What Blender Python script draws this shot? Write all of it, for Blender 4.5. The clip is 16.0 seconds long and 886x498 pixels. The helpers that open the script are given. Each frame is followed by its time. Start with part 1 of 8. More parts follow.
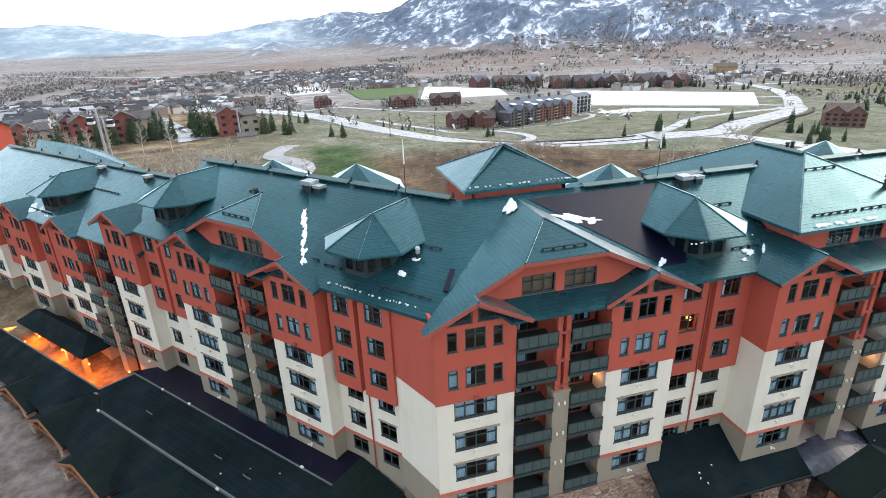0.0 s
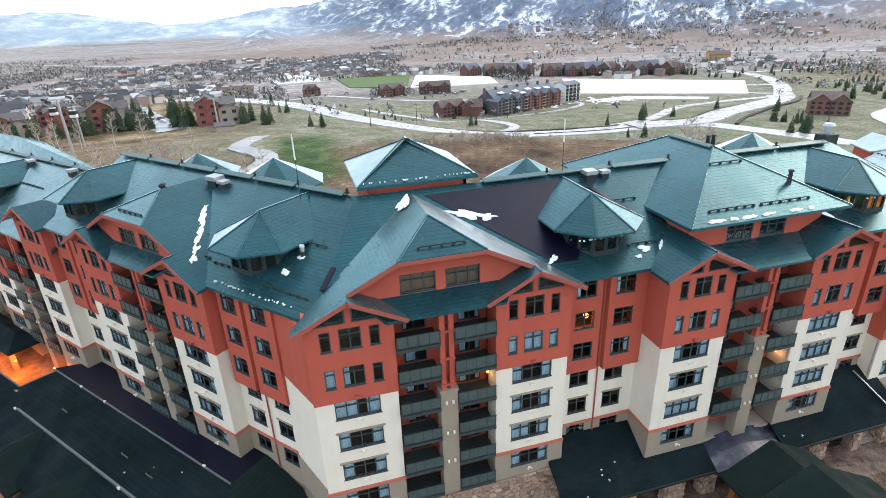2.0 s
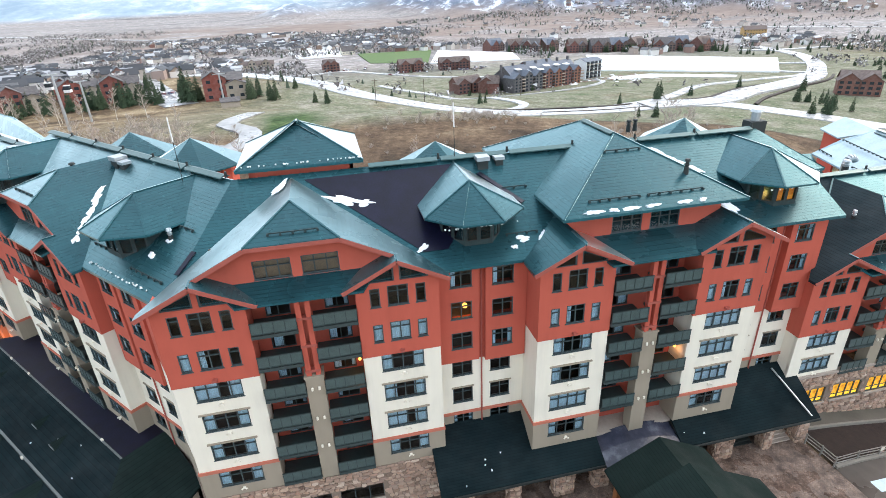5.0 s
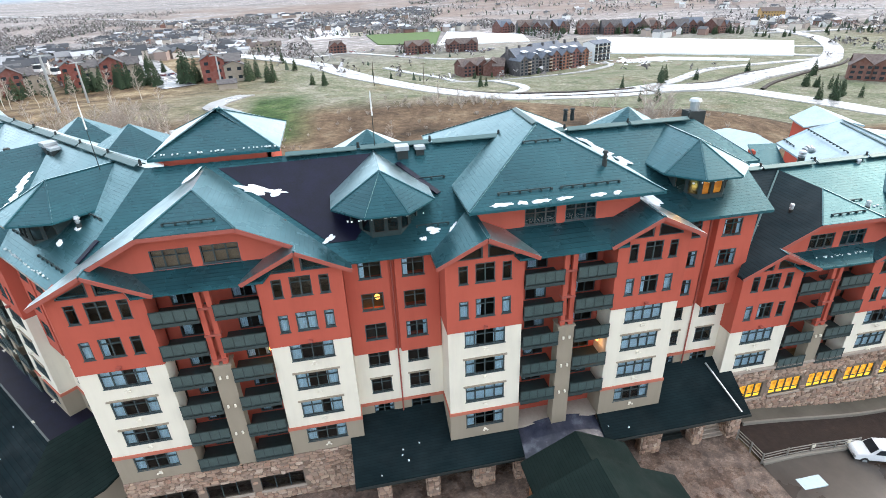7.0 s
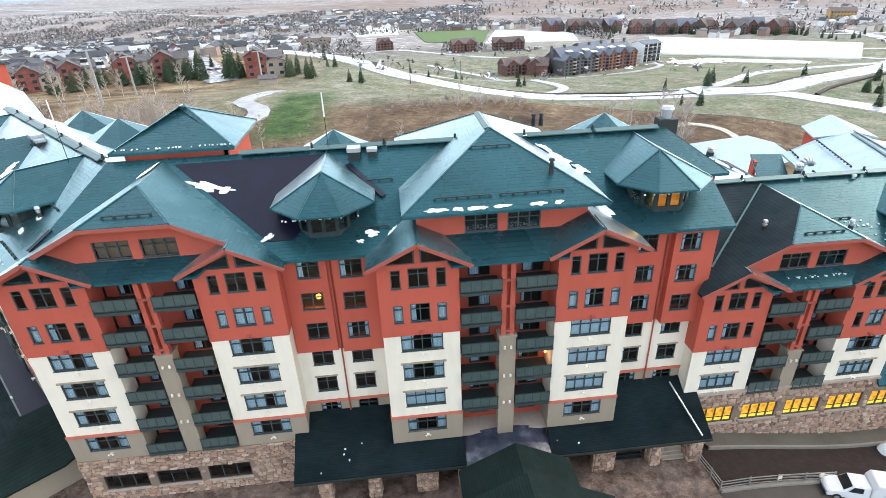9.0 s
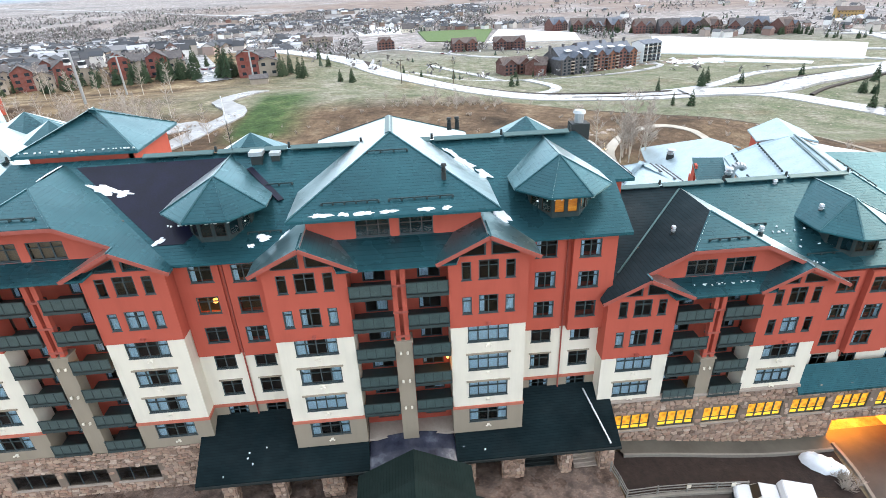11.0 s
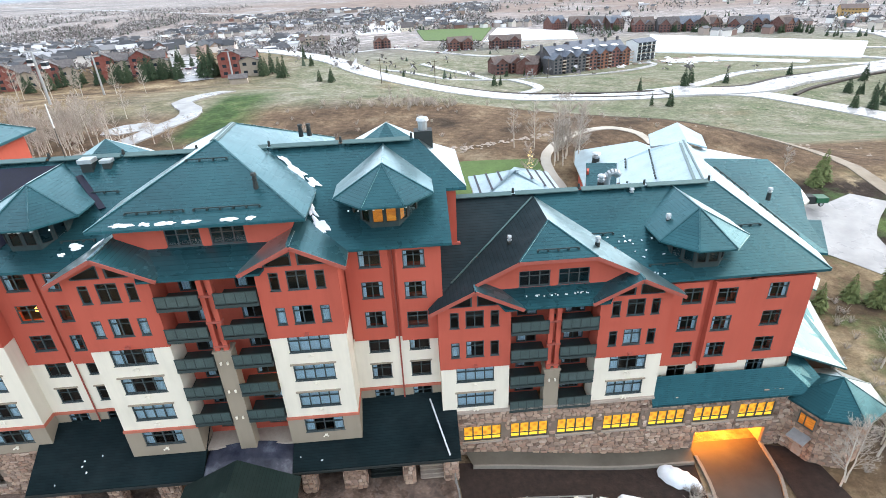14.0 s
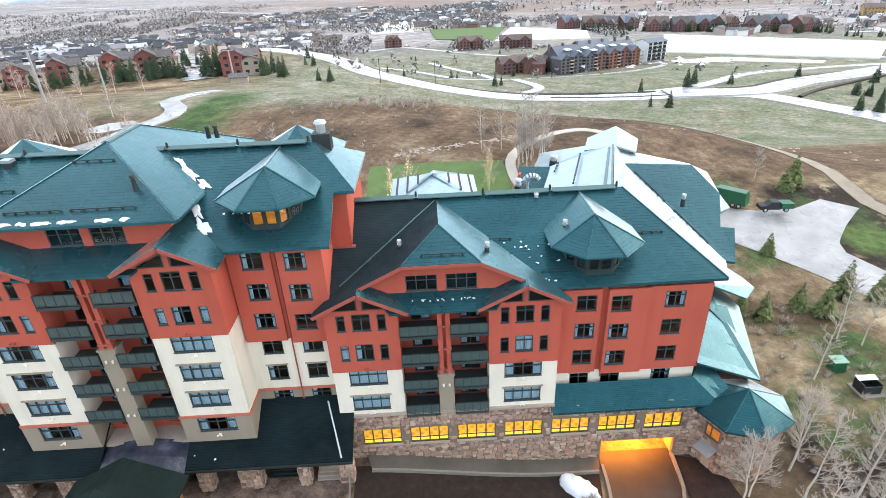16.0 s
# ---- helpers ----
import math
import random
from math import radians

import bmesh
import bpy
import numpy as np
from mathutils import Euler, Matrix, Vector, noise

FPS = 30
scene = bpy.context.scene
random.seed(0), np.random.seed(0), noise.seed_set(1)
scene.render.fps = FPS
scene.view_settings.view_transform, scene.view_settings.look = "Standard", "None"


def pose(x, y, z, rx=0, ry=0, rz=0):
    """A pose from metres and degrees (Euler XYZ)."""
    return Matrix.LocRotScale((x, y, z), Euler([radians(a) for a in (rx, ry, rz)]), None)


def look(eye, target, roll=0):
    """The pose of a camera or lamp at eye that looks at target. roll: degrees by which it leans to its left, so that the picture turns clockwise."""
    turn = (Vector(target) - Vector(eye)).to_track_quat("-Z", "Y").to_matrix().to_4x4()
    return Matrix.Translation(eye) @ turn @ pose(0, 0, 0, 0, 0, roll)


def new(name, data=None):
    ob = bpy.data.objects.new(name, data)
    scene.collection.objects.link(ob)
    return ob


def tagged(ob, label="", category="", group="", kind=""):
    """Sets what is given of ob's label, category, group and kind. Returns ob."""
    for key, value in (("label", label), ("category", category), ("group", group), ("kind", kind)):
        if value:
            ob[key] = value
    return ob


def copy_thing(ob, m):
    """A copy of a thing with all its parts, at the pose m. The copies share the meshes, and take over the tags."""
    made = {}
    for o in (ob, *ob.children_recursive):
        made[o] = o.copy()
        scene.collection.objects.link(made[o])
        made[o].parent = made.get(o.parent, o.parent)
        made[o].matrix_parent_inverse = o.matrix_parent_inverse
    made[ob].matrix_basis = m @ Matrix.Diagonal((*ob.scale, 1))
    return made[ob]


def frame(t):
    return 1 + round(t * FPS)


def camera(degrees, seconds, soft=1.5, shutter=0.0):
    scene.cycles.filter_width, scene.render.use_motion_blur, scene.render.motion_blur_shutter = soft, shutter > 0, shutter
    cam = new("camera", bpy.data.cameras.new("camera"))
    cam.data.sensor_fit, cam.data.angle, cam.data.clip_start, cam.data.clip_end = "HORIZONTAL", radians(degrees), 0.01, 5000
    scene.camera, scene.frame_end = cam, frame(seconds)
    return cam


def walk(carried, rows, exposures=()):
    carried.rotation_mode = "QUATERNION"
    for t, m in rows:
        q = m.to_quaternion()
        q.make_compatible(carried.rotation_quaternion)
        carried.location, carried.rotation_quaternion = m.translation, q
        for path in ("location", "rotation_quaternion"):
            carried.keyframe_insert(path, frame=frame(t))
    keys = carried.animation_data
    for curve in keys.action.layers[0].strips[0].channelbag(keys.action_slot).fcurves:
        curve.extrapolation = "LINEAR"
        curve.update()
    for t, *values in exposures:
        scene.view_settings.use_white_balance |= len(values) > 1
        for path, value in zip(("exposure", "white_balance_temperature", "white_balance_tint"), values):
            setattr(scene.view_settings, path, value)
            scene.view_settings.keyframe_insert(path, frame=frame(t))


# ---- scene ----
cam = camera(78.8, 16.0, 0.62)
METRES, EYE, TILT, LEAN, TURN = 75.0, 45.0, 0.0, 0.0, -14.7
ROWS = [
    (0.0, 0.0, 0.0, 0.0, -0.78, -22.28, 1.91),
    (0.5, 0.0301, 0.0027, 0.0002, -0.91, -23.16, 1.94),
    (1.0, 0.06, 0.0054, 0.0004, -1.02, -23.21, 1.95),
    (1.5, 0.0894, 0.0081, 0.0006, -1.08, -23.28, 1.94),
    (2.0, 0.1184, 0.0106, 0.0008, -1.11, -23.46, 1.96),
    (2.5, 0.147, 0.0131, 0.0008, -1.06, -23.89, 1.96),
    (3.0, 0.1751, 0.0156, 0.0006, -1.07, -24.32, 1.97),
    (3.5, 0.2026, 0.0182, 0.0006, -0.82, -24.65, 1.97),
    (6.0, 0.3421, 0.0299, 0.0019, 3.03, -26.89, 1.96),
    (6.5, 0.3697, 0.034, 0.0024, 2.89, -27.43, 1.97),
    (7.0, 0.3969, 0.038, 0.0028, 3.38, -27.44, 1.97),
    (7.5, 0.4247, 0.0419, 0.0033, 4.67, -27.45, 1.97),
    (8.0, 0.4529, 0.0463, 0.0035, 6.37, -27.44, 1.96),
    (10.5, 0.602, 0.0749, 0.0037, 9.76, -27.49, 2.04),
    (11.0, 0.6333, 0.0822, 0.0037, 9.6, -27.53, 2.07),
    (11.5, 0.6651, 0.0898, 0.0036, 9.47, -27.56, 2.1),
    (12.0, 0.6973, 0.0974, 0.0037, 9.4, -27.59, 2.12),
    (12.5, 0.7327, 0.106, 0.004, 9.99, -27.61, 2.14),
    (13.0, 0.7667, 0.1143, 0.0042, 10.56, -27.61, 2.16),
    (13.5, 0.8014, 0.1227, 0.004, 10.71, -27.64, 2.19),
    (14.0, 0.8367, 0.1313, 0.0038, 10.49, -27.66, 2.22),
    (14.5, 0.8724, 0.1397, 0.0035, 10.3, -27.68, 2.26),
    (15.0, 0.9088, 0.1481, 0.0031, 10.98, -27.69, 2.27),
    (15.5, 0.9463, 0.1565, 0.0026, 11.86, -27.68, 2.3),
    (16.0, 0.9842, 0.1649, 0.0024, 12.5, -27.67, 2.34),
]
EXPOSURES = [(0, -0.26), (0.6, -0.18), (2, -0.14), (3.7, 0.0), (6.0, 0.13), (16.0, 0.18)]
walk(cam, [(t, pose(0, 0, EYE, TILT, LEAN, TURN) @ pose(METRES * x, METRES * y, METRES * z, 90 + pitch, roll, yaw)) for t, x, y, z, yaw, pitch, roll in ROWS], EXPOSURES)

# ---------------------------------------------------------------- light
SUN_ELEVATION, SUN_AZIMUTH = 38.0, 80.0     # azimuth clockwise from +y
world = bpy.data.worlds.new("overcast_sky")
scene.world = world
world.use_nodes = True
wn, wl = world.node_tree.nodes, world.node_tree.links
sky = wn.new("ShaderNodeTexSky")
sky.sky_type = "NISHITA"
sky.sun_disc = False
sky.sun_elevation, sky.sun_rotation = radians(SUN_ELEVATION), radians(SUN_AZIMUTH)
sky.air_density, sky.dust_density, sky.ozone_density = 1.0, 4.0, 1.5
veil = wn.new("ShaderNodeMixRGB")
veil.inputs[0].default_value = 0.52
veil.inputs[2].default_value = (7.9, 8.65, 9.35, 1)
wl.new(sky.outputs[0], veil.inputs[1])
wl.new(veil.outputs[0], wn["Background"].inputs[0])
wn["Background"].inputs[1].default_value = 0.30
sun = new("sun", bpy.data.lights.new("sun", "SUN"))
sun.data.energy, sun.data.angle, sun.data.color = 0.62, radians(40), (1.0, 0.97, 0.93)
sun.matrix_world = look((40 + 300 * math.sin(radians(SUN_AZIMUTH)), 40 + 300 * math.cos(radians(SUN_AZIMUTH)), 300 * math.tan(radians(SUN_ELEVATION))), (40, 40, 0))


# ---------------------------------------------------------------- materials
class Mat:
    """A small helper round one node material."""

    def __init__(self, name, rough=0.8, metal=0.0, spec=0.5):
        self.m = bpy.data.materials.new(name)
        self.m.use_nodes = True
        self.n, self.l = self.m.node_tree.nodes, self.m.node_tree.links
        self.b = self.n["Principled BSDF"]
        self.b.inputs["Roughness"].default_value = rough
        self.b.inputs["Metallic"].default_value = metal
        self.b.inputs["Specular IOR Level"].default_value = spec
        self.geo = self.n.new("ShaderNodeNewGeometry")
        self.pos = self.geo.outputs["Position"]

    def noise(self, scale, detail=4, rough=0.55, vec=None, dist=0.0):
        t = self.n.new("ShaderNodeTexNoise")
        t.inputs["Scale"].default_value, t.inputs["Detail"].default_value = scale, detail
        t.inputs["Roughness"].default_value, t.inputs["Distortion"].default_value = rough, dist
        self.l.new(vec or self.pos, t.inputs["Vector"])
        return t.outputs["Fac"]

    def voronoi(self, scale, feature="F1", vec=None):
        t = self.n.new("ShaderNodeTexVoronoi")
        t.feature = feature
        t.inputs["Scale"].default_value = scale
        self.l.new(vec or self.pos, t.inputs["Vector"])
        return t

    def ramp(self, fac, stops):
        r = self.n.new("ShaderNodeValToRGB")
        e = r.color_ramp.elements
        while len(e) < len(stops):
            e.new(0.5)
        for el, (p, c) in zip(e, stops):
            el.position = p
            el.color = (*c, 1) if len(c) == 3 else c
        self.l.new(fac, r.inputs[0])
        return r.outputs[0]

    def grey(self, fac, a, b):
        r = self.n.new("ShaderNodeMapRange")
        r.inputs["From Min"].default_value, r.inputs["From Max"].default_value = a, b
        self.l.new(fac, r.inputs["Value"])
        return r.outputs[0]

    def mix(self, fac, a, b, kind="MIX"):
        x = self.n.new("ShaderNodeMixRGB")
        x.blend_type = kind
        for v, i in ((fac, 0), (a, 1), (b, 2)):
            if isinstance(v, (int, float)):
                x.inputs[i].default_value = v
            elif isinstance(v, tuple):
                x.inputs[i].default_value = (*v, 1)
            else:
                self.l.new(v, x.inputs[i])
        return x.outputs[0]

    def math(self, op, a, b=0.0):
        x = self.n.new("ShaderNodeMath")
        x.operation = op
        for v, i in ((a, 0), (b, 1)):
            if isinstance(v, (int, float)):
                x.inputs[i].default_value = v
            else:
                self.l.new(v, x.inputs[i])
        return x.outputs[0]

    def axis(self, name):
        s = self.n.new("ShaderNodeSeparateXYZ")
        self.l.new(self.pos, s.inputs[0])
        return s.outputs[name]

    def scaled(self, x, y, z):
        p = self.n.new("ShaderNodeVectorMath")
        p.operation = "MULTIPLY"
        p.inputs[1].default_value = (x, y, z)
        self.l.new(self.pos, p.inputs[0])
        return p.outputs[0]

    def random(self):
        return self.n.new("ShaderNodeObjectInfo").outputs["Random"]

    def island(self):
        return self.geo.outputs["Random Per Island"]

    def color(self, c):
        if isinstance(c, tuple):
            self.b.inputs["Base Color"].default_value = (*c, 1)
        else:
            self.l.new(c, self.b.inputs["Base Color"])
        return self

    def rough(self, r):
        self.l.new(r, self.b.inputs["Roughness"])
        return self

    def bump(self, h, strength=0.3, dist=0.02):
        u = self.n.new("ShaderNodeBump")
        u.inputs["Strength"].default_value, u.inputs["Distance"].default_value = strength, dist
        self.l.new(h, u.inputs["Height"])
        self.l.new(u.outputs[0], self.b.inputs["Normal"])
        return self

    def glow(self, c, s):
        self.b.inputs["Emission Color"].default_value = (*c, 1)
        self.b.inputs["Emission Strength"].default_value = s
        return self


def plain(name, c, rough=0.7, metal=0.0, vary=0.12, scale=3.0, spec=0.5):
    """Paint, wood or metal of one colour with fine and broad variation."""
    m = Mat(name, rough, metal, spec)
    f = m.mix(0.5, m.noise(scale), m.noise(scale * 9))
    lo, hi = tuple(v * (1 - vary) for v in c), tuple(min(1, v * (1 + vary)) for v in c)
    m.color(m.ramp(f, [(0.35, lo), (0.65, hi)]))
    m.bump(m.noise(scale * 12), 0.12, 0.01)
    return m.m


def stucco(name, c):
    m = Mat(name, 0.9, 0, 0.25)
    streak = m.noise(1.0, 5, 0.6, m.scaled(1.1, 1.1, 0.12))
    broad = m.noise(0.22, 4)
    f = m.mix(0.5, streak, broad)
    m.color(m.ramp(f, [(0.3, tuple(v * 0.86 for v in c)), (0.5, c), (0.72, tuple(min(1, v * 1.07) for v in c))]))
    m.bump(m.noise(22, 6, 0.7), 0.35, 0.012)
    return m.m


def metal_shingle(name, dark, light, rough, course=0.36, spec=0.6, tint=None, sheen=False):
    """Pressed metal roof shingles: level courses with staggered joints."""
    m = Mat(name, rough, 0.0, spec)
    if tint:
        m.b.inputs["Specular Tint"].default_value = (*tint, 1)
    z = m.math("DIVIDE", m.axis("Z"), course * 0.45)
    saw = m.math("FRACT", z)
    row = m.math("FLOOR", z)
    white = m.n.new("ShaderNodeTexWhiteNoise")
    white.noise_dimensions = "2D"
    comb = m.n.new("ShaderNodeCombineXYZ")
    along = m.math("ADD", m.math("MULTIPLY", m.math("ADD", m.axis("X"), m.math("MULTIPLY", m.axis("Y"), 0.73)), 1.3), m.math("MULTIPLY", row, 0.37))
    m.l.new(m.math("FLOOR", along), comb.inputs[0])
    m.l.new(row, comb.inputs[1])
    m.l.new(comb.outputs[0], white.inputs[0])
    broad = m.noise(0.16, 5, 0.6)
    f = m.math("ADD", m.math("MULTIPLY", white.outputs[0], 0.14), m.math("MULTIPLY", broad, 1.02))
    base = m.ramp(f, [(0.3, dark), (0.8, light)])
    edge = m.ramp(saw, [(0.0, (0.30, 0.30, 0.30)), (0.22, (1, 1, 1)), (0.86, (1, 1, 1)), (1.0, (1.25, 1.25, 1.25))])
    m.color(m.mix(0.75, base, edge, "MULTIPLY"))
    m.rough(m.ramp(m.noise(0.35, 5), [(0.3, (rough * 0.75,) * 3), (0.7, (rough * 1.3,) * 3)]))
    joint = m.ramp(m.math("FRACT", along), [(0.0, (0, 0, 0)), (0.06, (1, 1, 1))])
    h = m.math("ADD", m.math("MULTIPLY", saw, -0.8), m.math("ADD", m.math("MULTIPLY", joint, 0.10), m.math("MULTIPLY", white.outputs[0], 0.20)))
    m.bump(h, 1.0 if sheen else 0.5, 0.05)
    if sheen:
        # wet painted metal: strong gloss at a flat angle
        glossy, both, facing = m.n.new("ShaderNodeBsdfGlossy"), m.n.new("ShaderNodeMixShader"), m.n.new("ShaderNodeLayerWeight")
        facing.inputs["Blend"].default_value = 0.5
        m.l.new(m.ramp(facing.outputs["Facing"], [(0.45, (0.22, 0.78, 0.84)), (0.62, (0.60, 0.92, 0.96)), (0.80, (0.95, 1.0, 1.0))]), glossy.inputs["Color"])
        glossy.inputs["Roughness"].default_value = 0.3
        bump = m.b.inputs["Normal"].links[0].from_socket
        m.l.new(bump, glossy.inputs["Normal"])
        wet = m.ramp(facing.outputs["Facing"], [(0.38, (0, 0, 0)), (0.52, (0.08, 0.08, 0.08)), (0.66, (0.29, 0.29, 0.29)), (0.78, (0.70, 0.70, 0.70)), (0.88, (0.96, 0.96, 0.96))])
        m.l.new(m.math("MULTIPLY", wet, m.grey(m.noise(0.5, 5, 0.6), -0.9, 0.65)), both.inputs[0])
        m.l.new(m.b.outputs[0], both.inputs[1])
        m.l.new(glossy.outputs[0], both.inputs[2])
        m.l.new(both.outputs[0], m.n["Material Output"].inputs[0])
    return m.m


def stone_mat(name):
    m = Mat(name, 0.85, 0, 0.3)
    base = m.ramp(m.math("FRACT", m.math("ADD", m.island(), m.random())), [(0.0, (0.12, 0.070, 0.052)), (0.22, (0.40, 0.26, 0.19)), (0.42, (0.26, 0.18, 0.145)), (0.62, (0.52, 0.37, 0.27)), (0.8, (0.36, 0.20, 0.14)), (1.0, (0.58, 0.46, 0.37))])
    m.color(m.mix(m.ramp(m.noise(6, 6), [(0.35, (0, 0, 0)), (0.7, (0.5, 0.5, 0.5))]), base, (0.34, 0.27, 0.21)))
    m.bump(m.noise(9, 6, 0.65), 0.6, 0.04)
    return m.m


RED = stucco("red_stucco", (0.45, 0.097, 0.064))
WHITE = stucco("cream_stucco", (0.74, 0.69, 0.58))
TAN = stucco("tan_stucco", (0.30, 0.255, 0.195))
BAND = stucco("rose_band", (0.47, 0.15, 0.10))
TRIM = plain("red_trim_wood", (0.33, 0.080, 0.058), 0.65)
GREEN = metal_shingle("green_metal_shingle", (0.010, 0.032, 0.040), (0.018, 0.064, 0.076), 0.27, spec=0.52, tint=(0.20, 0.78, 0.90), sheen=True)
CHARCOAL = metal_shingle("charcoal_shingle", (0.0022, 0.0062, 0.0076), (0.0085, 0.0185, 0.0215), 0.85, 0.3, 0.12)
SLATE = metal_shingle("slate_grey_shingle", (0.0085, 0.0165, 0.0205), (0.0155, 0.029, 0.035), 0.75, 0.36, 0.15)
FELT = plain("black_roofing_felt", (0.0044, 0.0047, 0.0165), 0.38, 0, 0.5, 0.8, 0.26)
# Back roofs: the pale sky sheen is painted into the base colour.
SHEENROOF = plain("sheen_painted_roof", (0.36, 0.47, 0.52), 0.32, 0.35, 0.18, 0.5)
FLASH = plain("green_flashing", (0.07, 0.13, 0.13), 0.35, 0.3)
DARKMETAL = plain("dark_metal", (0.012, 0.018, 0.018), 0.6)
GALV = plain("galvanised_metal", (0.45, 0.48, 0.50), 0.4, 0.7)
FRAME = plain("window_frame_paint", (0.045, 0.065, 0.070), 0.5)
MORTAR = plain("mortar", (0.20, 0.15, 0.115), 0.95)
STONE = stone_mat("fieldstone")
CAP = plain("limestone_cap", (0.36, 0.30, 0.25), 0.9)
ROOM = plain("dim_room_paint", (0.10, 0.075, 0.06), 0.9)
CURTAIN = plain("curtain_cloth", (0.60, 0.74, 0.84), 0.9, 0, 0.15, 6)
SNOW = plain("old_snow", (0.80, 0.83, 0.87), 0.7, 0, 0.06)
LAMPGLASS = Mat("warm_lamp", 0.5).color((0.9, 0.6, 0.25)).glow((1.0, 0.42, 0.07), 3.0).m
RAILMETAL = plain("railing_paint", (0.040, 0.060, 0.060), 0.5, 0.2)


def glass_mat(name, tint, rough=0.03):
    m = bpy.data.materials.new(name)
    m.use_nodes = True
    n, l = m.node_tree.nodes, m.node_tree.links
    n.remove(n["Principled BSDF"])
    g, t, mx, f = n.new("ShaderNodeBsdfGlossy"), n.new("ShaderNodeBsdfTransparent"), n.new("ShaderNodeMixShader"), n.new("ShaderNodeFresnel")
    g.inputs["Roughness"].default_value = rough
    t.inputs["Color"].default_value = (*tint, 1)
    f.inputs["IOR"].default_value = 1.55
    l.new(f.outputs[0], mx.inputs[0])
    l.new(t.outputs[0], mx.inputs[1])
    l.new(g.outputs[0], mx.inputs[2])
    l.new(mx.outputs[0], n["Material Output"].inputs[0])
    return m


GLASS = glass_mat("window_glass", (0.82, 0.90, 0.92))
RAILGLASS = plain("frosted_railing_panel", (0.060, 0.090, 0.088), 0.3, 0, 0.25, 1.5)


# ---------------------------------------------------------------- building helpers
def part(name, bm, material, parent=None, label=""):
    me = bpy.data.meshes.new(name)
    if len(bm.verts) < 2500:
        bmesh.ops.remove_doubles(bm, verts=bm.verts[:], dist=0.0005)
    bm.to_mesh(me)
    bm.free()
    me.materials.append(material)
    ob = new(name, me)
    ob.parent = parent
    if label:
        ob["label"] = label
    return ob


def thing(name, label, category, at=None, group="", kind=""):
    return_ob = new(name)
    return_ob.empty_display_size = 0.5
    if at is not None:
        return_ob.matrix_basis = at
    return tagged(return_ob, label, category, group, kind)


def poly(bm, pts):
    vs = [bm.verts.new(p) for p in pts]
    return bm.faces.new(vs)


def box(bm, x0, x1, y0, y1, z0, z1, m=None):
    vs = [bm.verts.new(Vector(p)) for p in ((x0, y0, z0), (x1, y0, z0), (x1, y1, z0), (x0, y1, z0), (x0, y0, z1), (x1, y0, z1), (x1, y1, z1), (x0, y1, z1))]
    if m is not None:
        for v in vs:
            v.co = m @ v.co
    for f in ((3, 2, 1, 0), (4, 5, 6, 7), (0, 1, 5, 4), (1, 2, 6, 5), (2, 3, 7, 6), (3, 0, 4, 7)):
        bm.faces.new([vs[i] for i in f])
    return bm


def beam(bm, p, q, w, h):
    """A bar of width w and height h from p to q."""
    p, q = Vector(p), Vector(q)
    d = (q - p).normalized()
    side = d.cross(Vector((0, 0, 1)))
    side = side.normalized() if side.length > 1e-4 else Vector((1, 0, 0))
    up = side.cross(d).normalized()
    ring = [side * w / 2 + up * h / 2, side * -w / 2 + up * h / 2, side * -w / 2 - up * h / 2, side * w / 2 - up * h / 2]
    a, b = [bm.verts.new(p + r) for r in ring], [bm.verts.new(q + r) for r in ring]
    bm.faces.new(a[::-1]), bm.faces.new(b)
    for i in range(4):
        bm.faces.new((a[i], a[(i + 1) % 4], b[(i + 1) % 4], b[i]))
    return bm


def tube(bm, p, q, r0, r1=None, n=8, caps=True):
    p, q = Vector(p), Vector(q)
    r1 = r0 if r1 is None else r1
    d = (q - p).normalized()
    s = d.cross(Vector((0, 0, 1)))
    s = s.normalized() if s.length > 1e-4 else Vector((1, 0, 0))
    u = s.cross(d)
    a = [bm.verts.new(p + (s * math.cos(2 * math.pi * i / n) + u * math.sin(2 * math.pi * i / n)) * r0) for i in range(n)]
    b = [bm.verts.new(q + (s * math.cos(2 * math.pi * i / n) + u * math.sin(2 * math.pi * i / n)) * r1) for i in range(n)]
    for i in range(n):
        bm.faces.new((a[i], b[i], b[(i + 1) % n], a[(i + 1) % n]))
    if caps:
        bm.faces.new(a), bm.faces.new(b[::-1])
    return bm


def slab(bm, pts, thick):
    """A roof plane: its top outline, with its thickness hung below it."""
    top = [Vector(p) for p in pts]
    n = Vector((0, 0, 0))
    for i in range(len(top)):
        a, b = top[i], top[(i + 1) % len(top)]
        n += Vector(((a.y - b.y) * (a.z + b.z), (a.z - b.z) * (a.x + b.x), (a.x - b.x) * (a.y + b.y)))
    if n.z < 0:
        top.reverse()
    t = [bm.verts.new(p) for p in top]
    b = [bm.verts.new(p - Vector((0, 0, thick))) for p in top]
    bm.faces.new(t), bm.faces.new(b[::-1])
    k = len(t)
    for i in range(k):
        bm.faces.new((t[i], b[i], b[(i + 1) % k], t[(i + 1) % k]))
    return bm


def inside(p, ring):
    hit = False
    for i in range(len(ring)):
        (x0, y0), (x1, y1) = ring[i], ring[i - 1]
        if (y0 > p[1]) != (y1 > p[1]) and p[0] < (x1 - x0) * (p[1] - y0) / (y1 - y0) + x0:
            hit = not hit
    return hit


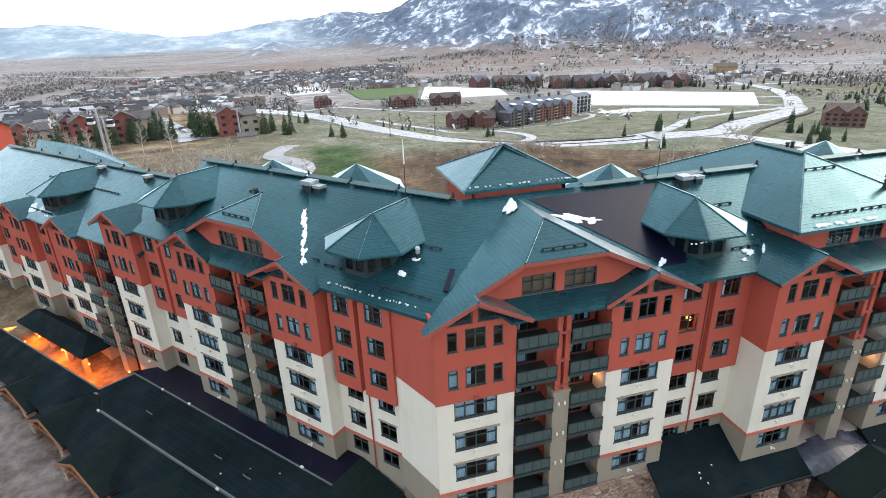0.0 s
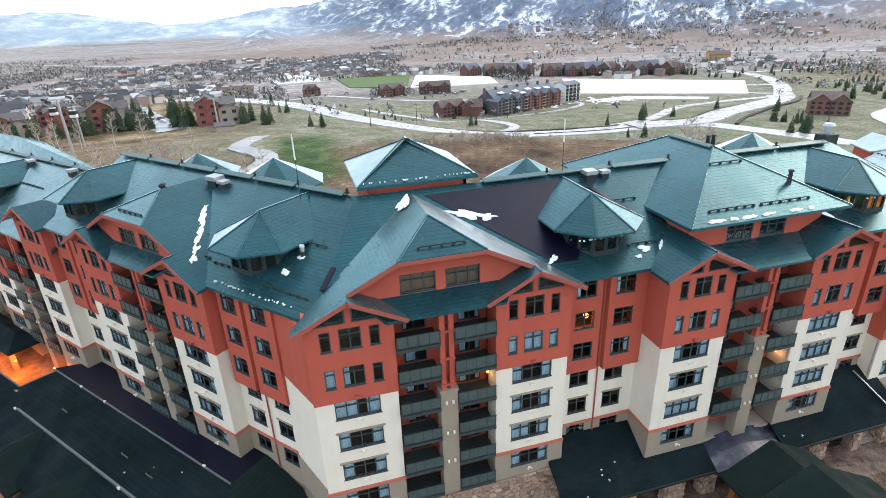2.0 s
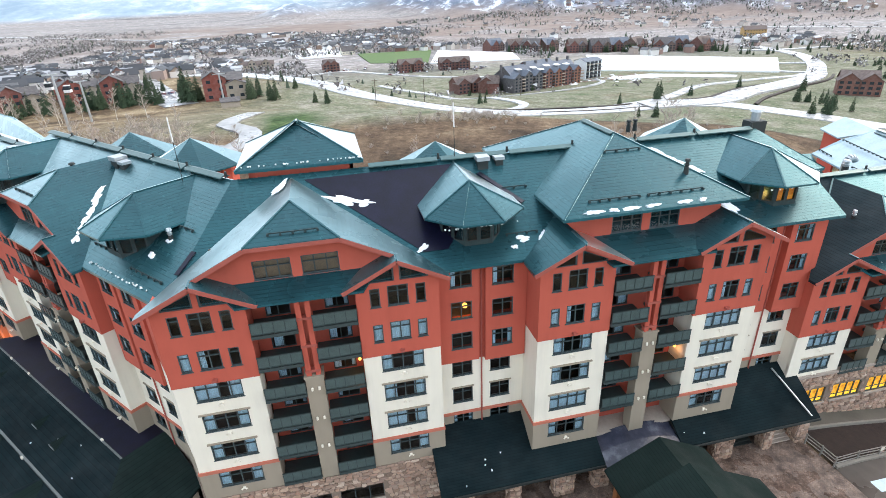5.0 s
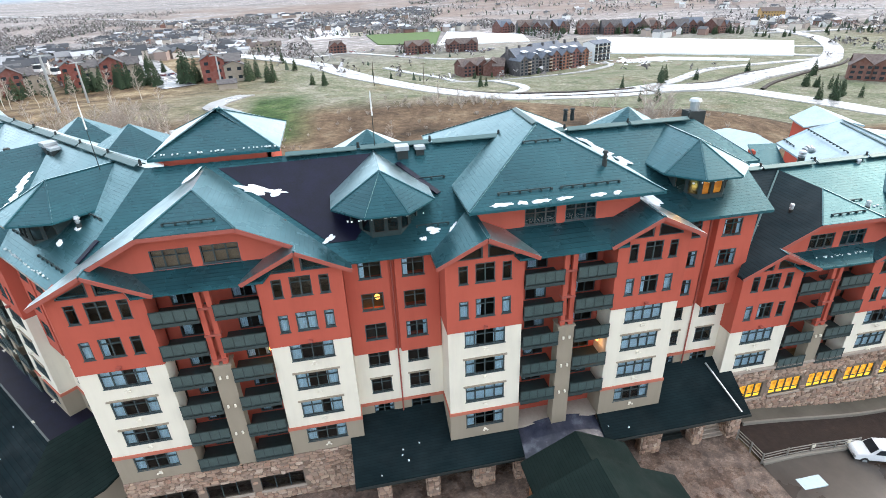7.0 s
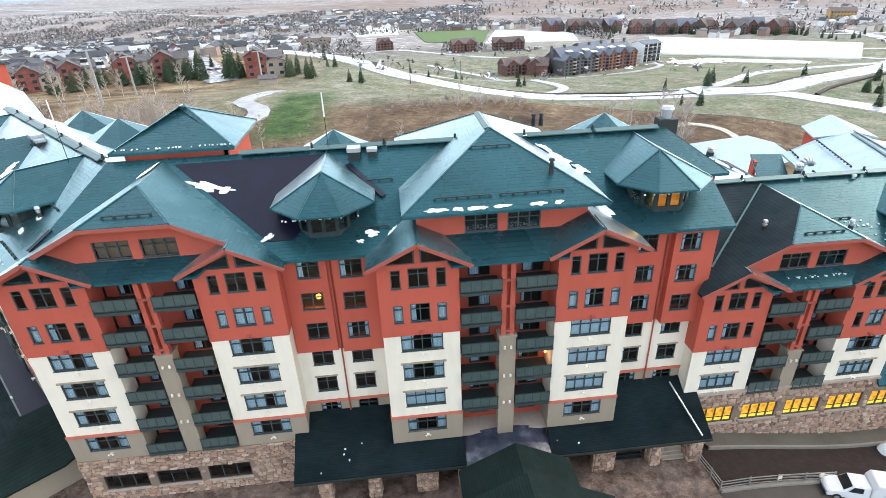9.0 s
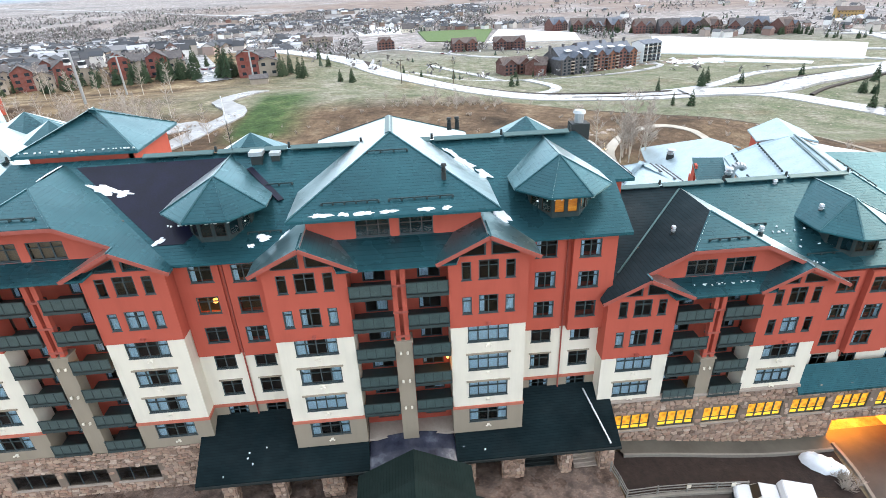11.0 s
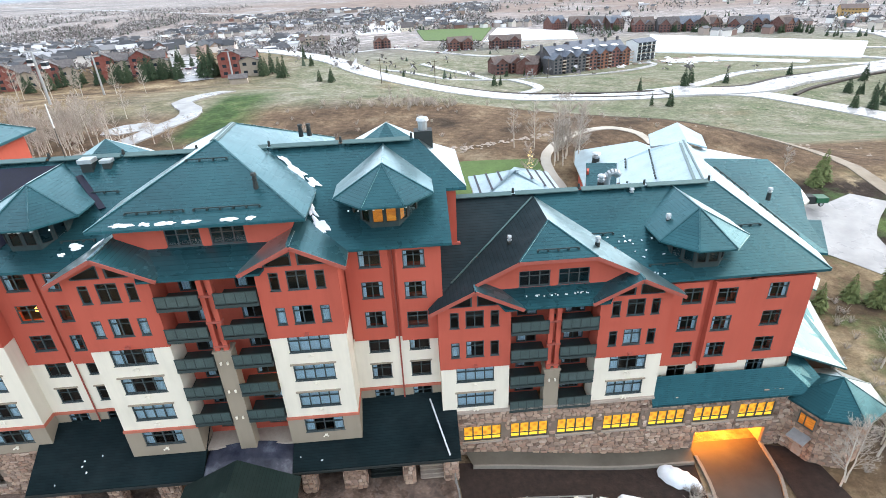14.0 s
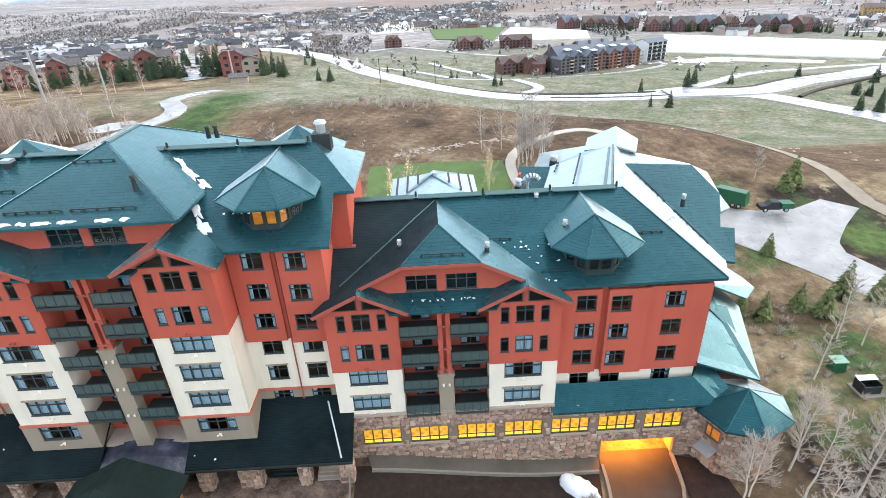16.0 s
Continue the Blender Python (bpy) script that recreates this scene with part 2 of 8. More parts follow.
def panel(bm, outer, holes, depth, m=None):
    """A wall in the plane y = 0 that faces -y, with openings cut through its whole depth."""
    from mathutils.geometry import delaunay_2d_cdt
    rings = [outer] + holes
    verts, edges = [], []
    for r in rings:
        k = len(verts)
        verts += [Vector(p) for p in r]
        edges += [(k + i, k + (i + 1) % len(r)) for i in range(len(r))]
    vo, _, fo, *_ = delaunay_2d_cdt(verts, edges, [], 0, 1e-5)
    put = (lambda p: m @ Vector(p)) if m is not None else Vector
    front = [bm.verts.new(put((v.x, 0, v.y))) for v in vo]
    back = [bm.verts.new(put((v.x, depth, v.y))) for v in vo]
    for f in fo:
        c = (sum(vo[i].x for i in f) / 3, sum(vo[i].y for i in f) / 3)
        if inside(c, outer) and not any(inside(c, h) for h in holes):
            a, b, e = (vo[i] for i in f)
            f = list(f) if (b - a).cross(e - a) > 0 else list(f)[::-1]
            bm.faces.new([front[i] for i in f])
            bm.faces.new([back[i] for i in f[::-1]])
    for r in rings:
        for i in range(len(r)):
            a, b = r[i], r[(i + 1) % len(r)]
            bm.faces.new([bm.verts.new(put(p)) for p in ((a[0], 0, a[1]), (a[0], depth, a[1]), (b[0], depth, b[1]), (b[0], 0, b[1]))])
    return bm


def rect(x0, x1, z0, z1):
    return [(x0, z0), (x1, z0), (x1, z1), (x0, z1)]


SIDE_L = Matrix.Rotation(radians(-90), 4, "Z")   # a panel that faces -x
SIDE_R = Matrix.Rotation(radians(90), 4, "Z")    # a panel that faces +x


# ---------------------------------------------------------------- windows
def window_template(w, h, cols, transom, curtains, lamp=False):
    """frame, panes and curtains of one kind of window; origin in the middle of its sill, facing -y."""
    out = []
    bm = bmesh.new()
    step = w / cols
    lights = []
    for i in range(cols):
        x = -w / 2 + i * step
        a, b = x + (0.085 if i == 0 else 0.045), x + step - (0.085 if i == cols - 1 else 0.045)
        if transom:
            lights += [rect(a, b, 0.085, h * transom - 0.03), rect(a, b, h * transom + 0.03, h - 0.085)]
        else:
            lights.append(rect(a, b, 0.085, h - 0.085))
    panel(bm, rect(-w / 2, w / 2, 0, h), lights, 0.12, Matrix.Translation((0, -0.03, 0)))
    if transom:
        box(bm, -w / 2 - 0.06, w / 2 + 0.06, -0.10, -0.03, -0.07, 0.0)
    bmesh.ops.remove_doubles(bm, verts=bm.verts[:], dist=0.0005)
    me = bpy.data.meshes.new("window")
    bm.to_mesh(me), bm.free()
    me.materials.append(FRAME)
    out.append(("window", me))
    for i in range(cols):
        bm = bmesh.new()
        x = -w / 2 + i * step
        poly(bm, ((x + 0.04, 0.05, 0.05), (x + step - 0.04, 0.05, 0.05), (x + step - 0.04, 0.05, h - 0.05), (x + 0.04, 0.05, h - 0.05)))
        pm = bpy.data.meshes.new("pane")
        bm.to_mesh(pm), bm.free()
        pm.materials.append(GLASS)
        out.append(("pane", pm))
    for a, b in curtains:
        bm = bmesh.new()
        n = 10
        prev = None
        for i in range(n + 1):
            x = -w / 2 + w * (a + (b - a) * i / n)
            y = 0.17 + 0.035 * math.sin(i * 2.4)
            cur = (bm.verts.new((x, y, 0.04)), bm.verts.new((x, y, h - 0.03)))
            if prev:
                bm.faces.new((prev[0], cur[0], cur[1], prev[1]))
            prev = cur
        cm = bpy.data.meshes.new("curtain")
        bm.to_mesh(cm), bm.free()
        cm.materials.append(CURTAIN)
        out.append(("curtain", cm))
    if lamp:
        bm = bmesh.new()
        bmesh.ops.create_uvsphere(bm, u_segments=10, v_segments=7, radius=0.24, matrix=Matrix.Translation((0.45 * w / 2, 0.5, h * 0.55)))
        lm = bpy.data.meshes.new("lampshade")
        bm.to_mesh(lm), bm.free()
        lm.materials.append(LAMPGLASS)
        out.append(("lampshade", lm))
    return out


BIG = [window_template(3.5, 1.68, 4, 0.68, c) for c in ([(0, 0.25), (0.75, 1)], [(0, 0.3), (0.72, 1)], [(0, 0.22), (0.78, 1)], [(0, 1)], [(0, 0.48), (0.7, 1)])]
MID = [window_template(1.62, 1.75, 2, 0.7, c) for c in ([(0, 0.5), (0.55, 1)], [(0, 0.3)], [])]
SLIM = [window_template(0.78, 1.65, 1, 0.75, c) for c in ([(0, 1)], [])]
RECESS = [window_template(1.85, 1.65, 2, 0.7, c) for c in ([], [(0, 0.25)], [(0, 0.2), (0.8, 1)])]
RECESS_LIT = window_template(1.85, 1.65, 2, 0.7, [], True)
CLEAR = window_template(2.75, 1.55, 3, 0.66, [])
DOOR = [window_template(1.9, 2.15, 2, 0, c) for c in ([(0, 0.34), (0.8, 1)], [(0.1, 0.5)], [(0.52, 1)], [(0, 0.2)])]
rng = random.Random(7)


def stamp(template, parent, m):
    """One window with its panes, on the shared meshes of its kind."""
    top = None
    for name, me in template:
        ob = new(name, me)
        if top is None:
            top = ob
            ob.parent, ob.matrix_basis = parent, m
        else:
            ob.parent = top
            if name == "pane":
                ob.visible_shadow = False
    return top


def sill_lamp(parent, m):
    bm = bmesh.new()
    box(bm, -0.12, 0.12, -0.22, 0, -0.05, 0.05)
    tube(bm, (-0.14, -0.2, 0.0), (-0.22, -0.26, -0.06), 0.07, 0.09, 6)
    tube(bm, (0.14, -0.2, 0.0), (0.22, -0.26, -0.06), 0.07, 0.09, 6)
    ob = part("floodlight", bm, WHITE, parent)
    ob.matrix_basis = m
    return ob


# ---------------------------------------------------------------- levels
F0, STOREY = 7.1, 3.05          # lowest guest floor and the height of a storey
YF, YR = -10.6, -9.4            # bay front and recessed wall, measured from the ridge line
SLOPE = 0.5
P0 = Vector((13.0, 42.8, 0))    # where the ridges of both wings meet


def floor_z(k):
    return F0 + STOREY * k


def bay(parent, c, yf, n, zb, base=0, tan=True, left=True, right=True):
    """A projecting bay with n storeys, its red gable on top and cream stucco below."""
    top = floor_z(base + n - 1)
    zr, zap = floor_z(base + n - 2) - 0.7, top + 5.0
    hw = 3.22
    ze = zap - SLOPE * hw
    g0 = top + 2.95
    holes, wins = [], []
    for k in (n - 2, n - 1):
        f = floor_z(base + k) + (0.62 if k == n - 2 else 0.82)
        for x, w, kinds in ((-1.78, 0.78, SLIM), (0, 1.62, MID), (1.78, 0.78, SLIM)):
            h = 1.75 if w > 1 else 1.65
            holes.append(rect(c + x - w / 2, c + x + w / 2, f, f + h))
            wins.append((rng.choice(kinds[:-1] * 3 + kinds[-1:]) if k == n - 2 else kinds[-1], c + x, f))
    gl = [(c - 2.45, g0), (c - 0.2, g0), (c - 0.2, g0 + 1.25), (c - 2.45, g0 + 0.2)]
    gr = [(2 * c - x, z) for x, z in gl[::-1]]
    bm = bmesh.new()
    panel(bm, [(c - hw, zr), (c + hw, zr), (c + hw, ze), (c, zap), (c - hw, ze)], holes + [gl, gr], 0.3, Matrix.Translation((0, yf, 0)))
    wall = part("gable_wall", bm, RED, parent, "red stucco gable wall")
    for kind, x, z in wins:
        stamp(kind, wall, Matrix.Translation((x, yf + 0.06, z)))
    for ring in (gl, gr):
        bm = bmesh.new()
        panel(bm, ring, [[((x - sum(p[0] for p in ring) / 4) * 0.88 + sum(p[0] for p in ring) / 4, (z - sum(p[1] for p in ring) / 4) * 0.8 + sum(p[1] for p in ring) / 4) for x, z in ring]], 0.12, Matrix.Translation((0, yf + 0.05, 0)))
        part("gable_window", bm, FRAME, wall)
        bm = bmesh.new()
        poly(bm, [(x, yf + 0.1, z) for x, z in ring])
        part("pane", bm, GLASS, wall).visible_shadow = False
    # beam end under the gable windows
    bm = bmesh.new()
    box(bm, c - 0.16, c + 0.16, yf - 0.35, yf, zr + 0.25, zr + 0.45)
    part("beam_end", bm, TRIM, wall)
    # cream storeys
    zt = floor_z(1) - 0.35 if tan else zb
    holes, wins = [], []
    for k in range(1 if tan else 0, n - 2):
        f = floor_z(base + k) + 0.7
        holes.append(rect(c - 1.75, c + 1.75, f, f + 1.68))
        wins.append((rng.choice(BIG), c, f))
    bm = bmesh.new()
    panel(bm, rect(c - hw + 0.05, c + hw - 0.05, zt, zr), holes, 0.3, Matrix.Translation((0, yf + 0.08, 0)))
    wall = part("cream_wall", bm, WHITE, parent, "cream stucco wall of the bay")
    for i, (kind, x, z) in enumerate(wins):
        stamp(kind, wall, Matrix.Translation((x, yf + 0.14, z)))
        bm = bmesh.new()
        box(bm, x - 1.95, x + 1.95, yf - 0.04, yf + 0.08, z + 1.72, z + 1.86)
        if i < len(wins) - 1:
            part("window_head", bm, TAN, wall)
        else:
            bm.free()
        sill_lamp(wall, Matrix.Translation((x, yf + 0.08, z - 0.35)))
    if tan:
        bm = bmesh.new()
        box(bm, c - hw - 0.04, c + hw + 0.04, yf - 0.02, yf + 0.3, zt - 0.3, zt)
        box(bm, c - hw - 0.04, c - hw + 0.2, yf + 0.3, YR + 0.8, zt - 0.3, zt)
        box(bm, c + hw - 0.2, c + hw + 0.04, yf + 0.3, YR + 0.8, zt - 0.3, zt)
        part("string_course", bm, BAND, parent, "rose stucco band")
        f = floor_z(0) + 0.75
        bm = bmesh.new()
        panel(bm, rect(c - hw, c + hw, zb, zt - 0.3), [rect(c - 1.75, c + 1.75, f, f + 1.6)], 0.3, Matrix.Translation((0, yf + 0.02, 0)))
        wall = part("tan_wall", bm, TAN, parent, "tan stucco wall of the lowest storey")
        stamp(rng.choice(BIG), wall, Matrix.Translation((c, yf + 0.1, f)) @ Matrix.Diagonal((1, 1, 1.6 / 1.68, 1)))
        sill_lamp(wall, Matrix.Translation((c, yf + 0.02, f - 0.4)))
    # side walls
    for sx, on in ((-1, left), (1, right)):
        if not on:
            continue
        x = c + sx * hw
        m = Matrix.Translation((x, 0, 0)) @ (SIDE_R if sx > 0 else SIDE_L)
        a, b = (yf, YR + 0.8) if sx > 0 else (-YR - 0.8, -yf)
        for z0, z1, mat, name, inset in ((zr, ze, RED, "side_wall", 0.0), (zt, zr, WHITE, "side_wall", 0.05)) + (((zb, zt - 0.3, TAN, "side_wall", 0.0),) if tan else ()):
            bm = bmesh.new()
            panel(bm, rect(a + (0.3 if sx > 0 else 0), b - (0 if sx > 0 else 0.3), z0, z1), [], 0.28, Matrix.Translation((-sx * inset, 0, 0)) @ m)
            part(name, bm, mat, parent)
    # floors inside, so that rooms are rooms
    for k in range(n + 1):
        z = floor_z(base + k) - 0.12 if k < n else top + 2.7
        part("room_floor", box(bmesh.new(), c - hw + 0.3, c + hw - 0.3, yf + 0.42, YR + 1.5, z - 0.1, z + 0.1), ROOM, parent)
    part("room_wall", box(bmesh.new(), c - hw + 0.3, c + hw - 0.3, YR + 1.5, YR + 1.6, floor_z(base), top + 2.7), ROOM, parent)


def room_light(m, watts):
    lp = new("room_light", bpy.data.lights.new("room_light", "POINT"))
    lp.data.energy, lp.data.color, lp.data.shadow_soft_size = watts, (1.0, 0.42, 0.10), 0.2
    lp.matrix_world = m
    return lp


def balcony_stack(parent, c, yf, n, zb, base=0, skip_low=0):
    """The recess between two bays: back wall with doors, centre pillar, balconies on both sides."""
    yb = yf + 2.3
    top = floor_z(base + n - 1)
    x0, x1 = c - 3.98, c + 3.98
    holes, doors = [], []
    for k in range(n):
        f = floor_z(base + k) + 0.05
        for x in (c - 2.05, c + 2.5):
            holes.append(rect(x - 0.95, x + 0.95, f, f + 2.15))
            doors.append((x, f))
    bm = bmesh.new()
    panel(bm, rect(x0, x1, zb, top + 2.95), holes, 0.25, Matrix.Translation((0, yb, 0)))
    wall = part("balcony_wall", bm, RED, parent, "red stucco wall behind the balconies")
    for x, f in doors:
        d = stamp(rng.choice(DOOR), wall, Matrix.Translation((x, yb + 0.08, f)))
        d.name = "balcony_door"
    for k in range(n + 1):
        z = floor_z(base + k)
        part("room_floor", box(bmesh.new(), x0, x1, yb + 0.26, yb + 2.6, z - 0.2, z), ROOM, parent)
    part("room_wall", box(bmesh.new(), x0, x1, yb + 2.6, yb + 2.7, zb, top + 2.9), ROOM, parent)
    zs = floor_z(base + n - 3) + 1.35 if n > 4 else floor_z(base + n - 3) + 1.35
    bm = bmesh.new()
    box(bm, c - 0.72, c + 0.72, yf - 0.05, yf + 1.1, zb - 1.0, zs)
    box(bm, c - 0.80, c + 0.80, yf - 0.13, yf + 1.18, zs, zs + 0.16)
    pillar = part("pillar", bm, TAN, parent, "tan stucco pillar between balconies")
    for k in range(1, n - 2):
        z = floor_z(base + k) + 0.35
        for sx in (-0.28, 0.28):
            bm = bmesh.new()
            tube(bm, (c + sx, yf - 0.05, z), (c + sx, yf - 0.22, z), 0.05, 0.05, 6)
            tube(bm, (c + sx, yf - 0.20, z - 0.12), (c + sx, yf - 0.20, z + 0.12), 0.10, 0.10, 8)
            part("wall_lamp", bm, WHITE, pillar)
    for sx in (-0.36, 0.36):
        bm = bmesh.new()
        box(bm, c + sx - 0.2, c + sx + 0.2, yf + 0.05, yf + 0.5, zs + 0.16, top + 2.95)
        part("timber_post", bm, RED, parent)
    for z in (zs + 0.6, floor_z(base + n - 2) + 1.3, floor_z(base + n - 1) + 0.75):
        part("timber_tie", box(bmesh.new(), c - 0.62, c + 0.62, yf - 0.0, yf + 0.55, z - 0.1, z + 0.1), TRIM, parent)
    for k in range(skip_low, n):
        z = floor_z(base + k)
        for a, b in ((x0 + 0.02, c - 0.74), (c + 0.74, x1 - 0.02)):
            if z > zs:
                a, b = (a, c - 0.55) if a < c - 1 else (c + 0.55, b)
            bm = bmesh.new()
            box(bm, a, b, yf - 0.25, yb, z - 0.30, z - 0.02)
            balcony = part("balcony", bm, RAILMETAL, parent, "balcony with dark railing panels")
            bm = bmesh.new()
            beam(bm, (a, yf - 0.2, z + 1.08), (b, yf - 0.2, z + 1.08), 0.09, 0.07)
            beam(bm, (a, yf - 0.2, z + 0.1), (b, yf - 0.2, z + 0.1), 0.06, 0.06)
            for i in range(5):
                x = a + 0.05 + (b - a - 0.1) * i / 4
                box(bm, x - 0.03, x + 0.03, yf - 0.23, yf - 0.17, z - 0.02, z + 1.05)
            part("railing", bm, RAILMETAL, balcony)
            bm = bmesh.new()
            box(bm, a + 0.04, b - 0.04, yf - 0.195, yf - 0.18, z + 0.13, z + 1.04)
            part("railing_panel", bm, RAILGLASS, balcony)


def barge(parent, p, q):
    bm = bmesh.new()
    beam(bm, p, q, 0.10, 0.32)
    part("bargeboard", bm, TRIM, parent, "red painted bargeboard")


# Added tan panels that lend the attic panes a brown reflected tone.
TANBACKING = plain("tan_pane_backing", (0.27, 0.18, 0.12), 0.9, 0, 0.25, 1.2)


def pair_roof(parent, c, yf, zap, kind, left_mat=None):
    """Roof over two bays: outer slopes, inner bay gables, skirt, attic wall with windows, and the large cross roof."""
    left_mat = left_mat or GREEN
    zc = zap + SLOPE * 7.2              # crown of the cross roof, local x = 0
    rz = zc + 0.2                        # main ridge
    ms = 0.55
    yo = yf - 0.8
    attic = YR

    def cross(x, y):
        return (c + x, y, zc - SLOPE * abs(x))

    for s in (-1, 1):
        mat = left_mat if s < 0 else GREEN
        # valley with the main slope
        vy = lambda x: -((0.2 + SLOPE * abs(x)) / ms)
        if kind == "clip":
            pts = [cross(0, vy(0)), cross(0, attic + 3.2), cross(s * 3.35, attic - 1.0), cross(s * 7.2, attic - 1.0), cross(s * 7.2, yo), cross(s * 11.2, yo), cross(s * 11.2, max(yo + 0.3, vy(11.2)))]
        else:
            pts = [cross(s * 7.0, vy(7.0)), cross(s * 7.0, yo + 0.2), cross(s * 7.2, yo), cross(s * 11.2, yo), cross(s * 11.2, max(yo + 0.3, vy(11.2)))]
        bm = bmesh.new()
        slab(bm, pts, 0.24)
        part("roof_slope", bm, mat, parent)
        # inner slope of the bay gable
        bm = bmesh.new()
        q = lambda x, y: (c + s * x, y, zap - SLOPE * (7.2 - x))
        slab(bm, [q(7.2, yo), q(7.2, attic + 0.2), q(3.3, attic + 0.2), q(3.0, yo)], 0.22)
        part("roof_slope", bm, GREEN, parent)
        if kind == "clip":
            hip_cap(parent, cross(0, attic + 3.2), cross(s * 3.35, attic - 1.0))
        hip_cap(parent, cross(s * 7.2, yo), cross(s * 7.2, attic - 1.0))
        barge(parent, (c + s * 7.2, yo, zap - 0.18), (c + s * 11.2, yo, zap - 0.18 - SLOPE * 4))
        barge(parent, (c + s * 7.2, yo, zap - 0.18), (c + s * 3.0, yo, zap - 0.18 - SLOPE * 4.2))
    # skirt roof
    zs = zap - SLOPE * 4.2
    bm = bmesh.new()
    slab(bm, [(c - 4.6, yf - 0.6, zs - 0.15), (c + 4.6, yf - 0.6, zs - 0.15), (c + 6.2, attic + 0.1, zs + 0.9), (c - 6.2, attic + 0.1, zs + 0.9)], 0.2)
    part("skirt_roof", bm, GREEN, parent)
    # attic wall
    z0 = zs + 0.55
    wz = zap - 1.3 + 0.15
    holes = [rect(c - 1.75 - 1.375, c - 1.75 + 1.375, wz, wz + 1.55), rect(c + 1.75 - 1.375, c + 1.75 + 1.375, wz, wz + 1.55)]
    bm = bmesh.new()
    if kind == "clip":
        zt = zc - SLOPE * 3.35 - 0.12
        outer = [(c - 6.9, z0), (c + 6.9, z0), (c + 6.9, zc - SLOPE * 6.9 - 0.2), (c + 3.35, zt), (c - 3.35, zt), (c - 6.9, zc - SLOPE * 6.9 - 0.2)]
    else:
        outer = rect(c - 7.0, c + 7.0, z0, zap + 1.35)
    panel(bm, outer, holes, 0.3, Matrix.Translation((0, attic, 0)))
    wall = part("attic_wall", bm, RED, parent, "red stucco attic wall with two windows")
    for x in (-1.75, 1.75):
        stamp(CLEAR, wall, Matrix.Translation((c + x, attic + 0.08, wz)))
        if kind == "clip" and left_mat == GREEN:
            bm = bmesh.new()
            box(bm, c + x - 1.3, c + x + 1.3, attic + 0.34, attic + 0.37, wz, wz + 1.5)
            part("blind", bm, TANBACKING, wall, "tan backing behind the attic panes")
    bm = bmesh.new()
    box(bm, c - 6.5, c + 6.5, attic + 3.0, attic + 3.1, z0 - 0.5, wz + 1.6)
    box(bm, c - 6.5, c + 6.5, attic + 0.4, attic + 3.0, z0 - 0.5, z0 - 0.4)
    part("attic_room", bm, ROOM, parent)
    if kind == "clip":
        zt = zc - SLOPE * 3.35
        bm = bmesh.new()
        slab(bm, [(c, attic + 3.2, zc), (c - 3.35, attic - 1.0, zt), (c + 3.35, attic - 1.0, zt)], 0.24)
        part("roof_slope", bm, GREEN, parent)
        for s in (-1, 1):
            barge(parent, (c + s * 3.35, attic - 1.0, zt - 0.2), (c + s * 7.4, attic - 1.0, zc - SLOPE * 7.4 - 0.2))
        bm = bmesh.new()
        beam(bm, (c - 3.35, attic - 1.0, zt - 0.2), (c + 3.35, attic - 1.0, zt - 0.2), 0.1, 0.3)
        part("bargeboard", bm, TRIM, parent)


def main_roof(parent, x0, x1, rz, y_eave=YR - 1.0, holes=(), mat=None, back=8.0):
    """Front and back slope of the long roof between x0 and x1."""
    ms = 0.55
    bm = bmesh.new()
    slab(bm, [(x0, 0, rz), (x1, 0, rz), (x1, y_eave, rz + ms * y_eave), (x0, y_eave, rz + ms * y_eave)], 0.26)
    part("roof_slope", bm, mat or GREEN, parent)
    bm = bmesh.new()
    slab(bm, [(x0, 0.0, rz), (x1, 0.0, rz), (x1, back, rz - ms * back), (x0, back, rz - ms * back)], 0.26)
    part("roof_slope", bm, GREEN, parent)


def ridge_vent(parent, x0, x1, rz):
    n = max(1, round((x1 - x0) / 6.2))
    for i in range(n):
        a, b = x0 + (x1 - x0) * i / n, x0 + (x1 - x0) * (i + 1) / n - 0.35
        bm = bmesh.new()
        slab(bm, [(a, -0.5, rz + 0.12), (b, -0.5, rz + 0.12), (b, 0, rz + 0.32), (a, 0, rz + 0.32)], 0.09)
        slab(bm, [(a, 0.5, rz + 0.12), (b, 0.5, rz + 0.12), (b, 0, rz + 0.32), (a, 0, rz + 0.32)], 0.09)
        part("ridge_vent", bm, FLASH, parent)
        bm = bmesh.new()
        tube(bm, (b + 0.17, 0, rz + 0.1), (b + 0.17, 0, rz + 0.62), 0.14, 0.1, 8)
        part("ridge_fixture", bm, DARKMETAL, parent)


def hip_cap(parent, *pts):
    """Folded metal cap along a hip or ridge, one mesh for a run of points."""
    bm = bmesh.new()
    for p, q in zip(pts, pts[1:]):
        beam(bm, Vector(p) + Vector((0, 0, 0.03)), Vector(q) + Vector((0, 0, 0.03)), 0.13, 0.06)
    part("ridge_cap", bm, GREEN, parent)


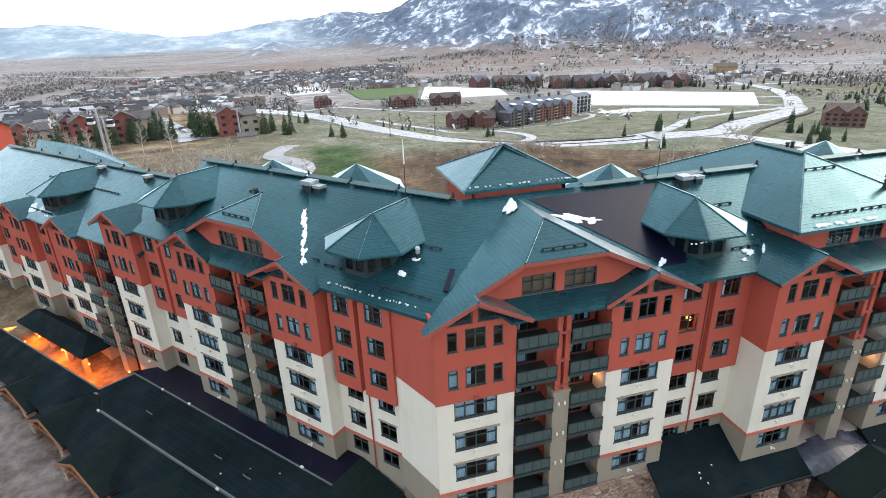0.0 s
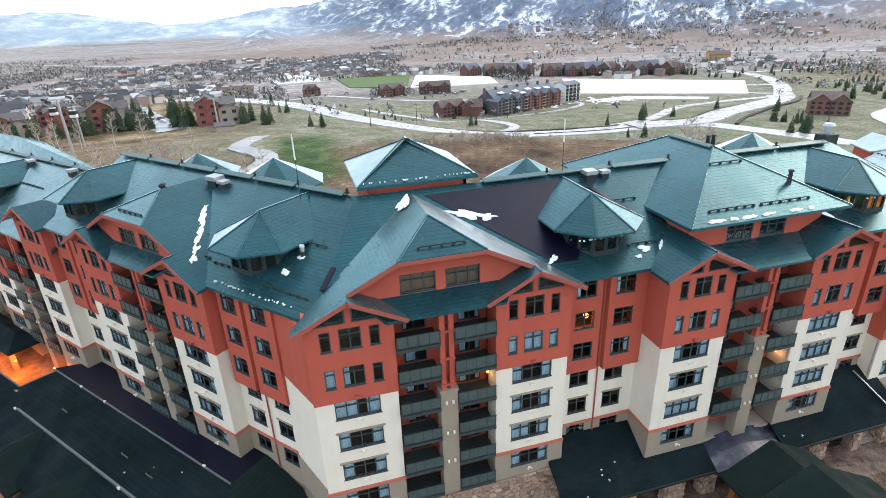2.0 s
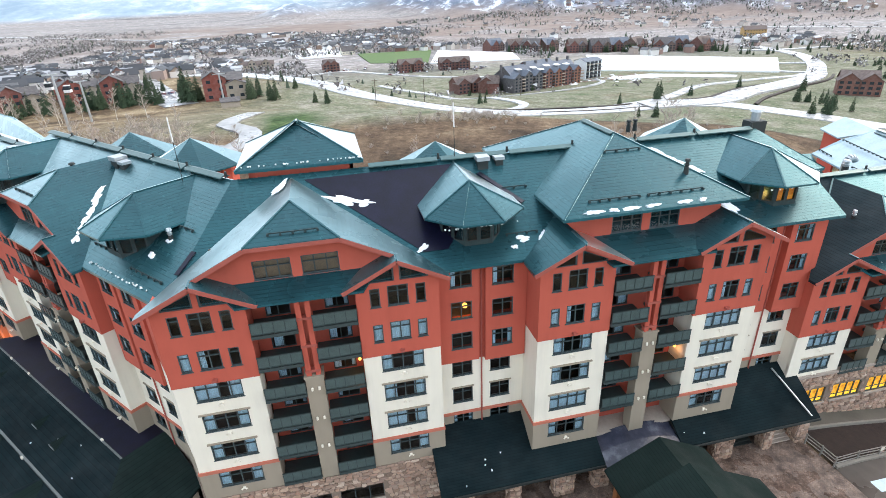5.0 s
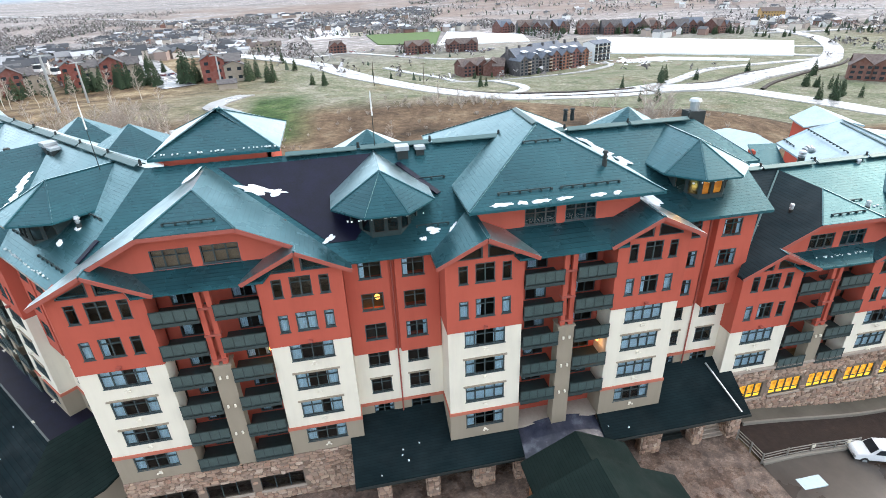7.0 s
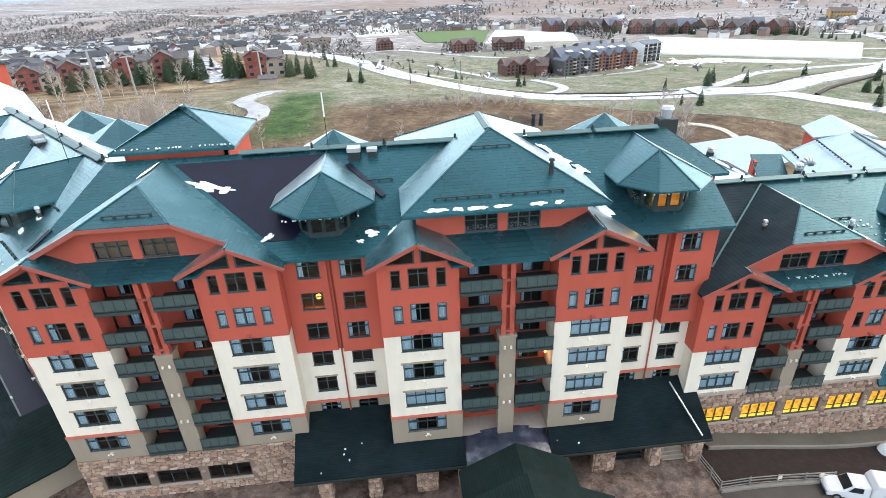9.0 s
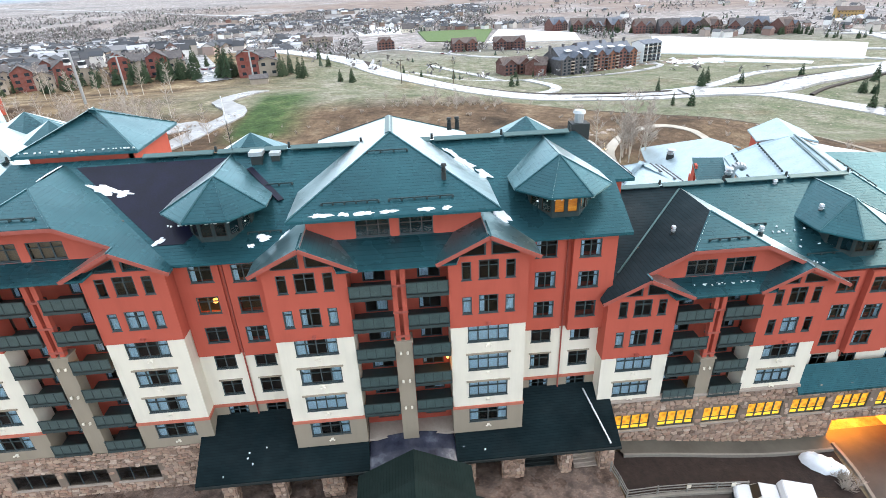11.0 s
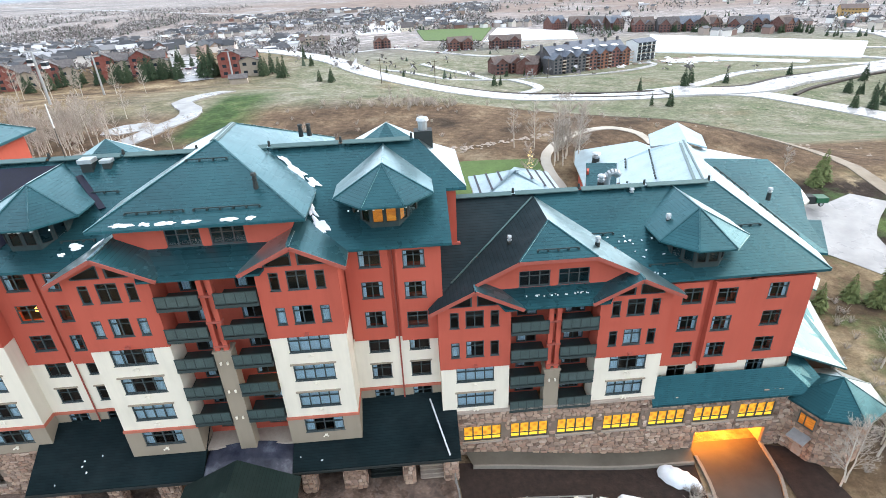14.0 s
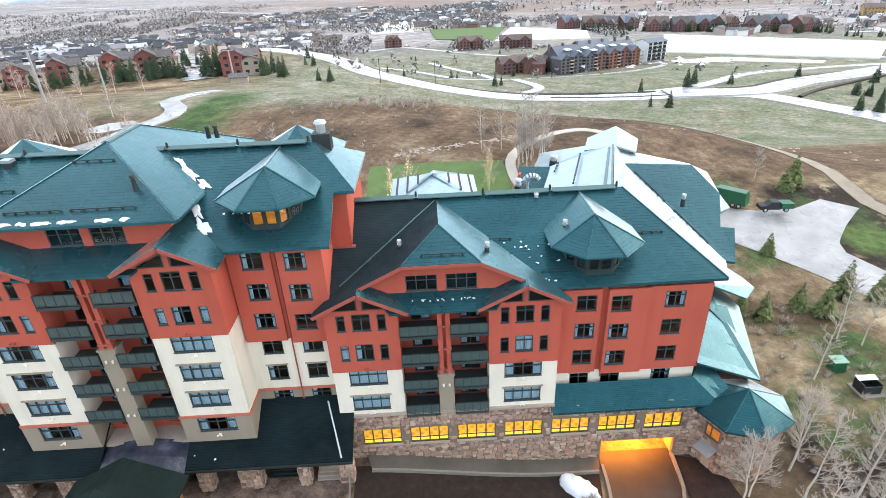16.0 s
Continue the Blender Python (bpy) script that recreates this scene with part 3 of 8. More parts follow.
def turret(parent, c, za, y=-5.9, lit=False):
    """Octagonal dormer turret with a ridge running back into the roof."""
    R, r = 4.15, 2.75
    k = 0.414
    ze = za - 2.2
    pts = [(-R, 3.2), (-R, -R * k), (-R * k, -R), (R * k, -R), (R, -R * k), (R, 3.2)]
    bm = bmesh.new()
    a, b = (c, y, za), (c, y + 5.6, za)
    e = [(c + px, y + py, ze) for px, py in pts]
    eb = [(c - R, y + 4.6, ze), (c + R, y + 4.6, ze)]
    slab(bm, [a, e[2], e[3]], 0.16)
    slab(bm, [a, e[1], e[2]], 0.16)
    slab(bm, [a, e[3], e[4]], 0.16)
    slab(bm, [a, b, eb[0], e[1]], 0.16)
    slab(bm, [a, b, eb[1], e[4]], 0.16)
    zf = za - 5.6
    part("turret_roof", bm, GREEN, parent, "eight-sided green shingle turret roof")
    for p in e[1:5]:
        hip_cap(parent, a, p)
    hip_cap(parent, a, b)
    bm = bmesh.new()
    ring = [(-r, -r * k), (-r * k, -r), (r * k, -r), (r, -r * k)]
    for i in range(3):
        (ax, ay), (bx, by) = ring[i], ring[i + 1]
        length = math.hypot(bx - ax, by - ay)
        m = Matrix.Translation((c + ax, y + ay, 0)) @ Matrix.Rotation(math.atan2(by - ay, bx - ax), 4, "Z")
        hs = [rect(length * u, length * (u + 0.40), ze - 1.95, ze - 0.5) for u in (0.06, 0.54)]
        panel(bm, rect(0, length, zf, ze + 0.1), hs, 0.16, m)
    for s, m in ((-1, SIDE_L), (1, SIDE_R)):
        panel(bm, rect(-1.14, 5.0, zf, ze + 0.1) if s > 0 else rect(-5.0, 1.14, zf, ze + 0.1), [], 0.16, Matrix.Translation((c + s * r, y, 0)) @ m)
    wall = part("turret_wall", bm, TURRETWALL, parent, "dark green boarded turret wall")
    for i in range(3):
        (ax, ay), (bx, by) = ring[i], ring[i + 1]
        length = math.hypot(bx - ax, by - ay)
        m = Matrix.Translation((c + ax, y + ay, 0)) @ Matrix.Rotation(math.atan2(by - ay, bx - ax), 4, "Z")
        for u in (0.06, 0.54):
            bm = bmesh.new()
            panel(bm, rect(length * u, length * (u + 0.40), ze - 1.95, ze - 0.5), [rect(length * u + 0.07, length * (u + 0.40) - 0.07, ze - 1.88, ze - 0.57)], 0.1, m @ Matrix.Translation((0, -0.02, 0)))
            part("turret_window", bm, DARKMETAL, wall)
            bm = bmesh.new()
            poly(bm, [m @ Vector(p) for p in ((length * u, 0.05, ze - 1.95), (length * (u + 0.40), 0.05, ze - 1.95), (length * (u + 0.40), 0.05, ze - 0.5), (length * u, 0.05, ze - 0.5))])
            part("pane", bm, GLASS, wall).visible_shadow = False
    bm = bmesh.new()
    box(bm, c - 2.3, c + 2.3, y + 0.6, y + 0.75, zf, ze)
    box(bm, c - 2.3, c + 2.3, y - 2.2, y + 0.6, ze - 2.2, ze - 2.1)
    part("turret_room", bm, TURRETWALL if not lit else LITROOM, parent)
    if lit:
        bm = bmesh.new()
        bmesh.ops.create_uvsphere(bm, u_segments=10, v_segments=7, radius=0.14, matrix=Matrix.Translation((c, y - 0.6, ze - 0.5)))
        part("ceiling_lamp", bm, LAMPGLASS, parent, "lit warm ceiling lamp")
        room_light(parent.matrix_basis @ Matrix.Translation((c, y - 1.0, ze - 0.6)), 50)
        for x0_, x1_ in ((-1.05, -0.1), (0.1, 1.05)):
            part("lit_blind", box(bmesh.new(), c + x0_, c + x1_, y - r + 0.3, y - r + 0.34, ze - 2.0, ze - 0.75), BLIND, parent, "glowing amber blind")
        part("lit_blind", box(bmesh.new(), 0.25, 0.95, 0.3, 0.34, ze - 2.0, ze - 0.75, Matrix.Translation((c + r * k, y - r, 0)) @ Matrix.Rotation(radians(45), 4, "Z")), BLIND, parent, "glowing amber blind")


TURRETWALL = plain("turret_boards", (0.024, 0.040, 0.041), 0.7, 0, 0.3, 3, 0.25)
# Added window panels whose emission stands in for the lit room behind.
BLIND = Mat("amber_blind", 0.6)
BLIND.color((0.4, 0.14, 0.02))
BLIND.l.new(BLIND.ramp(BLIND.noise(1.0, 4, 0.6, BLIND.scaled(0.8, 0.8, 5.0)), [(0.35, (0.30, 0.07, 0.004)), (0.55, (0.85, 0.27, 0.012)), (0.7, (1.0, 0.50, 0.06))]), BLIND.b.inputs["Emission Color"])
BLIND.b.inputs["Emission Strength"].default_value = 0.45
BLIND = BLIND.m
# Lit turret room: the lamp's amber light is put into the wall colour.
LITROOM = plain("lamplit_room_amber", (0.60, 0.25, 0.05), 0.8)


def recess_wall(parent, x0, x1, boxes, n, zb, base=0, tan=True, wins=(), lit=(), y=YR + 0.4, zred=None):
    """The wall set back between the bays: cream below, shallow red boxes above."""
    top = floor_z(base + n - 1) + 2.95
    zr = floor_z(base + n - 3) - 0.7 if zred is None else zred
    zt = floor_z(1) - 0.35 if tan else zb
    low, high = [], []
    for x in wins:
        for k in range(n):
            f = floor_z(base + k) + 0.72
            (high if f > zr else low).append((x, f, k))
    # cream and tan wall; the storey at the seam runs up behind the red boxes
    cut = lambda ws: [rect(x - 0.925, x + 0.925, f, min(f + 1.65, zr - 0.02)) for x, f, k in ws]
    cream = [w for w in low if w[1] > zt]
    bm = bmesh.new()
    panel(bm, rect(x0, x1, zt, zr), cut(cream), 0.3, Matrix.Translation((0, y, 0)))
    wall = part("cream_wall", bm, WHITE, parent, "cream stucco wall between the bays")
    bm = bmesh.new()
    panel(bm, rect(x0, x1, zr, top), [rect(x - 0.925, x + 0.925, f, f + 1.65) for x, f, k in high], 0.3, Matrix.Translation((0, y, 0)))
    part("red_wall", bm, RED, parent)
    for x, f, k in cream:
        h = min(1.65, zr - 0.02 - f)
        stamp(rng.choice(RECESS), wall, Matrix.Translation((x, y + 0.06, f)) @ Matrix.Diagonal((1, 1, h / 1.65, 1)))
        bm = bmesh.new()
        box(bm, x - 1.05, x + 1.05, y - 0.1, y, f + h + 0.04, f + h + 0.16)
        if f + h < zr - 0.3:
            part("window_head", bm, TAN, wall)
        else:
            bm.free()
    if tan:
        bm = bmesh.new()
        box(bm, x0, x1, y - 0.1, y + 0.3, zt - 0.3, zt)
        part("string_course", bm, BAND, parent)
        ws = [w for w in low if w[1] <= zt]
        bm = bmesh.new()
        panel(bm, rect(x0, x1, zb, zt - 0.3), cut(ws), 0.3, Matrix.Translation((0, y, 0)))
        wall = part("tan_wall", bm, TAN, parent)
        for x, f, k in ws:
            stamp(rng.choice(RECESS), wall, Matrix.Translation((x, y + 0.06, f)))
    for a, b, yb in boxes:
        ws = [w for w in high if a < w[0] < b]
        bm = bmesh.new()
        panel(bm, rect(a, b, zr, top), cut2(ws), 0.25, Matrix.Translation((0, yb, 0)))
        box(bm, a, a + 0.2, yb + 0.25, y - 0.01, zr, top), box(bm, b - 0.2, b, yb + 0.25, y - 0.01, zr, top)
        box(bm, a + 0.2, b - 0.2, yb + 0.25, y - 0.01, zr, zr + 0.15)
        wall = part("red_wall", bm, RED, parent, "red stucco upper wall")
        for x, f, k in ws:
            kind = RECESS_LIT if (x, k) in lit else rng.choice(RECESS)
            stamp(kind, wall, Matrix.Translation((x, yb + 0.06, f)))
            if kind is RECESS_LIT:
                room_light(parent.matrix_basis @ Matrix.Translation((x + 0.2, yb + 1.2, f + 0.9)), 60)
    for k in range(n + 1):
        z = floor_z(base + k) - 0.12
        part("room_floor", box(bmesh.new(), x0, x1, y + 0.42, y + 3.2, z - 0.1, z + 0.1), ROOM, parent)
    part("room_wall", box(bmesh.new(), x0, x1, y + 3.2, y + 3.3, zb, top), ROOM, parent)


def cut2(ws):
    return [rect(x - 0.925, x + 0.925, f, f + 1.65) for x, f, k in ws]


def wall_slab(parent, name, mat, pts, z0, z1, thick=0.3):
    """A plain upright wall along a plan line."""
    bm = bmesh.new()
    for (ax, ay), (bx, by) in zip(pts, pts[1:]):
        length = math.hypot(bx - ax, by - ay)
        panel(bm, rect(0, length, z0, z1), [], thick, Matrix.Translation((ax, ay, 0)) @ Matrix.Rotation(math.atan2(by - ay, bx - ax), 4, "Z"))
    return part(name, bm, mat, parent)


ZRIDGE = 31.2
AT_MAIN = Matrix.Translation((0, P0.y, 0))
AT_WEST = Matrix.Translation(P0) @ Matrix.Rotation(radians(-48.5), 4, "Z")
W1, W2 = -18.6, -47.15           # centres of the bay pairs in the west wing
M1, M2, M3 = 17.85, 46.45, 74.95  # centres of the bay pairs in the main range
YT = 30.6 - P0.y                 # bay front of the tower

# corner section with its two bays
corner = thing("hotel_corner_block", "red and cream stucco hotel block with green metal roof", "building", AT_MAIN, "hotel blocks")
for s in (-1, 1):
    bay(corner, M1 + s * 7.2, YF, 6, 6.6)
balcony_stack(corner, M1, YF, 6, 6.6)
pair_roof(corner, M1, YF, floor_z(5) + 5.05, "clip")
main_roof(corner, 13.0, 22.0, ZRIDGE)
bm = bmesh.new()
slab(bm, [(13.0, 0, ZRIDGE), (13.0, YR - 1.0, ZRIDGE - 5.72), (8.3, YR - 1.0, ZRIDGE - 5.72)], 0.26)
part("roof_slope", bm, GREEN, corner)
wall_slab(corner, "side_wall", RED, [(5.3, -5.6), (7.43, YF + 0.3)], 18.6, 25.2)
wall_slab(corner, "side_wall", WHITE, [(5.35, -5.6), (7.48, YF + 0.3)], 10.05, 18.6)
wall_slab(corner, "side_wall", TAN, [(5.3, -5.6), (7.43, YF + 0.3)], 0.5, 10.05)

# west wing
west = thing("hotel_west_wing", "long red and cream hotel wing with green metal roof", "building", AT_WEST, "hotel blocks")
for s in (-1, 1):
    bay(west, W1 + s * 7.2, YF, 6, 4.0)
balcony_stack(west, W1, YF, 6, 4.0)
pair_roof(west, W1, YF, floor_z(5) + 5.05, "clip")
recess_wall(west, -8.4, -0.6, [(-7.6, -4.7, YR - 0.3), (-4.2, -0.9, YR - 0.3)], 6, 3.0, wins=(-6.2, -2.6))
turret(west, -5.0, 31.0)
main_roof(west, -36.2, 0.0, ZRIDGE)
bm = bmesh.new()
slab(bm, [(0, 0, ZRIDGE), (0, YR - 1.0, ZRIDGE - 5.72), (4.67, YR - 1.0, ZRIDGE - 5.72)], 0.26)
part("roof_slope", bm, GREEN, west)
ridge_vent(west, -36.0, -0.6, ZRIDGE)
recess_wall(west, W2 + 10.4, W1 - 10.4, [(W2 + 10.6, W2 + 13.9, YR - 0.3), (W2 + 14.5, W1 - 10.5, YR - 0.3)], 6, 3.0, wins=(W2 + 12.2, W2 + 16.2))
turret(west, (W1 + W2) / 2, 31.0)
bay(west, W2 + 7.2, YF, 6, 3.0)
balcony_stack(west, W2, YF, 5, 3.0)
bay(west, W2 - 7.2, YF, 5, 3.0)
main_roof(west, -95.0, -36.2, ZRIDGE - STOREY)
ridge_vent(west, -94.0, -36.5, ZRIDGE - STOREY)

# central tower
tower = thing("hotel_central_tower", "tall red and cream central hotel block with hipped green roof", "building", AT_MAIN, "hotel blocks")
for s in (-1, 1):
    bay(tower, M2 + s * 7.2, YT, 6, 6.6)
balcony_stack(tower, M2, YT, 6, 6.6, 0, 1)
pair_roof(tower, M2, YT, floor_z(5) + 5.05, "hip")
recess_wall(tower, 28.2, 36.1, [(28.3, 31.9, YR + 0.2), (32.4, 36.0, YR - 0.1)], 6, 6.6, wins=(30.4, 33.9), lit=((30.4, 4),))
recess_wall(tower, 56.8, 65.0, [(57.0, 60.7, YR + 0.1), (61.3, 65.0, YR - 0.3)], 6, 6.6, wins=(59.1, 62.8))
main_roof(tower, 22.0, 63.9, ZRIDGE)
bm = bmesh.new()
slab(bm, [(63.9, 0, ZRIDGE), (63.9, YR - 1.0, ZRIDGE - 5.72), (66.0, YR - 1.0, ZRIDGE - 5.72), (66.0, -2.9, ZRIDGE - 1.6)], 0.26)
part("roof_slope", bm, GREEN, tower)
bm = bmesh.new()
slab(bm, [(18.9, -0.75, 30.84), (31.9, -0.65, 30.9), (34.0, -2.2, 30.04), (32.1, -5.5, 28.23), (29.6, -8.7, 26.47), (27.6, -8.7, 26.47)], 0.02)
part("roofing_felt", bm, FELT, tower, "black roofing felt where shingles are stripped")
ridge_vent(tower, 24.5, 63.5, ZRIDGE)
turret(tower, 32.1, 31.0)
turret(tower, 60.7, 31.0, lit=True)

# east wing
east = thing("hotel_east_wing", "lower red and cream hotel wing with green roof", "building", AT_MAIN, "hotel blocks")
for s in (-1, 1):
    bay(east, M3 + s * 7.2, YF, 4, 7.0, 0, False)
balcony_stack(east, M3, YF, 4, 7.0)
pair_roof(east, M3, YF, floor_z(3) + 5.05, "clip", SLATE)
recess_wall(east, 85.3, 99.25, [(85.6, 89.3, YR + 0.1), (89.8, 93.6, YR - 0.25), (93.6, 99.3, YR + 0.05)], 4, 6.8, tan=False, wins=(87.95, 91.0, 96.0), zred=9.8)
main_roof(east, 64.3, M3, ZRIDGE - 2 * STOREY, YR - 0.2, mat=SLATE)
main_roof(east, M3, 93.4, ZRIDGE - 2 * STOREY, YR - 0.2)
bm = bmesh.new()
beam(bm, (M3 - 0.2, -0.6, 24.92), (M3 - 9.0, -8.55, 20.5), 0.16, 0.08)
part("valley_flashing", bm, FLASH, east)
ridge_vent(east, 66.5, 93.0, ZRIDGE - 2 * STOREY)
turret(east, 89.0, 25.0)



# ---------------------------------------------------------------- more of the hotel
def hip_roof(parent, x0, x1, y0, y1, ze, zr, mat=None, along="y"):
    """A hipped roof over a rectangle, one mesh for each slope."""
    run = (x1 - x0) / 2 if along == "y" else (y1 - y0) / 2
    if along == "y":
        a, b = ((x0 + x1) / 2, y0 + run, zr), ((x0 + x1) / 2, y1 - run, zr)
        faces = [[(x0, y0, ze), (x1, y0, ze), a], [(x1, y1, ze), (x0, y1, ze), b], [(x0, y1, ze), (x0, y0, ze), a, b], [(x1, y0, ze), (x1, y1, ze), b, a]]
    else:
        a, b = (x0 + run, (y0 + y1) / 2, zr), (x1 - run, (y0 + y1) / 2, zr)
        faces = [[(x0, y1, ze), (x0, y0, ze), a], [(x1, y0, ze), (x1, y1, ze), b], [(x0, y0, ze), (x1, y0, ze), b, a], [(x1, y1, ze), (x0, y1, ze), a, b]]
    for f in faces:
        bm = bmesh.new()
        slab(bm, f, 0.24)
        part("roof_slope", bm, mat or GREEN, parent)
    if mat is None:
        hip_cap(parent, a, b)
        for p, q in ((a, faces[0][0]), (a, faces[0][1]), (b, faces[1][0]), (b, faces[1][1])):
            hip_cap(parent, p, q)
    return a, b


def cone_roof(parent, x, y, za, R, drop, zwall, mat_wall=RED):
    """A back turret: eight-sided roof over an eight-sided wall."""
    ring = [(x + R * math.cos(radians(22.5 + 45 * i)), y + R * math.sin(radians(22.5 + 45 * i)), za - drop) for i in range(8)]
    bm = bmesh.new()
    for i in range(8):
        slab(bm, [(x, y, za), ring[i], ring[(i + 1) % 8]], 0.16)
    part("turret_roof", bm, GREEN, parent)
    bm = bmesh.new()
    k = 0.8
    w = [(x + (p[0] - x) * k, y + (p[1] - y) * k) for p in ring]
    low, up = [bm.verts.new((*p, zwall)) for p in w], [bm.verts.new((*p, za - drop + 0.1)) for p in w]
    for i in range(8):
        bm.faces.new((low[i], low[(i + 1) % 8], up[(i + 1) % 8], up[i]))
    part("turret_wall", bm, mat_wall, parent)


# large hipped roof of the tower with its attic box
Y0 = P0.y
hip_roof(tower, 38.3, 54.8, 31.9 - Y0, 54.2 - Y0, 28.65, 32.9)
for s in (-1, 1):
    m = Matrix.Translation((M2 + s * 7.0, 0, 0)) @ (SIDE_R if s > 0 else SIDE_L)
    bm = bmesh.new()
    panel(bm, rect(YR + 0.3, 10.4, 25.0, 28.55) if s > 0 else rect(-10.4, -YR - 0.3, 25.0, 28.55), [], 0.3, m)
    part("attic_side_wall", bm, RED, tower)
bm = bmesh.new()
slab(bm, [(M2 - 0.35, -2.7, 32.86), (M2, -2.7, 33.0), (M2, 3.2, 33.0), (M2 - 0.35, 3.2, 32.86)], 0.1)
slab(bm, [(M2 + 0.35, -2.7, 32.86), (M2, -2.7, 33.0), (M2, 3.2, 33.0), (M2 + 0.35, 3.2, 32.86)], 0.1)
part("ridge_cap", bm, FLASH, tower)
# hip end of the tower towards the lower wing
bm = bmesh.new()
slab(bm, [(63.9, 0, 31.2), (67.8, -5.4, 28.3), (67.8, 5.4, 28.3)], 0.26)
part("roof_slope", bm, GREEN, tower)
bm = bmesh.new()
slab(bm, [(63.9, 0, 31.205), (65.9, -2.7, 29.72), (65.9, -5.4, 28.235), (67.8, -5.4, 28.23)], 0.26)
part("roof_slope", bm, GREEN, tower)
wall_slab(tower, "end_wall", RED, [(66.9, 6.0), (66.9, -4.7)][::-1], 22.6, 28.1)
wall_slab(tower, "end_wall", RED, [(65.0, -4.8), (66.9, -4.8)], 22.6, 28.1)
bm = bmesh.new()
box(bm, 64.9, 67.2, -4.9, 6.0, 22.3, 22.6)
part("end_wall_foot", bm, TRIM, tower)
wall_slab(tower, "end_wall", RED, [(65.09, YR - 0.28), (65.09, 6.0)], 15.6, 25.4)
wall_slab(tower, "end_wall", WHITE, [(65.06, YR + 0.4), (65.06, 6.0)], 9.0, 15.6)
# square pavilion on the ridge
hip_roof(corner, 13.3, 24.1, -0.1, 9.9, 31.9, 34.75)
for pts in ([(14.3, 0.6), (23.2, 0.6)], [(23.2, 0.6), (23.2, 9.0)], [(14.3, 9.0), (14.3, 0.6)]):
    wall_slab(corner, "pavilion_wall", RED, pts, 28.5, 31.8)
# back turrets
cone_roof(tower, 32.1, 7.4, 31.0, 5.0, 2.6, 24)
cone_roof(tower, 60.8, 7.2, 31.1, 5.0, 2.6, 24)
cone_roof(west, -18.4, 7.2, 31.0, 5.6, 2.8, 24)
cone_roof(west, -33.0, 7.4, 30.0, 5.0, 2.6, 24)
# back walls
for host, xa, xb, zt in ((west, -95.0, -36.5, 22.2), (west, -36.5, -2.0, 25.2), (corner, 7.0, 22.0, 25.2), (tower, 22.0, 65.0, 25.2), (east, 65.0, 93.0, 19.2)):
    wall_slab(host, "back_wall", RED, [(xb, 8.0), (xa, 8.0)], 0.5, zt + 1.2)
# hipped roof of the range behind the west wing
for pts in ([(-112, 11, 26.0), (-97, 11, 26.2), (-88, 11.5, 25.8), (-60, 8.6, 23.6), (-60, 8.1, 20.6), (-112, 8.1, 20.6)],):
    bm = bmesh.new()
    slab(bm, pts, 0.24)
    part("roof_slope", bm, GREEN, west)
# west end of the west wing keeps the lower roof going
for s, xx in ((1, W2 - 7.2 - 14.4), (-1, W2 - 7.2 - 28.0)):
    bay(west, xx, YF, 5, 3.0)
for xx in (W2 + 7.2, W2 - 7.2, W2 - 21.6, W2 - 35.2):
    zz = floor_z(5 if xx > W2 else 4) + 5.05
    for s in (-1, 1):
        bm = bmesh.new()
        slab(bm, [(xx, YF - 0.8, zz), (xx, YF + 4.0, zz), (xx + s * 4.0, YF + 1.0, zz - 2.0), (xx + s * 4.0, YF - 0.8, zz - 2.0)], 0.24)
        part("roof_slope", bm, GREEN, west)
        barge(west, (xx, YF - 0.8, zz - 0.18), (xx + s * 4.0, YF - 0.8, zz - 2.18))
recess_wall(west, W2 - 18.3, W2 - 10.5, [(W2 - 18.2, W2 - 14.8, YR - 0.2), (W2 - 14.2, W2 - 10.6, YR - 0.2)], 5, 3.0, wins=(W2 - 16.4, W2 - 12.4))
recess_wall(west, W2 - 32.0, W2 - 25.0, [(W2 - 31.8, W2 - 25.2, YR - 0.2)], 5, 3.0, wins=(W2 - 30.2, W2 - 26.8))
turret(west, W2 - 14.4, 28.2)
wall_slab(west, "end_wall", RED, [(-36.2, YR), (-36.2, 8.0)][::-1], 22.0, 25.4)

# east end: hip, back range and its valley roofs
ZE = ZRIDGE - 2 * STOREY
bm = bmesh.new()
slab(bm, [(93.4, 0, ZE), (93.4, YR - 0.2, ZE - 5.28), (100.3, YR - 0.2, ZE - 5.28)], 0.26)
part("roof_slope", bm, GREEN, east)
for pts in (
        [(93.4, 0, ZE), (100.3, YR - 0.2, ZE - 5.28), (102.3, 37.4 - Y0, 19.1), (96.4, 51.0 - Y0, 24.6)],
        [(96.4, 51.0 - Y0, 24.62), (103.9, 50.3 - Y0, 24.28), (105.2, 45.8 - Y0, 22.5), (103.5, 41.5 - Y0, 20.7), (104.8, 41.2 - Y0, 20.65), (103.2, 37.3 - Y0, 19.0), (102.3, 37.4 - Y0, 19.12)],
        [(96.4, 51.0 - Y0, 24.6), (103.9, 50.3 - Y0, 24.24), (107.0, 57.0 - Y0, 22.0), (97.6, 57.5 - Y0, 24.3)],
        [(103.9, 50.3 - Y0, 24.25), (105.3, 46.0 - Y0, 22.45), (107.3, 53.0 - Y0, 22.3)],
        [(105.2, 45.8 - Y0, 22.46), (106.4, 45.4 - Y0, 21.0), (104.3, 43.4 - Y0, 21.5)]):
    bm = bmesh.new()
    slab(bm, pts, 0.26)
    part("roof_slope", bm, GREEN, east)
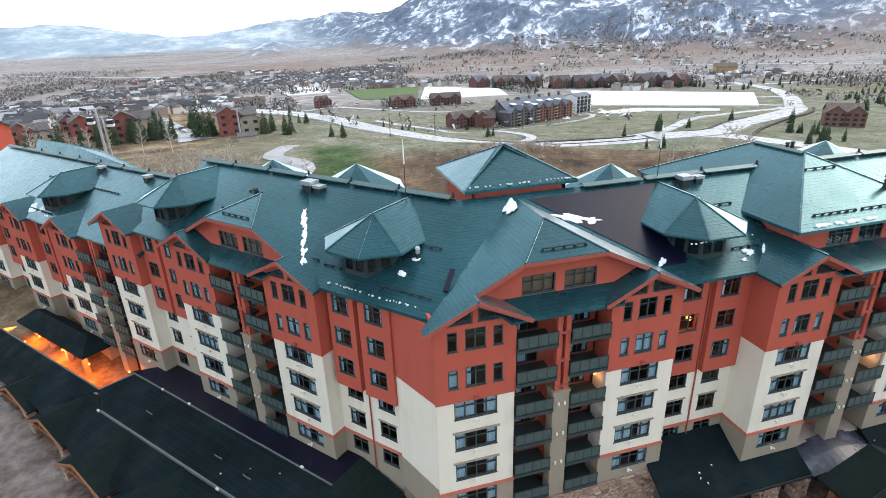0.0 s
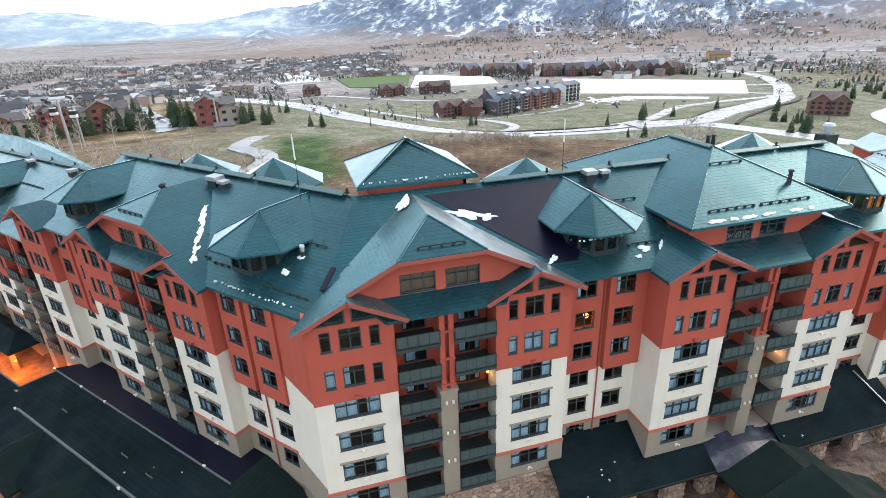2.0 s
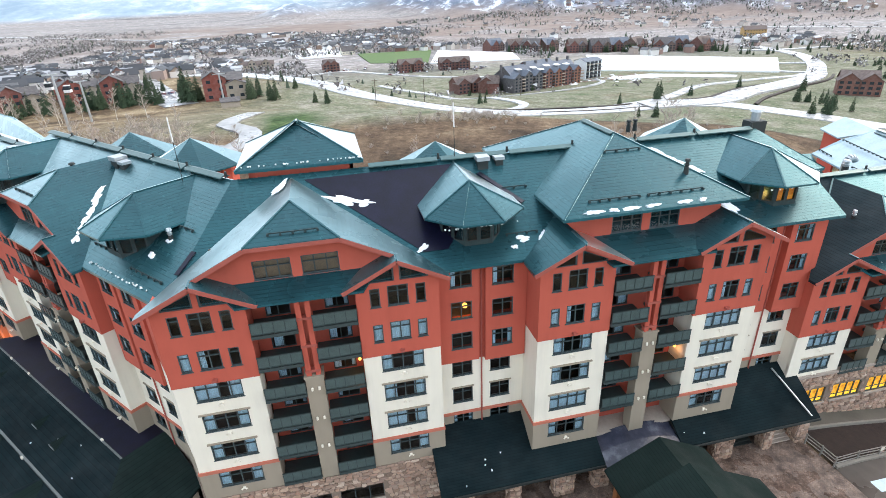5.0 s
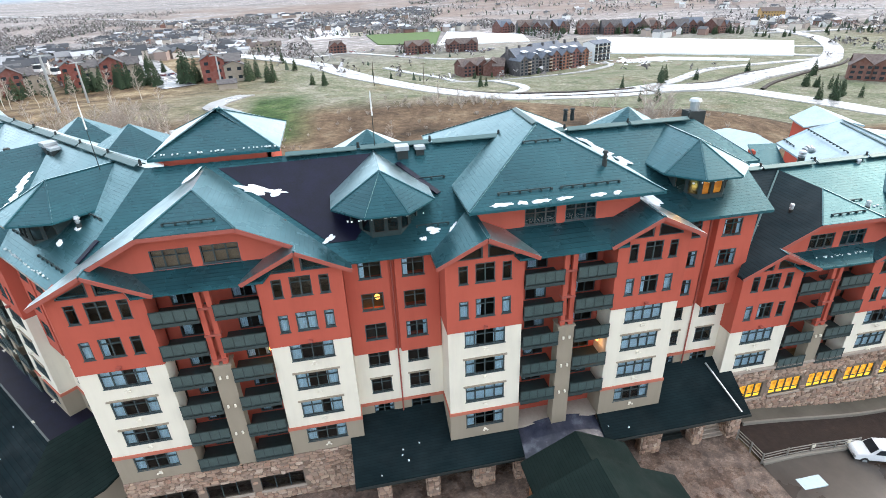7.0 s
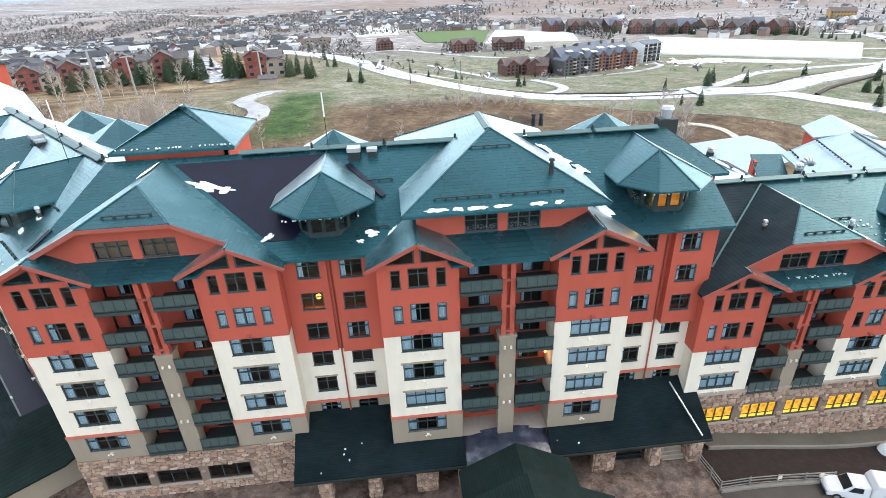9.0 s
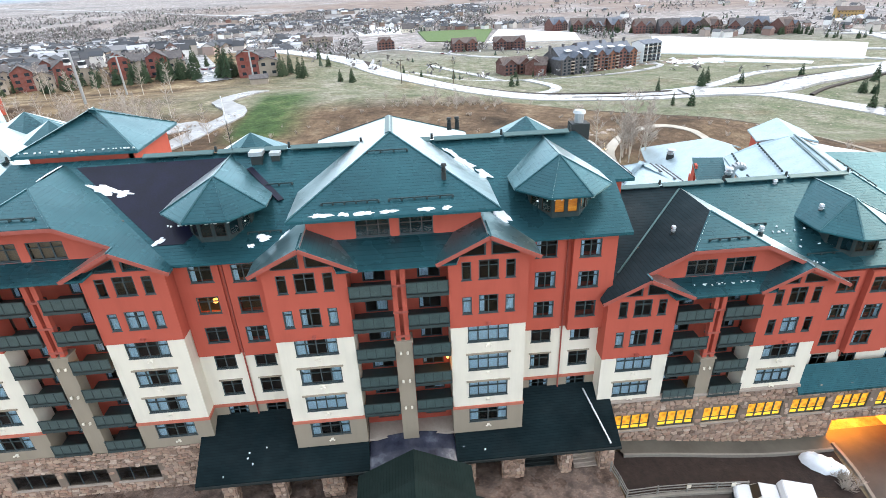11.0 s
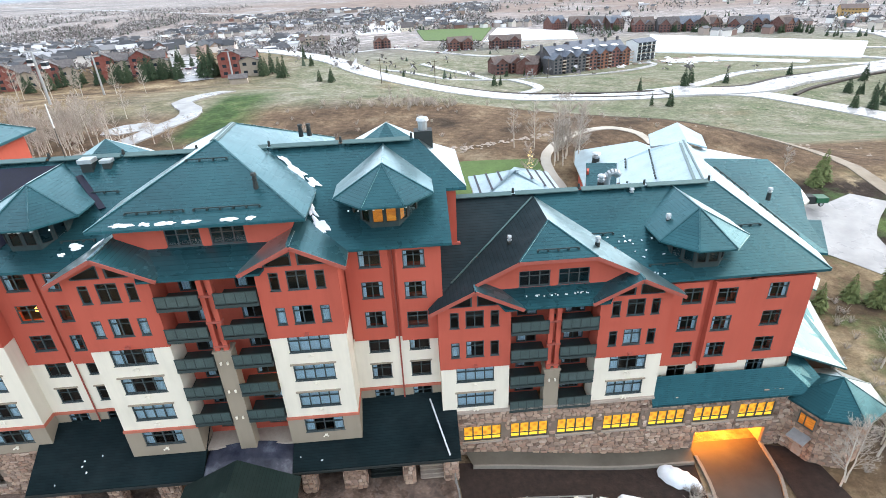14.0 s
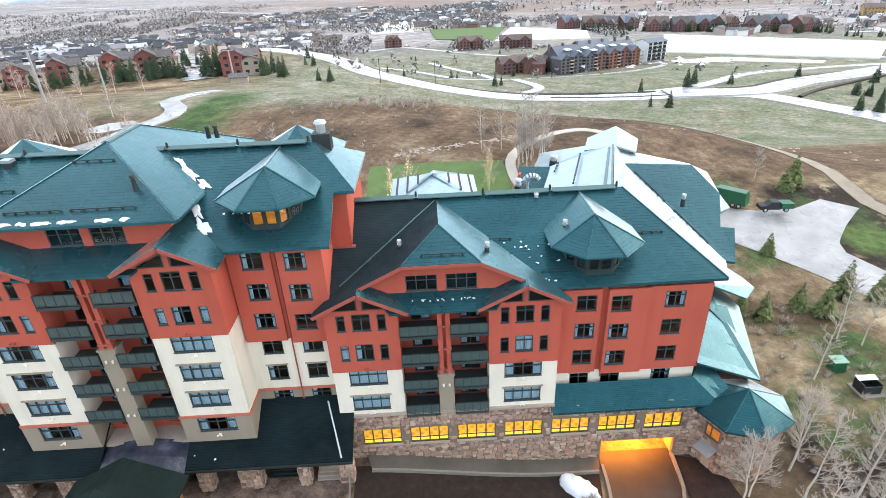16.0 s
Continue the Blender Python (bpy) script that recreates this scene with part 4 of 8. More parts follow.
# The pale planes carry their sky sheen as colour.
for mat, pts in ((SHEENROOF, [(92.6, 43.2, 25.1), (97.2, 57.0, 25.0), (93.7, 58.95, 23.47), (90.2, 59.9, 21.55), (85.2, 44.6, 21.6)]),
                 (SHEENROOF, [(92.7, 43.1, 25.05), (97.25, 57.0, 24.95), (97.9, 57.5, 24.35), (96.6, 51.0, 24.64), (93.6, 42.9, 25.05)]),
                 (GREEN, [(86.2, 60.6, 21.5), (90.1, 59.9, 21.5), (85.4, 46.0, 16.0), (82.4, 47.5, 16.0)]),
                 (SHEENROOF, [(97.4, 100.4, 10.2), (105.3, 89.0, 15.1), (104.4, 80.4, 16.3), (101.0, 70.0, 16.93), (90.0, 70.0, 12.94), (92.8, 83.0, 11.64), (94.4, 91.2, 10.75)]),
                 (SHEENROOF, [(105.3, 89.0, 15.1), (104.4, 80.4, 16.3), (107.6, 82.4, 15.1)])):
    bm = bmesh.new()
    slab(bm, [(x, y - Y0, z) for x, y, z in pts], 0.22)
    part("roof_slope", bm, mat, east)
for p, q, w in (((96.5, 56.6, 24.8), (91.9, 43.5, 24.85), 0.3), ((97.0, 56.9, 25.05), (92.6, 43.4, 25.15), 0.2)):
    bm = bmesh.new()
    beam(bm, (p[0], p[1] - Y0, p[2]), (q[0], q[1] - Y0, q[2]), w, 0.08)
    part("standing_seam", bm, FLASH, east)
wall_slab(east, "back_range_wall", RED, [(86.3, 60.4 - Y0), (85.7, 58.6 - Y0)], 12.0, 21.1)
wall_slab(east, "back_range_wall", RED, [(104.0, 82.0 - Y0), (104.2, 89.2 - Y0), (97.8, 98.4 - Y0), (95.4, 91.0 - Y0), (93.8, 83.0 - Y0), (91.2, 71.5 - Y0)], 3.0, 10.0)
hip_cap(east, (93.4, 0, ZE), (100.3, YR - 0.2, ZE - 5.28))
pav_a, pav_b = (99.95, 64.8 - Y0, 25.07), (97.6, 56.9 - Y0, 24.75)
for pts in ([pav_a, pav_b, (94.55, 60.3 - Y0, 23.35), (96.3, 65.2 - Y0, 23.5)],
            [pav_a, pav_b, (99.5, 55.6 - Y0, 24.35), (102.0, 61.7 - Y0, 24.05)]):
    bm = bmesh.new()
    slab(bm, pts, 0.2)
    part("pavilion_roof", bm, SHEENROOF, east)
wall_slab(east, "pavilion_wall", RED, [(99.6, 64.5 - Y0), (96.7, 64.7 - Y0), (95.2, 60.6 - Y0)], 16.0, 23.2)
wall_slab(east, "end_wall", RED, [(99.3, YR + 0.3), (99.3, -4.0)], 9.8, 19.4)
wall_slab(east, "end_wall", WHITE, [(99.27, YR + 0.7), (99.27, 0.0)], 6.5, 9.8)
wall_slab(east, "back_range_wall", RED, [(100.4, 39.0 - Y0), (102.4, 52 - Y0)], 1.0, 18.8)
wall_slab(east, "back_range_wall", RED, [(91.0, 69.0 - Y0), (84.0, 1.0)], 1.0, 16.0)
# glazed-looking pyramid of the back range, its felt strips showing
hip_roof(east, 69.9, 79.7, 46.9 - Y0, 55.6 - Y0, 22.5, 24.7, SHEENROOF)
for s in (-1, 1):
    for f in (0.35, 0.6, 0.85):
        bm = bmesh.new()
        beam(bm, (74.8 + s * 4.9 * f, 51.25 - Y0 - 4.35 * f, 24.72 - 2.2 * f), (74.8 + s * 4.9 * f, 51.25 - Y0 + 4.35 * f, 24.72 - 2.2 * f), 0.28, 0.05)
        part("felt_strip", bm, FELT, east)
wall_slab(east, "pavilion_wall", RED, [(70.6, 47.6 - Y0), (79.0, 47.6 - Y0), (79.0, 55.0 - Y0), (70.6, 55.0 - Y0), (70.6, 47.6 - Y0)], 18.0, 22.4)
# low roofs along the east side
for pts in ([(99.2, 33.2 - Y0, 10.4), (106.9, 34.4 - Y0, 6.6), (111.0, 46.6 - Y0, 7.2), (106.0, 50.0 - Y0, 11.8), (99.2, 46.0 - Y0, 12.0)],
            [(105.0, 44.0 - Y0, 12.4), (107.0, 52.5 - Y0, 12.6), (113.4, 51.0 - Y0, 8.6), (114.0, 49.0 - Y0, 8.2), (111.6, 46.4 - Y0, 8.4)],
            [(104.3, 43.0 - Y0, 10.6), (107.4, 43.4 - Y0, 9.6), (107.2, 39.9 - Y0, 7.9)],
            [(104.6, 38.0 - Y0, 8.7), (106.0, 38.4 - Y0, 8.2), (105.8, 36.8 - Y0, 7.4)]):
    bm = bmesh.new()
    slab(bm, pts, 0.22)
    part("low_roof", bm, GREEN, east)
wall_slab(east, "low_wall", TAN, [(106.0, 35.0 - Y0), (110.0, 46.4 - Y0), (109.4, 52.0 - Y0)], -1.5, 6.9)
# long lean-to roof over the lit windows
bm = bmesh.new()
slab(bm, [(85.1, 31.75 - Y0, 6.35), (101.5, 31.75 - Y0, 6.35), (99.0, YR - 0.2, 8.75), (85.1, YR - 0.2, 8.75)], 0.24)
part("lean_to_roof", bm, GREEN, east, "green shingle lean-to roof")
bm = bmesh.new()
slab(bm, [(101.5, 31.75 - Y0, 6.35), (103.0, 32.6 - Y0, 6.9), (100.8, 35.4 - Y0, 9.6), (99.0, YR - 0.2, 8.75)], 0.24)
part("lean_to_roof", bm, GREEN, east)


# ---------------------------------------------------------------- stone bases
def stone_outline(r):
    """A rounded, uneven stone face, seven to nine corners in the unit square."""
    n = r.choice((7, 8, 9))
    out = []
    for i in range(n):
        a = 2 * math.pi * (i + r.uniform(-0.25, 0.25)) / n
        k = r.uniform(0.86, 1.02) / max(abs(math.cos(a)), abs(math.sin(a)), 0.72)
        out.append((0.5 * k * math.cos(a), 0.5 * k * math.sin(a)))
    return out


def stone_into(bm, outline, cx, cz, w, h, d, m):
    """One stone: a sloping rim and a proud face."""
    back = [bm.verts.new(m @ Vector((cx + x * w, 0.01, cz + z * h))) for x, z in outline]
    front = [bm.verts.new(m @ Vector((cx + x * w * 0.84, -d, cz + z * h * 0.82))) for x, z in outline]
    bm.faces.new(front)
    n = len(outline)
    for i in range(n):
        bm.faces.new((back[i], back[(i + 1) % n], front[(i + 1) % n], front[i]))


_ro = random.Random(77)
OUTLINES = [stone_outline(_ro) for _ in range(14)]
STONE_MESHES = []
for _o in OUTLINES:
    bm = bmesh.new()
    stone_into(bm, _o, 0, 0, 1, 1, 1, Matrix.Identity(4))
    _me = bpy.data.meshes.new("stone")
    bm.to_mesh(_me), bm.free()
    _me.materials.append(STONE)
    STONE_MESHES.append(_me)


def stone_facing(parent, x0, x1, z0, z1, holes, y, seed=1, size=0.52, m=None, single=(0.0, 0.0)):
    """Mortar wall with openings and uneven fieldstones set proud of it; those between the two plan values of single are parts."""
    bm = bmesh.new()
    base = Matrix.Translation((0, y, 0)) if m is None else m
    panel(bm, rect(x0, x1, z0, z1), [rect(*h) for h in holes], 0.35, base)
    wall = part("stone_base", bm, MORTAR, parent, "fieldstone base wall")
    r = random.Random(seed)
    bm = bmesh.new()
    z, row, loose = z0, 0, 0
    while z < z1 - 0.12:
        hgt = min(r.uniform(0.55, 1.2) * size * 0.72, z1 - z)
        x = x0 - r.uniform(0, 0.4)
        while x < x1:
            w = r.uniform(0.5, 1.7) * size
            a, b = max(x, x0), min(x + w, x1)
            x += w
            cz, h2 = z + hgt / 2 + r.uniform(-0.09, 0.09), hgt * r.uniform(0.92, 1.35)
            if b - a < 0.12 or any(a < h[1] + 0.02 and b > h[0] - 0.02 and cz - h2 / 2 < h[3] and cz + h2 / 2 > h[2] for h in holes):
                continue
            d, k = r.uniform(0.05, 0.15), r.randrange(len(OUTLINES))
            if single[0] < a < single[1] and loose < 300:
                ob = new("stone", STONE_MESHES[k])
                ob.parent, ob.matrix_basis = wall, base @ Matrix.Translation(((a + b) / 2, 0, cz)) @ Matrix.Diagonal((b - a, d, h2, 1))
                loose += 1
            else:
                stone_into(bm, OUTLINES[k], (a + b) / 2, cz, b - a, h2, d, base)
        z += hgt
        row += 1
    tagged(part("stonework", bm, STONE, wall), kind="stuff")
    return wall


AMBERGLASS = Mat("lit_amber_window", 0.4)
AMBERGLASS.color((0.6, 0.3, 0.04))
_g = AMBERGLASS
_d1 = _g.math("ABSOLUTE", _g.math("SUBTRACT", _g.math("FRACT", _g.math("MULTIPLY", _g.math("ADD", _g.axis("X"), _g.axis("Z")), 1.1)), 0.5))
_d2 = _g.math("ABSOLUTE", _g.math("SUBTRACT", _g.math("FRACT", _g.math("MULTIPLY", _g.math("SUBTRACT", _g.axis("X"), _g.axis("Z")), 1.1)), 0.5))
_f = _g.math("ADD", _g.math("MULTIPLY", _g.math("MULTIPLY", _d1, _d2), 2.6), _g.math("MULTIPLY", _g.noise(1.1, 4), 0.5))
_e = _g.ramp(_f, [(0.22, (0.90, 0.50, 0.03)), (0.42, (0.72, 0.30, 0.008)), (0.68, (0.30, 0.10, 0.004))])
AMBERGLASS.l.new(_e, AMBERGLASS.b.inputs["Emission Color"])
AMBERGLASS.b.inputs["Emission Strength"].default_value = 0.78
AMBERGLASS = AMBERGLASS.m


BRIGHTBLIND = Mat("bright_lower_pane", 0.4)
BRIGHTBLIND.color((0.8, 0.5, 0.06))
BRIGHTBLIND.l.new(BRIGHTBLIND.ramp(BRIGHTBLIND.noise(0.8, 4), [(0.3, (0.95, 0.50, 0.015)), (0.7, (1.0, 0.68, 0.06))]), BRIGHTBLIND.b.inputs["Emission Color"])
BRIGHTBLIND.b.inputs["Emission Strength"].default_value = 0.9
BRIGHTBLIND = BRIGHTBLIND.m


def lit_window(parent, x, z, w, h, y):
    bm = bmesh.new()
    panel(bm, rect(x - w / 2, x + w / 2, z, z + h), [rect(x - w / 2 + 0.07, x + w / 2 - 0.07, z + 0.07, z + h - 0.07)], 0.12, Matrix.Translation((0, y + 0.05, 0)))
    win = part("lit_window", bm, FRAME, parent, "amber lit window with dark mullions")
    for i in range(1, 4):
        u = x - w / 2 + w * i / 4
        part("mullion", box(bmesh.new(), u - 0.06, u + 0.06, y + 0.05, y + 0.15, z + 0.07, z + h - 0.07), FRAME, win)
    part("transom", box(bmesh.new(), x - w / 2 + 0.07, x + w / 2 - 0.07, y + 0.06, y + 0.14, z + h * 0.3 - 0.03, z + h * 0.3 + 0.03), FRAME, win)
    part("lit_blind", box(bmesh.new(), x - w / 2 + 0.02, x + w / 2 - 0.02, y + 0.22, y + 0.26, z + h * 0.3, z + h), AMBERGLASS, win, "glowing amber blind")
    part("lit_blind", box(bmesh.new(), x - w / 2 + 0.02, x + w / 2 - 0.02, y + 0.22, y + 0.26, z, z + h * 0.3), BRIGHTBLIND, win, "bright yellow lower pane")
    part("sill", box(bmesh.new(), x - w / 2 - 0.12, x + w / 2 + 0.12, y - 0.18, y + 0.06, z - 0.2, z), CAP, win)


lit = [(66.5 + 4.67 * i, 70.25 + 4.67 * i, 3.2, 5.15) for i in range(7)]
garage = (90.4, 97.9, -1.2, 1.7)
base_e = stone_facing(east, 65.0, 100.6, -1.2, 7.0, lit + [garage], 32.2 - Y0, 3, single=(72.0, 88.0))
for a, b, z0, z1 in lit:
    lit_window(base_e, (a + b) / 2, z0, b - a, z1 - z0, 32.2 - Y0)
bm = bmesh.new()
box(bm, 65.0, 85.3, 32.0 - Y0, 32.6 - Y0, 7.0, 7.25)
part("ledge", bm, CAP, east)
base_w = stone_facing(corner, 7.4, 28.2, 1.0, 6.7, [(9.0, 12.9, 2.9, 4.6), (13.7, 17.6, 2.9, 4.6), (18.4, 22.3, 2.9, 4.6)], 32.15 - Y0, 5)
for a in (9.0, 13.7, 18.4):
    bm = bmesh.new()
    for u in (0, 1.3, 2.6, 3.9):
        box(bm, a + u - 0.04, a + u + 0.04, 32.2 - Y0, 32.3 - Y0, 2.9, 4.6)
    win = part("basement_window", bm, FRAME, base_w)
    bm = bmesh.new()
    poly(bm, [(a, 32.25 - Y0, 2.9), (a + 3.9, 32.25 - Y0, 2.9), (a + 3.9, 32.25 - Y0, 4.6), (a, 32.25 - Y0, 4.6)])
    part("pane", bm, GLASS, win)
    bm = bmesh.new()
    box(bm, a - 0.1, a + 4.0, 32.0 - Y0, 32.2 - Y0, 2.7, 2.9)
    part("sill", bm, CAP, win)
bm = bmesh.new()
box(bm, 8.0, 27.5, 34.5 - Y0, 34.6 - Y0, 1.0, 6.6)
part("cellar_wall", bm, ROOM, corner)
wall_slab(corner, "stone_side", MORTAR, [(5.3, -5.6), (7.4, 32.15 - Y0)], 0.5, 6.6)
# garage tunnel
GARAGE = plain("garage_paint", (0.62, 0.42, 0.16), 0.8)
bm = bmesh.new()
box(bm, 90.2, 90.4, 32.6 - Y0, 44 - Y0, -1.3, 1.9), box(bm, 97.9, 98.1, 32.6 - Y0, 44 - Y0, -1.3, 1.9)
box(bm, 90.2, 98.1, 44 - Y0, 44.2 - Y0, -1.3, 1.9), box(bm, 90.4, 97.9, 32.6 - Y0, 44 - Y0, 1.72, 1.9)
part("garage_lining", bm, GARAGE, east)
for gx in (92.0, 94.2, 96.4):
    bm = bmesh.new()
    box(bm, gx - 0.55, gx + 0.55, 33.4 - Y0, 33.7 - Y0, 1.58, 1.7)
    part("garage_lamp", bm, LAMPGLASS, east, "lit warm ceiling lamp")
for gx, gy in ((94.2, 34.2), (94.2, 38.0)):
    lamp = new("garage_light", bpy.data.lights.new("garage_light", "AREA"))
    lamp.data.shape, lamp.data.size, lamp.data.size_y = "RECTANGLE", 6.0, 1.2
    lamp.data.energy, lamp.data.color = 1300, (1.0, 0.31, 0.020)
    lamp.matrix_world = look((gx, gy, 1.5), (gx, gy - 1.2, -1.2))

# stone pavilion at the east end
annex = thing("stone_pavilion", "fieldstone pavilion with faceted green shingle roof", "pavilion", Matrix.Translation((103.7, 31.4, 0)))
ring = [(-4.6, 1.0), (-3.0, -2.5), (0.4, -3.7), (4.0, -1.9), (4.9, 1.6), (2.8, 4.4), (-1.4, 4.6)]
for i in range(7):
    bm = bmesh.new()
    a, b = ring[i], ring[(i + 1) % 7]
    slab(bm, [(0, 0, 8.4), (*a, 5.65), (*b, 5.65)], 0.2)
    part("roof_facet", bm, GREEN, annex)
    hip_cap(annex, (0, 0, 8.4), (*a, 5.65))
for i in range(6):
    a, b = [v * 0.82 for v in ring[i]], [v * 0.82 for v in ring[i + 1]]
    length = math.hypot(b[0] - a[0], b[1] - a[1])
    m = Matrix.Translation((*a, 0)) @ Matrix.Rotation(math.atan2(b[1] - a[1], b[0] - a[0]), 4, "Z")
    hole = [(length * 0.30, length * 0.82, 2.9, 4.6)] if i == 0 else []
    w = stone_facing(annex, 0, length, -1.6, 5.6, hole, 0, 20 + i, 0.5, m)
    if hole:
        bm = bmesh.new()
        panel(bm, rect(*hole[0]), [rect(hole[0][0] + 0.08, length / 2 - 0.04, 2.98, 4.32), rect(length / 2 + 0.04, hole[0][1] - 0.08, 2.98, 4.32)], 0.1, m @ Matrix.Translation((0, 0.05, 0)))
        part("lit_window", bm, FRAME, w)
        bm = bmesh.new()
        box(bm, hole[0][0], hole[0][1], 0.2, 0.24, 2.9, 4.4, m)
        part("lit_blind", bm, BLIND, w)
        bm = bmesh.new()
        slab(bm, [m @ Vector(p) for p in ((length * 0.30, -1.3, 1.9), (length * 0.86, -1.3, 1.9), (length * 0.86, -0.06, 2.3), (length * 0.30, -0.06, 2.3))], 0.12)
        part("door_canopy", bm, GALV, w, "grey metal canopy over the side door")
        part("side_door", box(bmesh.new(), length * 0.42, length * 0.72, -0.12, -0.02, -0.8, 1.3, m), CAP, w, "pale side door")

# ---------------------------------------------------------------- entrance porch
porch = thing("entrance_porch", "long charcoal shingle porch roof on fieldstone piers", "porch", Matrix.Translation((46.5, 30.0, 1.5)))
PO = Vector((-46.5, -30.0, -1.5))


def pl(*pts):
    return [Vector(p) + PO for p in pts]


for xa, xb in ((27.0, 42.5), (50.5, 65.9)):
    bm = bmesh.new()
    slab(bm, pl((xa, 28.6, 5.15), (xb, 28.6, 5.15), (xb, 33.9, 8.55), (xa, 33.9, 8.55)), 0.22)
    part("porch_roof", bm, CHARCOAL, porch, "charcoal shingle porch roof")
    bm = bmesh.new()
    beam(bm, pl((xa, 28.5, 4.98))[0], pl((xb, 28.5, 4.98))[0], 0.16, 0.2)
    part("gutter", bm, DARKMETAL, porch)
MEMBRANE = Mat("wet_roof_membrane", 0.22, 0, 0.5)
MEMBRANE.color(MEMBRANE.ramp(MEMBRANE.noise(0.5, 6, 0.6), [(0.35, (0.016, 0.018, 0.032)), (0.56, (0.040, 0.044, 0.066)), (0.74, (0.13, 0.14, 0.17))]))
MEMBRANE.bump(MEMBRANE.noise(3, 5), 0.3, 0.05)
bm = bmesh.new()
slab(bm, pl((42.5, 31.0, 6.45), (50.5, 31.0, 6.45), (50.5, 33.0, 6.65), (42.5, 33.0, 6.65)), 0.25)
part("ledge", bm, CAP, porch, "damp pale ledge below the balconies")
bm = bmesh.new()
rows = []
for k in range(13):
    u = -1 + k / 6
    rise = 0.75 * (1 - u * u)
    rows.append([bm.verts.new(p) for p in pl((46.5 + 4.0 * u, 28.3 - 0.3 * (1 - u * u), 5.0 + rise), (46.5 + 4.0 * u, 29.6, 5.55 + rise), (46.5 + 4.0 * u, 31.2, 6.0 + rise), (46.5 + 4.0 * u, 31.2, 5.4), (46.5 + 4.0 * u, 28.3 - 0.3 * (1 - u * u), 4.75 + rise * 0.8))])
for a, b in zip(rows, rows[1:]):
    for i in range(5):
        bm.faces.new((a[i], a[(i + 1) % 5], b[(i + 1) % 5], b[i]))
bmesh.ops.recalc_face_normals(bm, faces=bm.faces)
part("arched_canopy", bm, MEMBRANE.m, porch, "wet navy arched canopy roof")
for x, w in ((29.5, 1.1), (34.0, 1.1), (38.9, 1.9), (42.7, 1.5), (51.6, 1.2), (55.9, 2.0), (61.0, 1.0), (65.0, 1.3)):
    bm = bmesh.new()
    box(bm, *[v for v in (x - w / 2 + PO.x, x + w / 2 + PO.x, 29.2 + PO.y, 30.3 + PO.y, 0, 3.5)])
    pier = part("pier", bm, MORTAR, porch, "fieldstone pier")
    for fy, m in ((0, Matrix.Translation((x - w / 2 + PO.x, 29.2 + PO.y, 0))), (1, Matrix.Translation((x - w / 2 + PO.x, 30.3 + PO.y, 0)) @ SIDE_L), (2, Matrix.Translation((x + w / 2 + PO.x, 29.2 + PO.y, 0)) @ SIDE_R)):
        r = random.Random(int(x * 10) + fy)
        bm = bmesh.new()
        z, width = 0.0, (w if fy == 0 else 1.1)
        while z < 3.3:
            h = r.uniform(0.25, 0.48)
            u = 0.0
            while u < width - 0.1:
                ww = min(r.uniform(0.3, 0.7), width - u)
                stone_into(bm, r.choice(OUTLINES), u + ww / 2, min(z + h / 2, 3.3), ww, h * 1.1, r.uniform(0.04, 0.12), m)
                u += ww
            z += h
        tagged(part("stonework", bm, STONE, pier), kind="stuff")
wall_slab(porch, "porch_wall", MORTAR, [tuple(p[:2]) for p in pl((27.2, 33.0, 0), (65.0, 33.0, 0))], 0, 6.4)
for x, w in ((32.0, 2.6), (36.3, 3.0), (41.0, 2.4), (53.6, 3.4), (58.4, 3.2), (63.2, 2.0)):
    bm = bmesh.new()
    box(bm, x - w / 2 + PO.x, x + w / 2 + PO.x, 32.8 + PO.y, 32.98 + PO.y, 0.1, 2.9)
    part("porch_door", bm, DARKMETAL, porch, "dark glazed porch door")
for i in range(4):
    bm = bmesh.new()
    box(bm, *(62.0 + PO.x, 64.4 + PO.x, 29.6 + 0.35 * i + PO.y, 29.95 + 0.35 * i + PO.y, 0, 0.17 * (i + 1)))
    part("step", bm, CAP, porch)
for i in range(5):
    bm = bmesh.new()
    box(bm, 57.2 + PO.x, 60.2 + PO.x, 30.2 + 0.3 * i + PO.y, 30.5 + 0.3 * i + PO.y, 0, 0.17 * (i + 1))
    part("step", bm, DARKMETAL, porch)

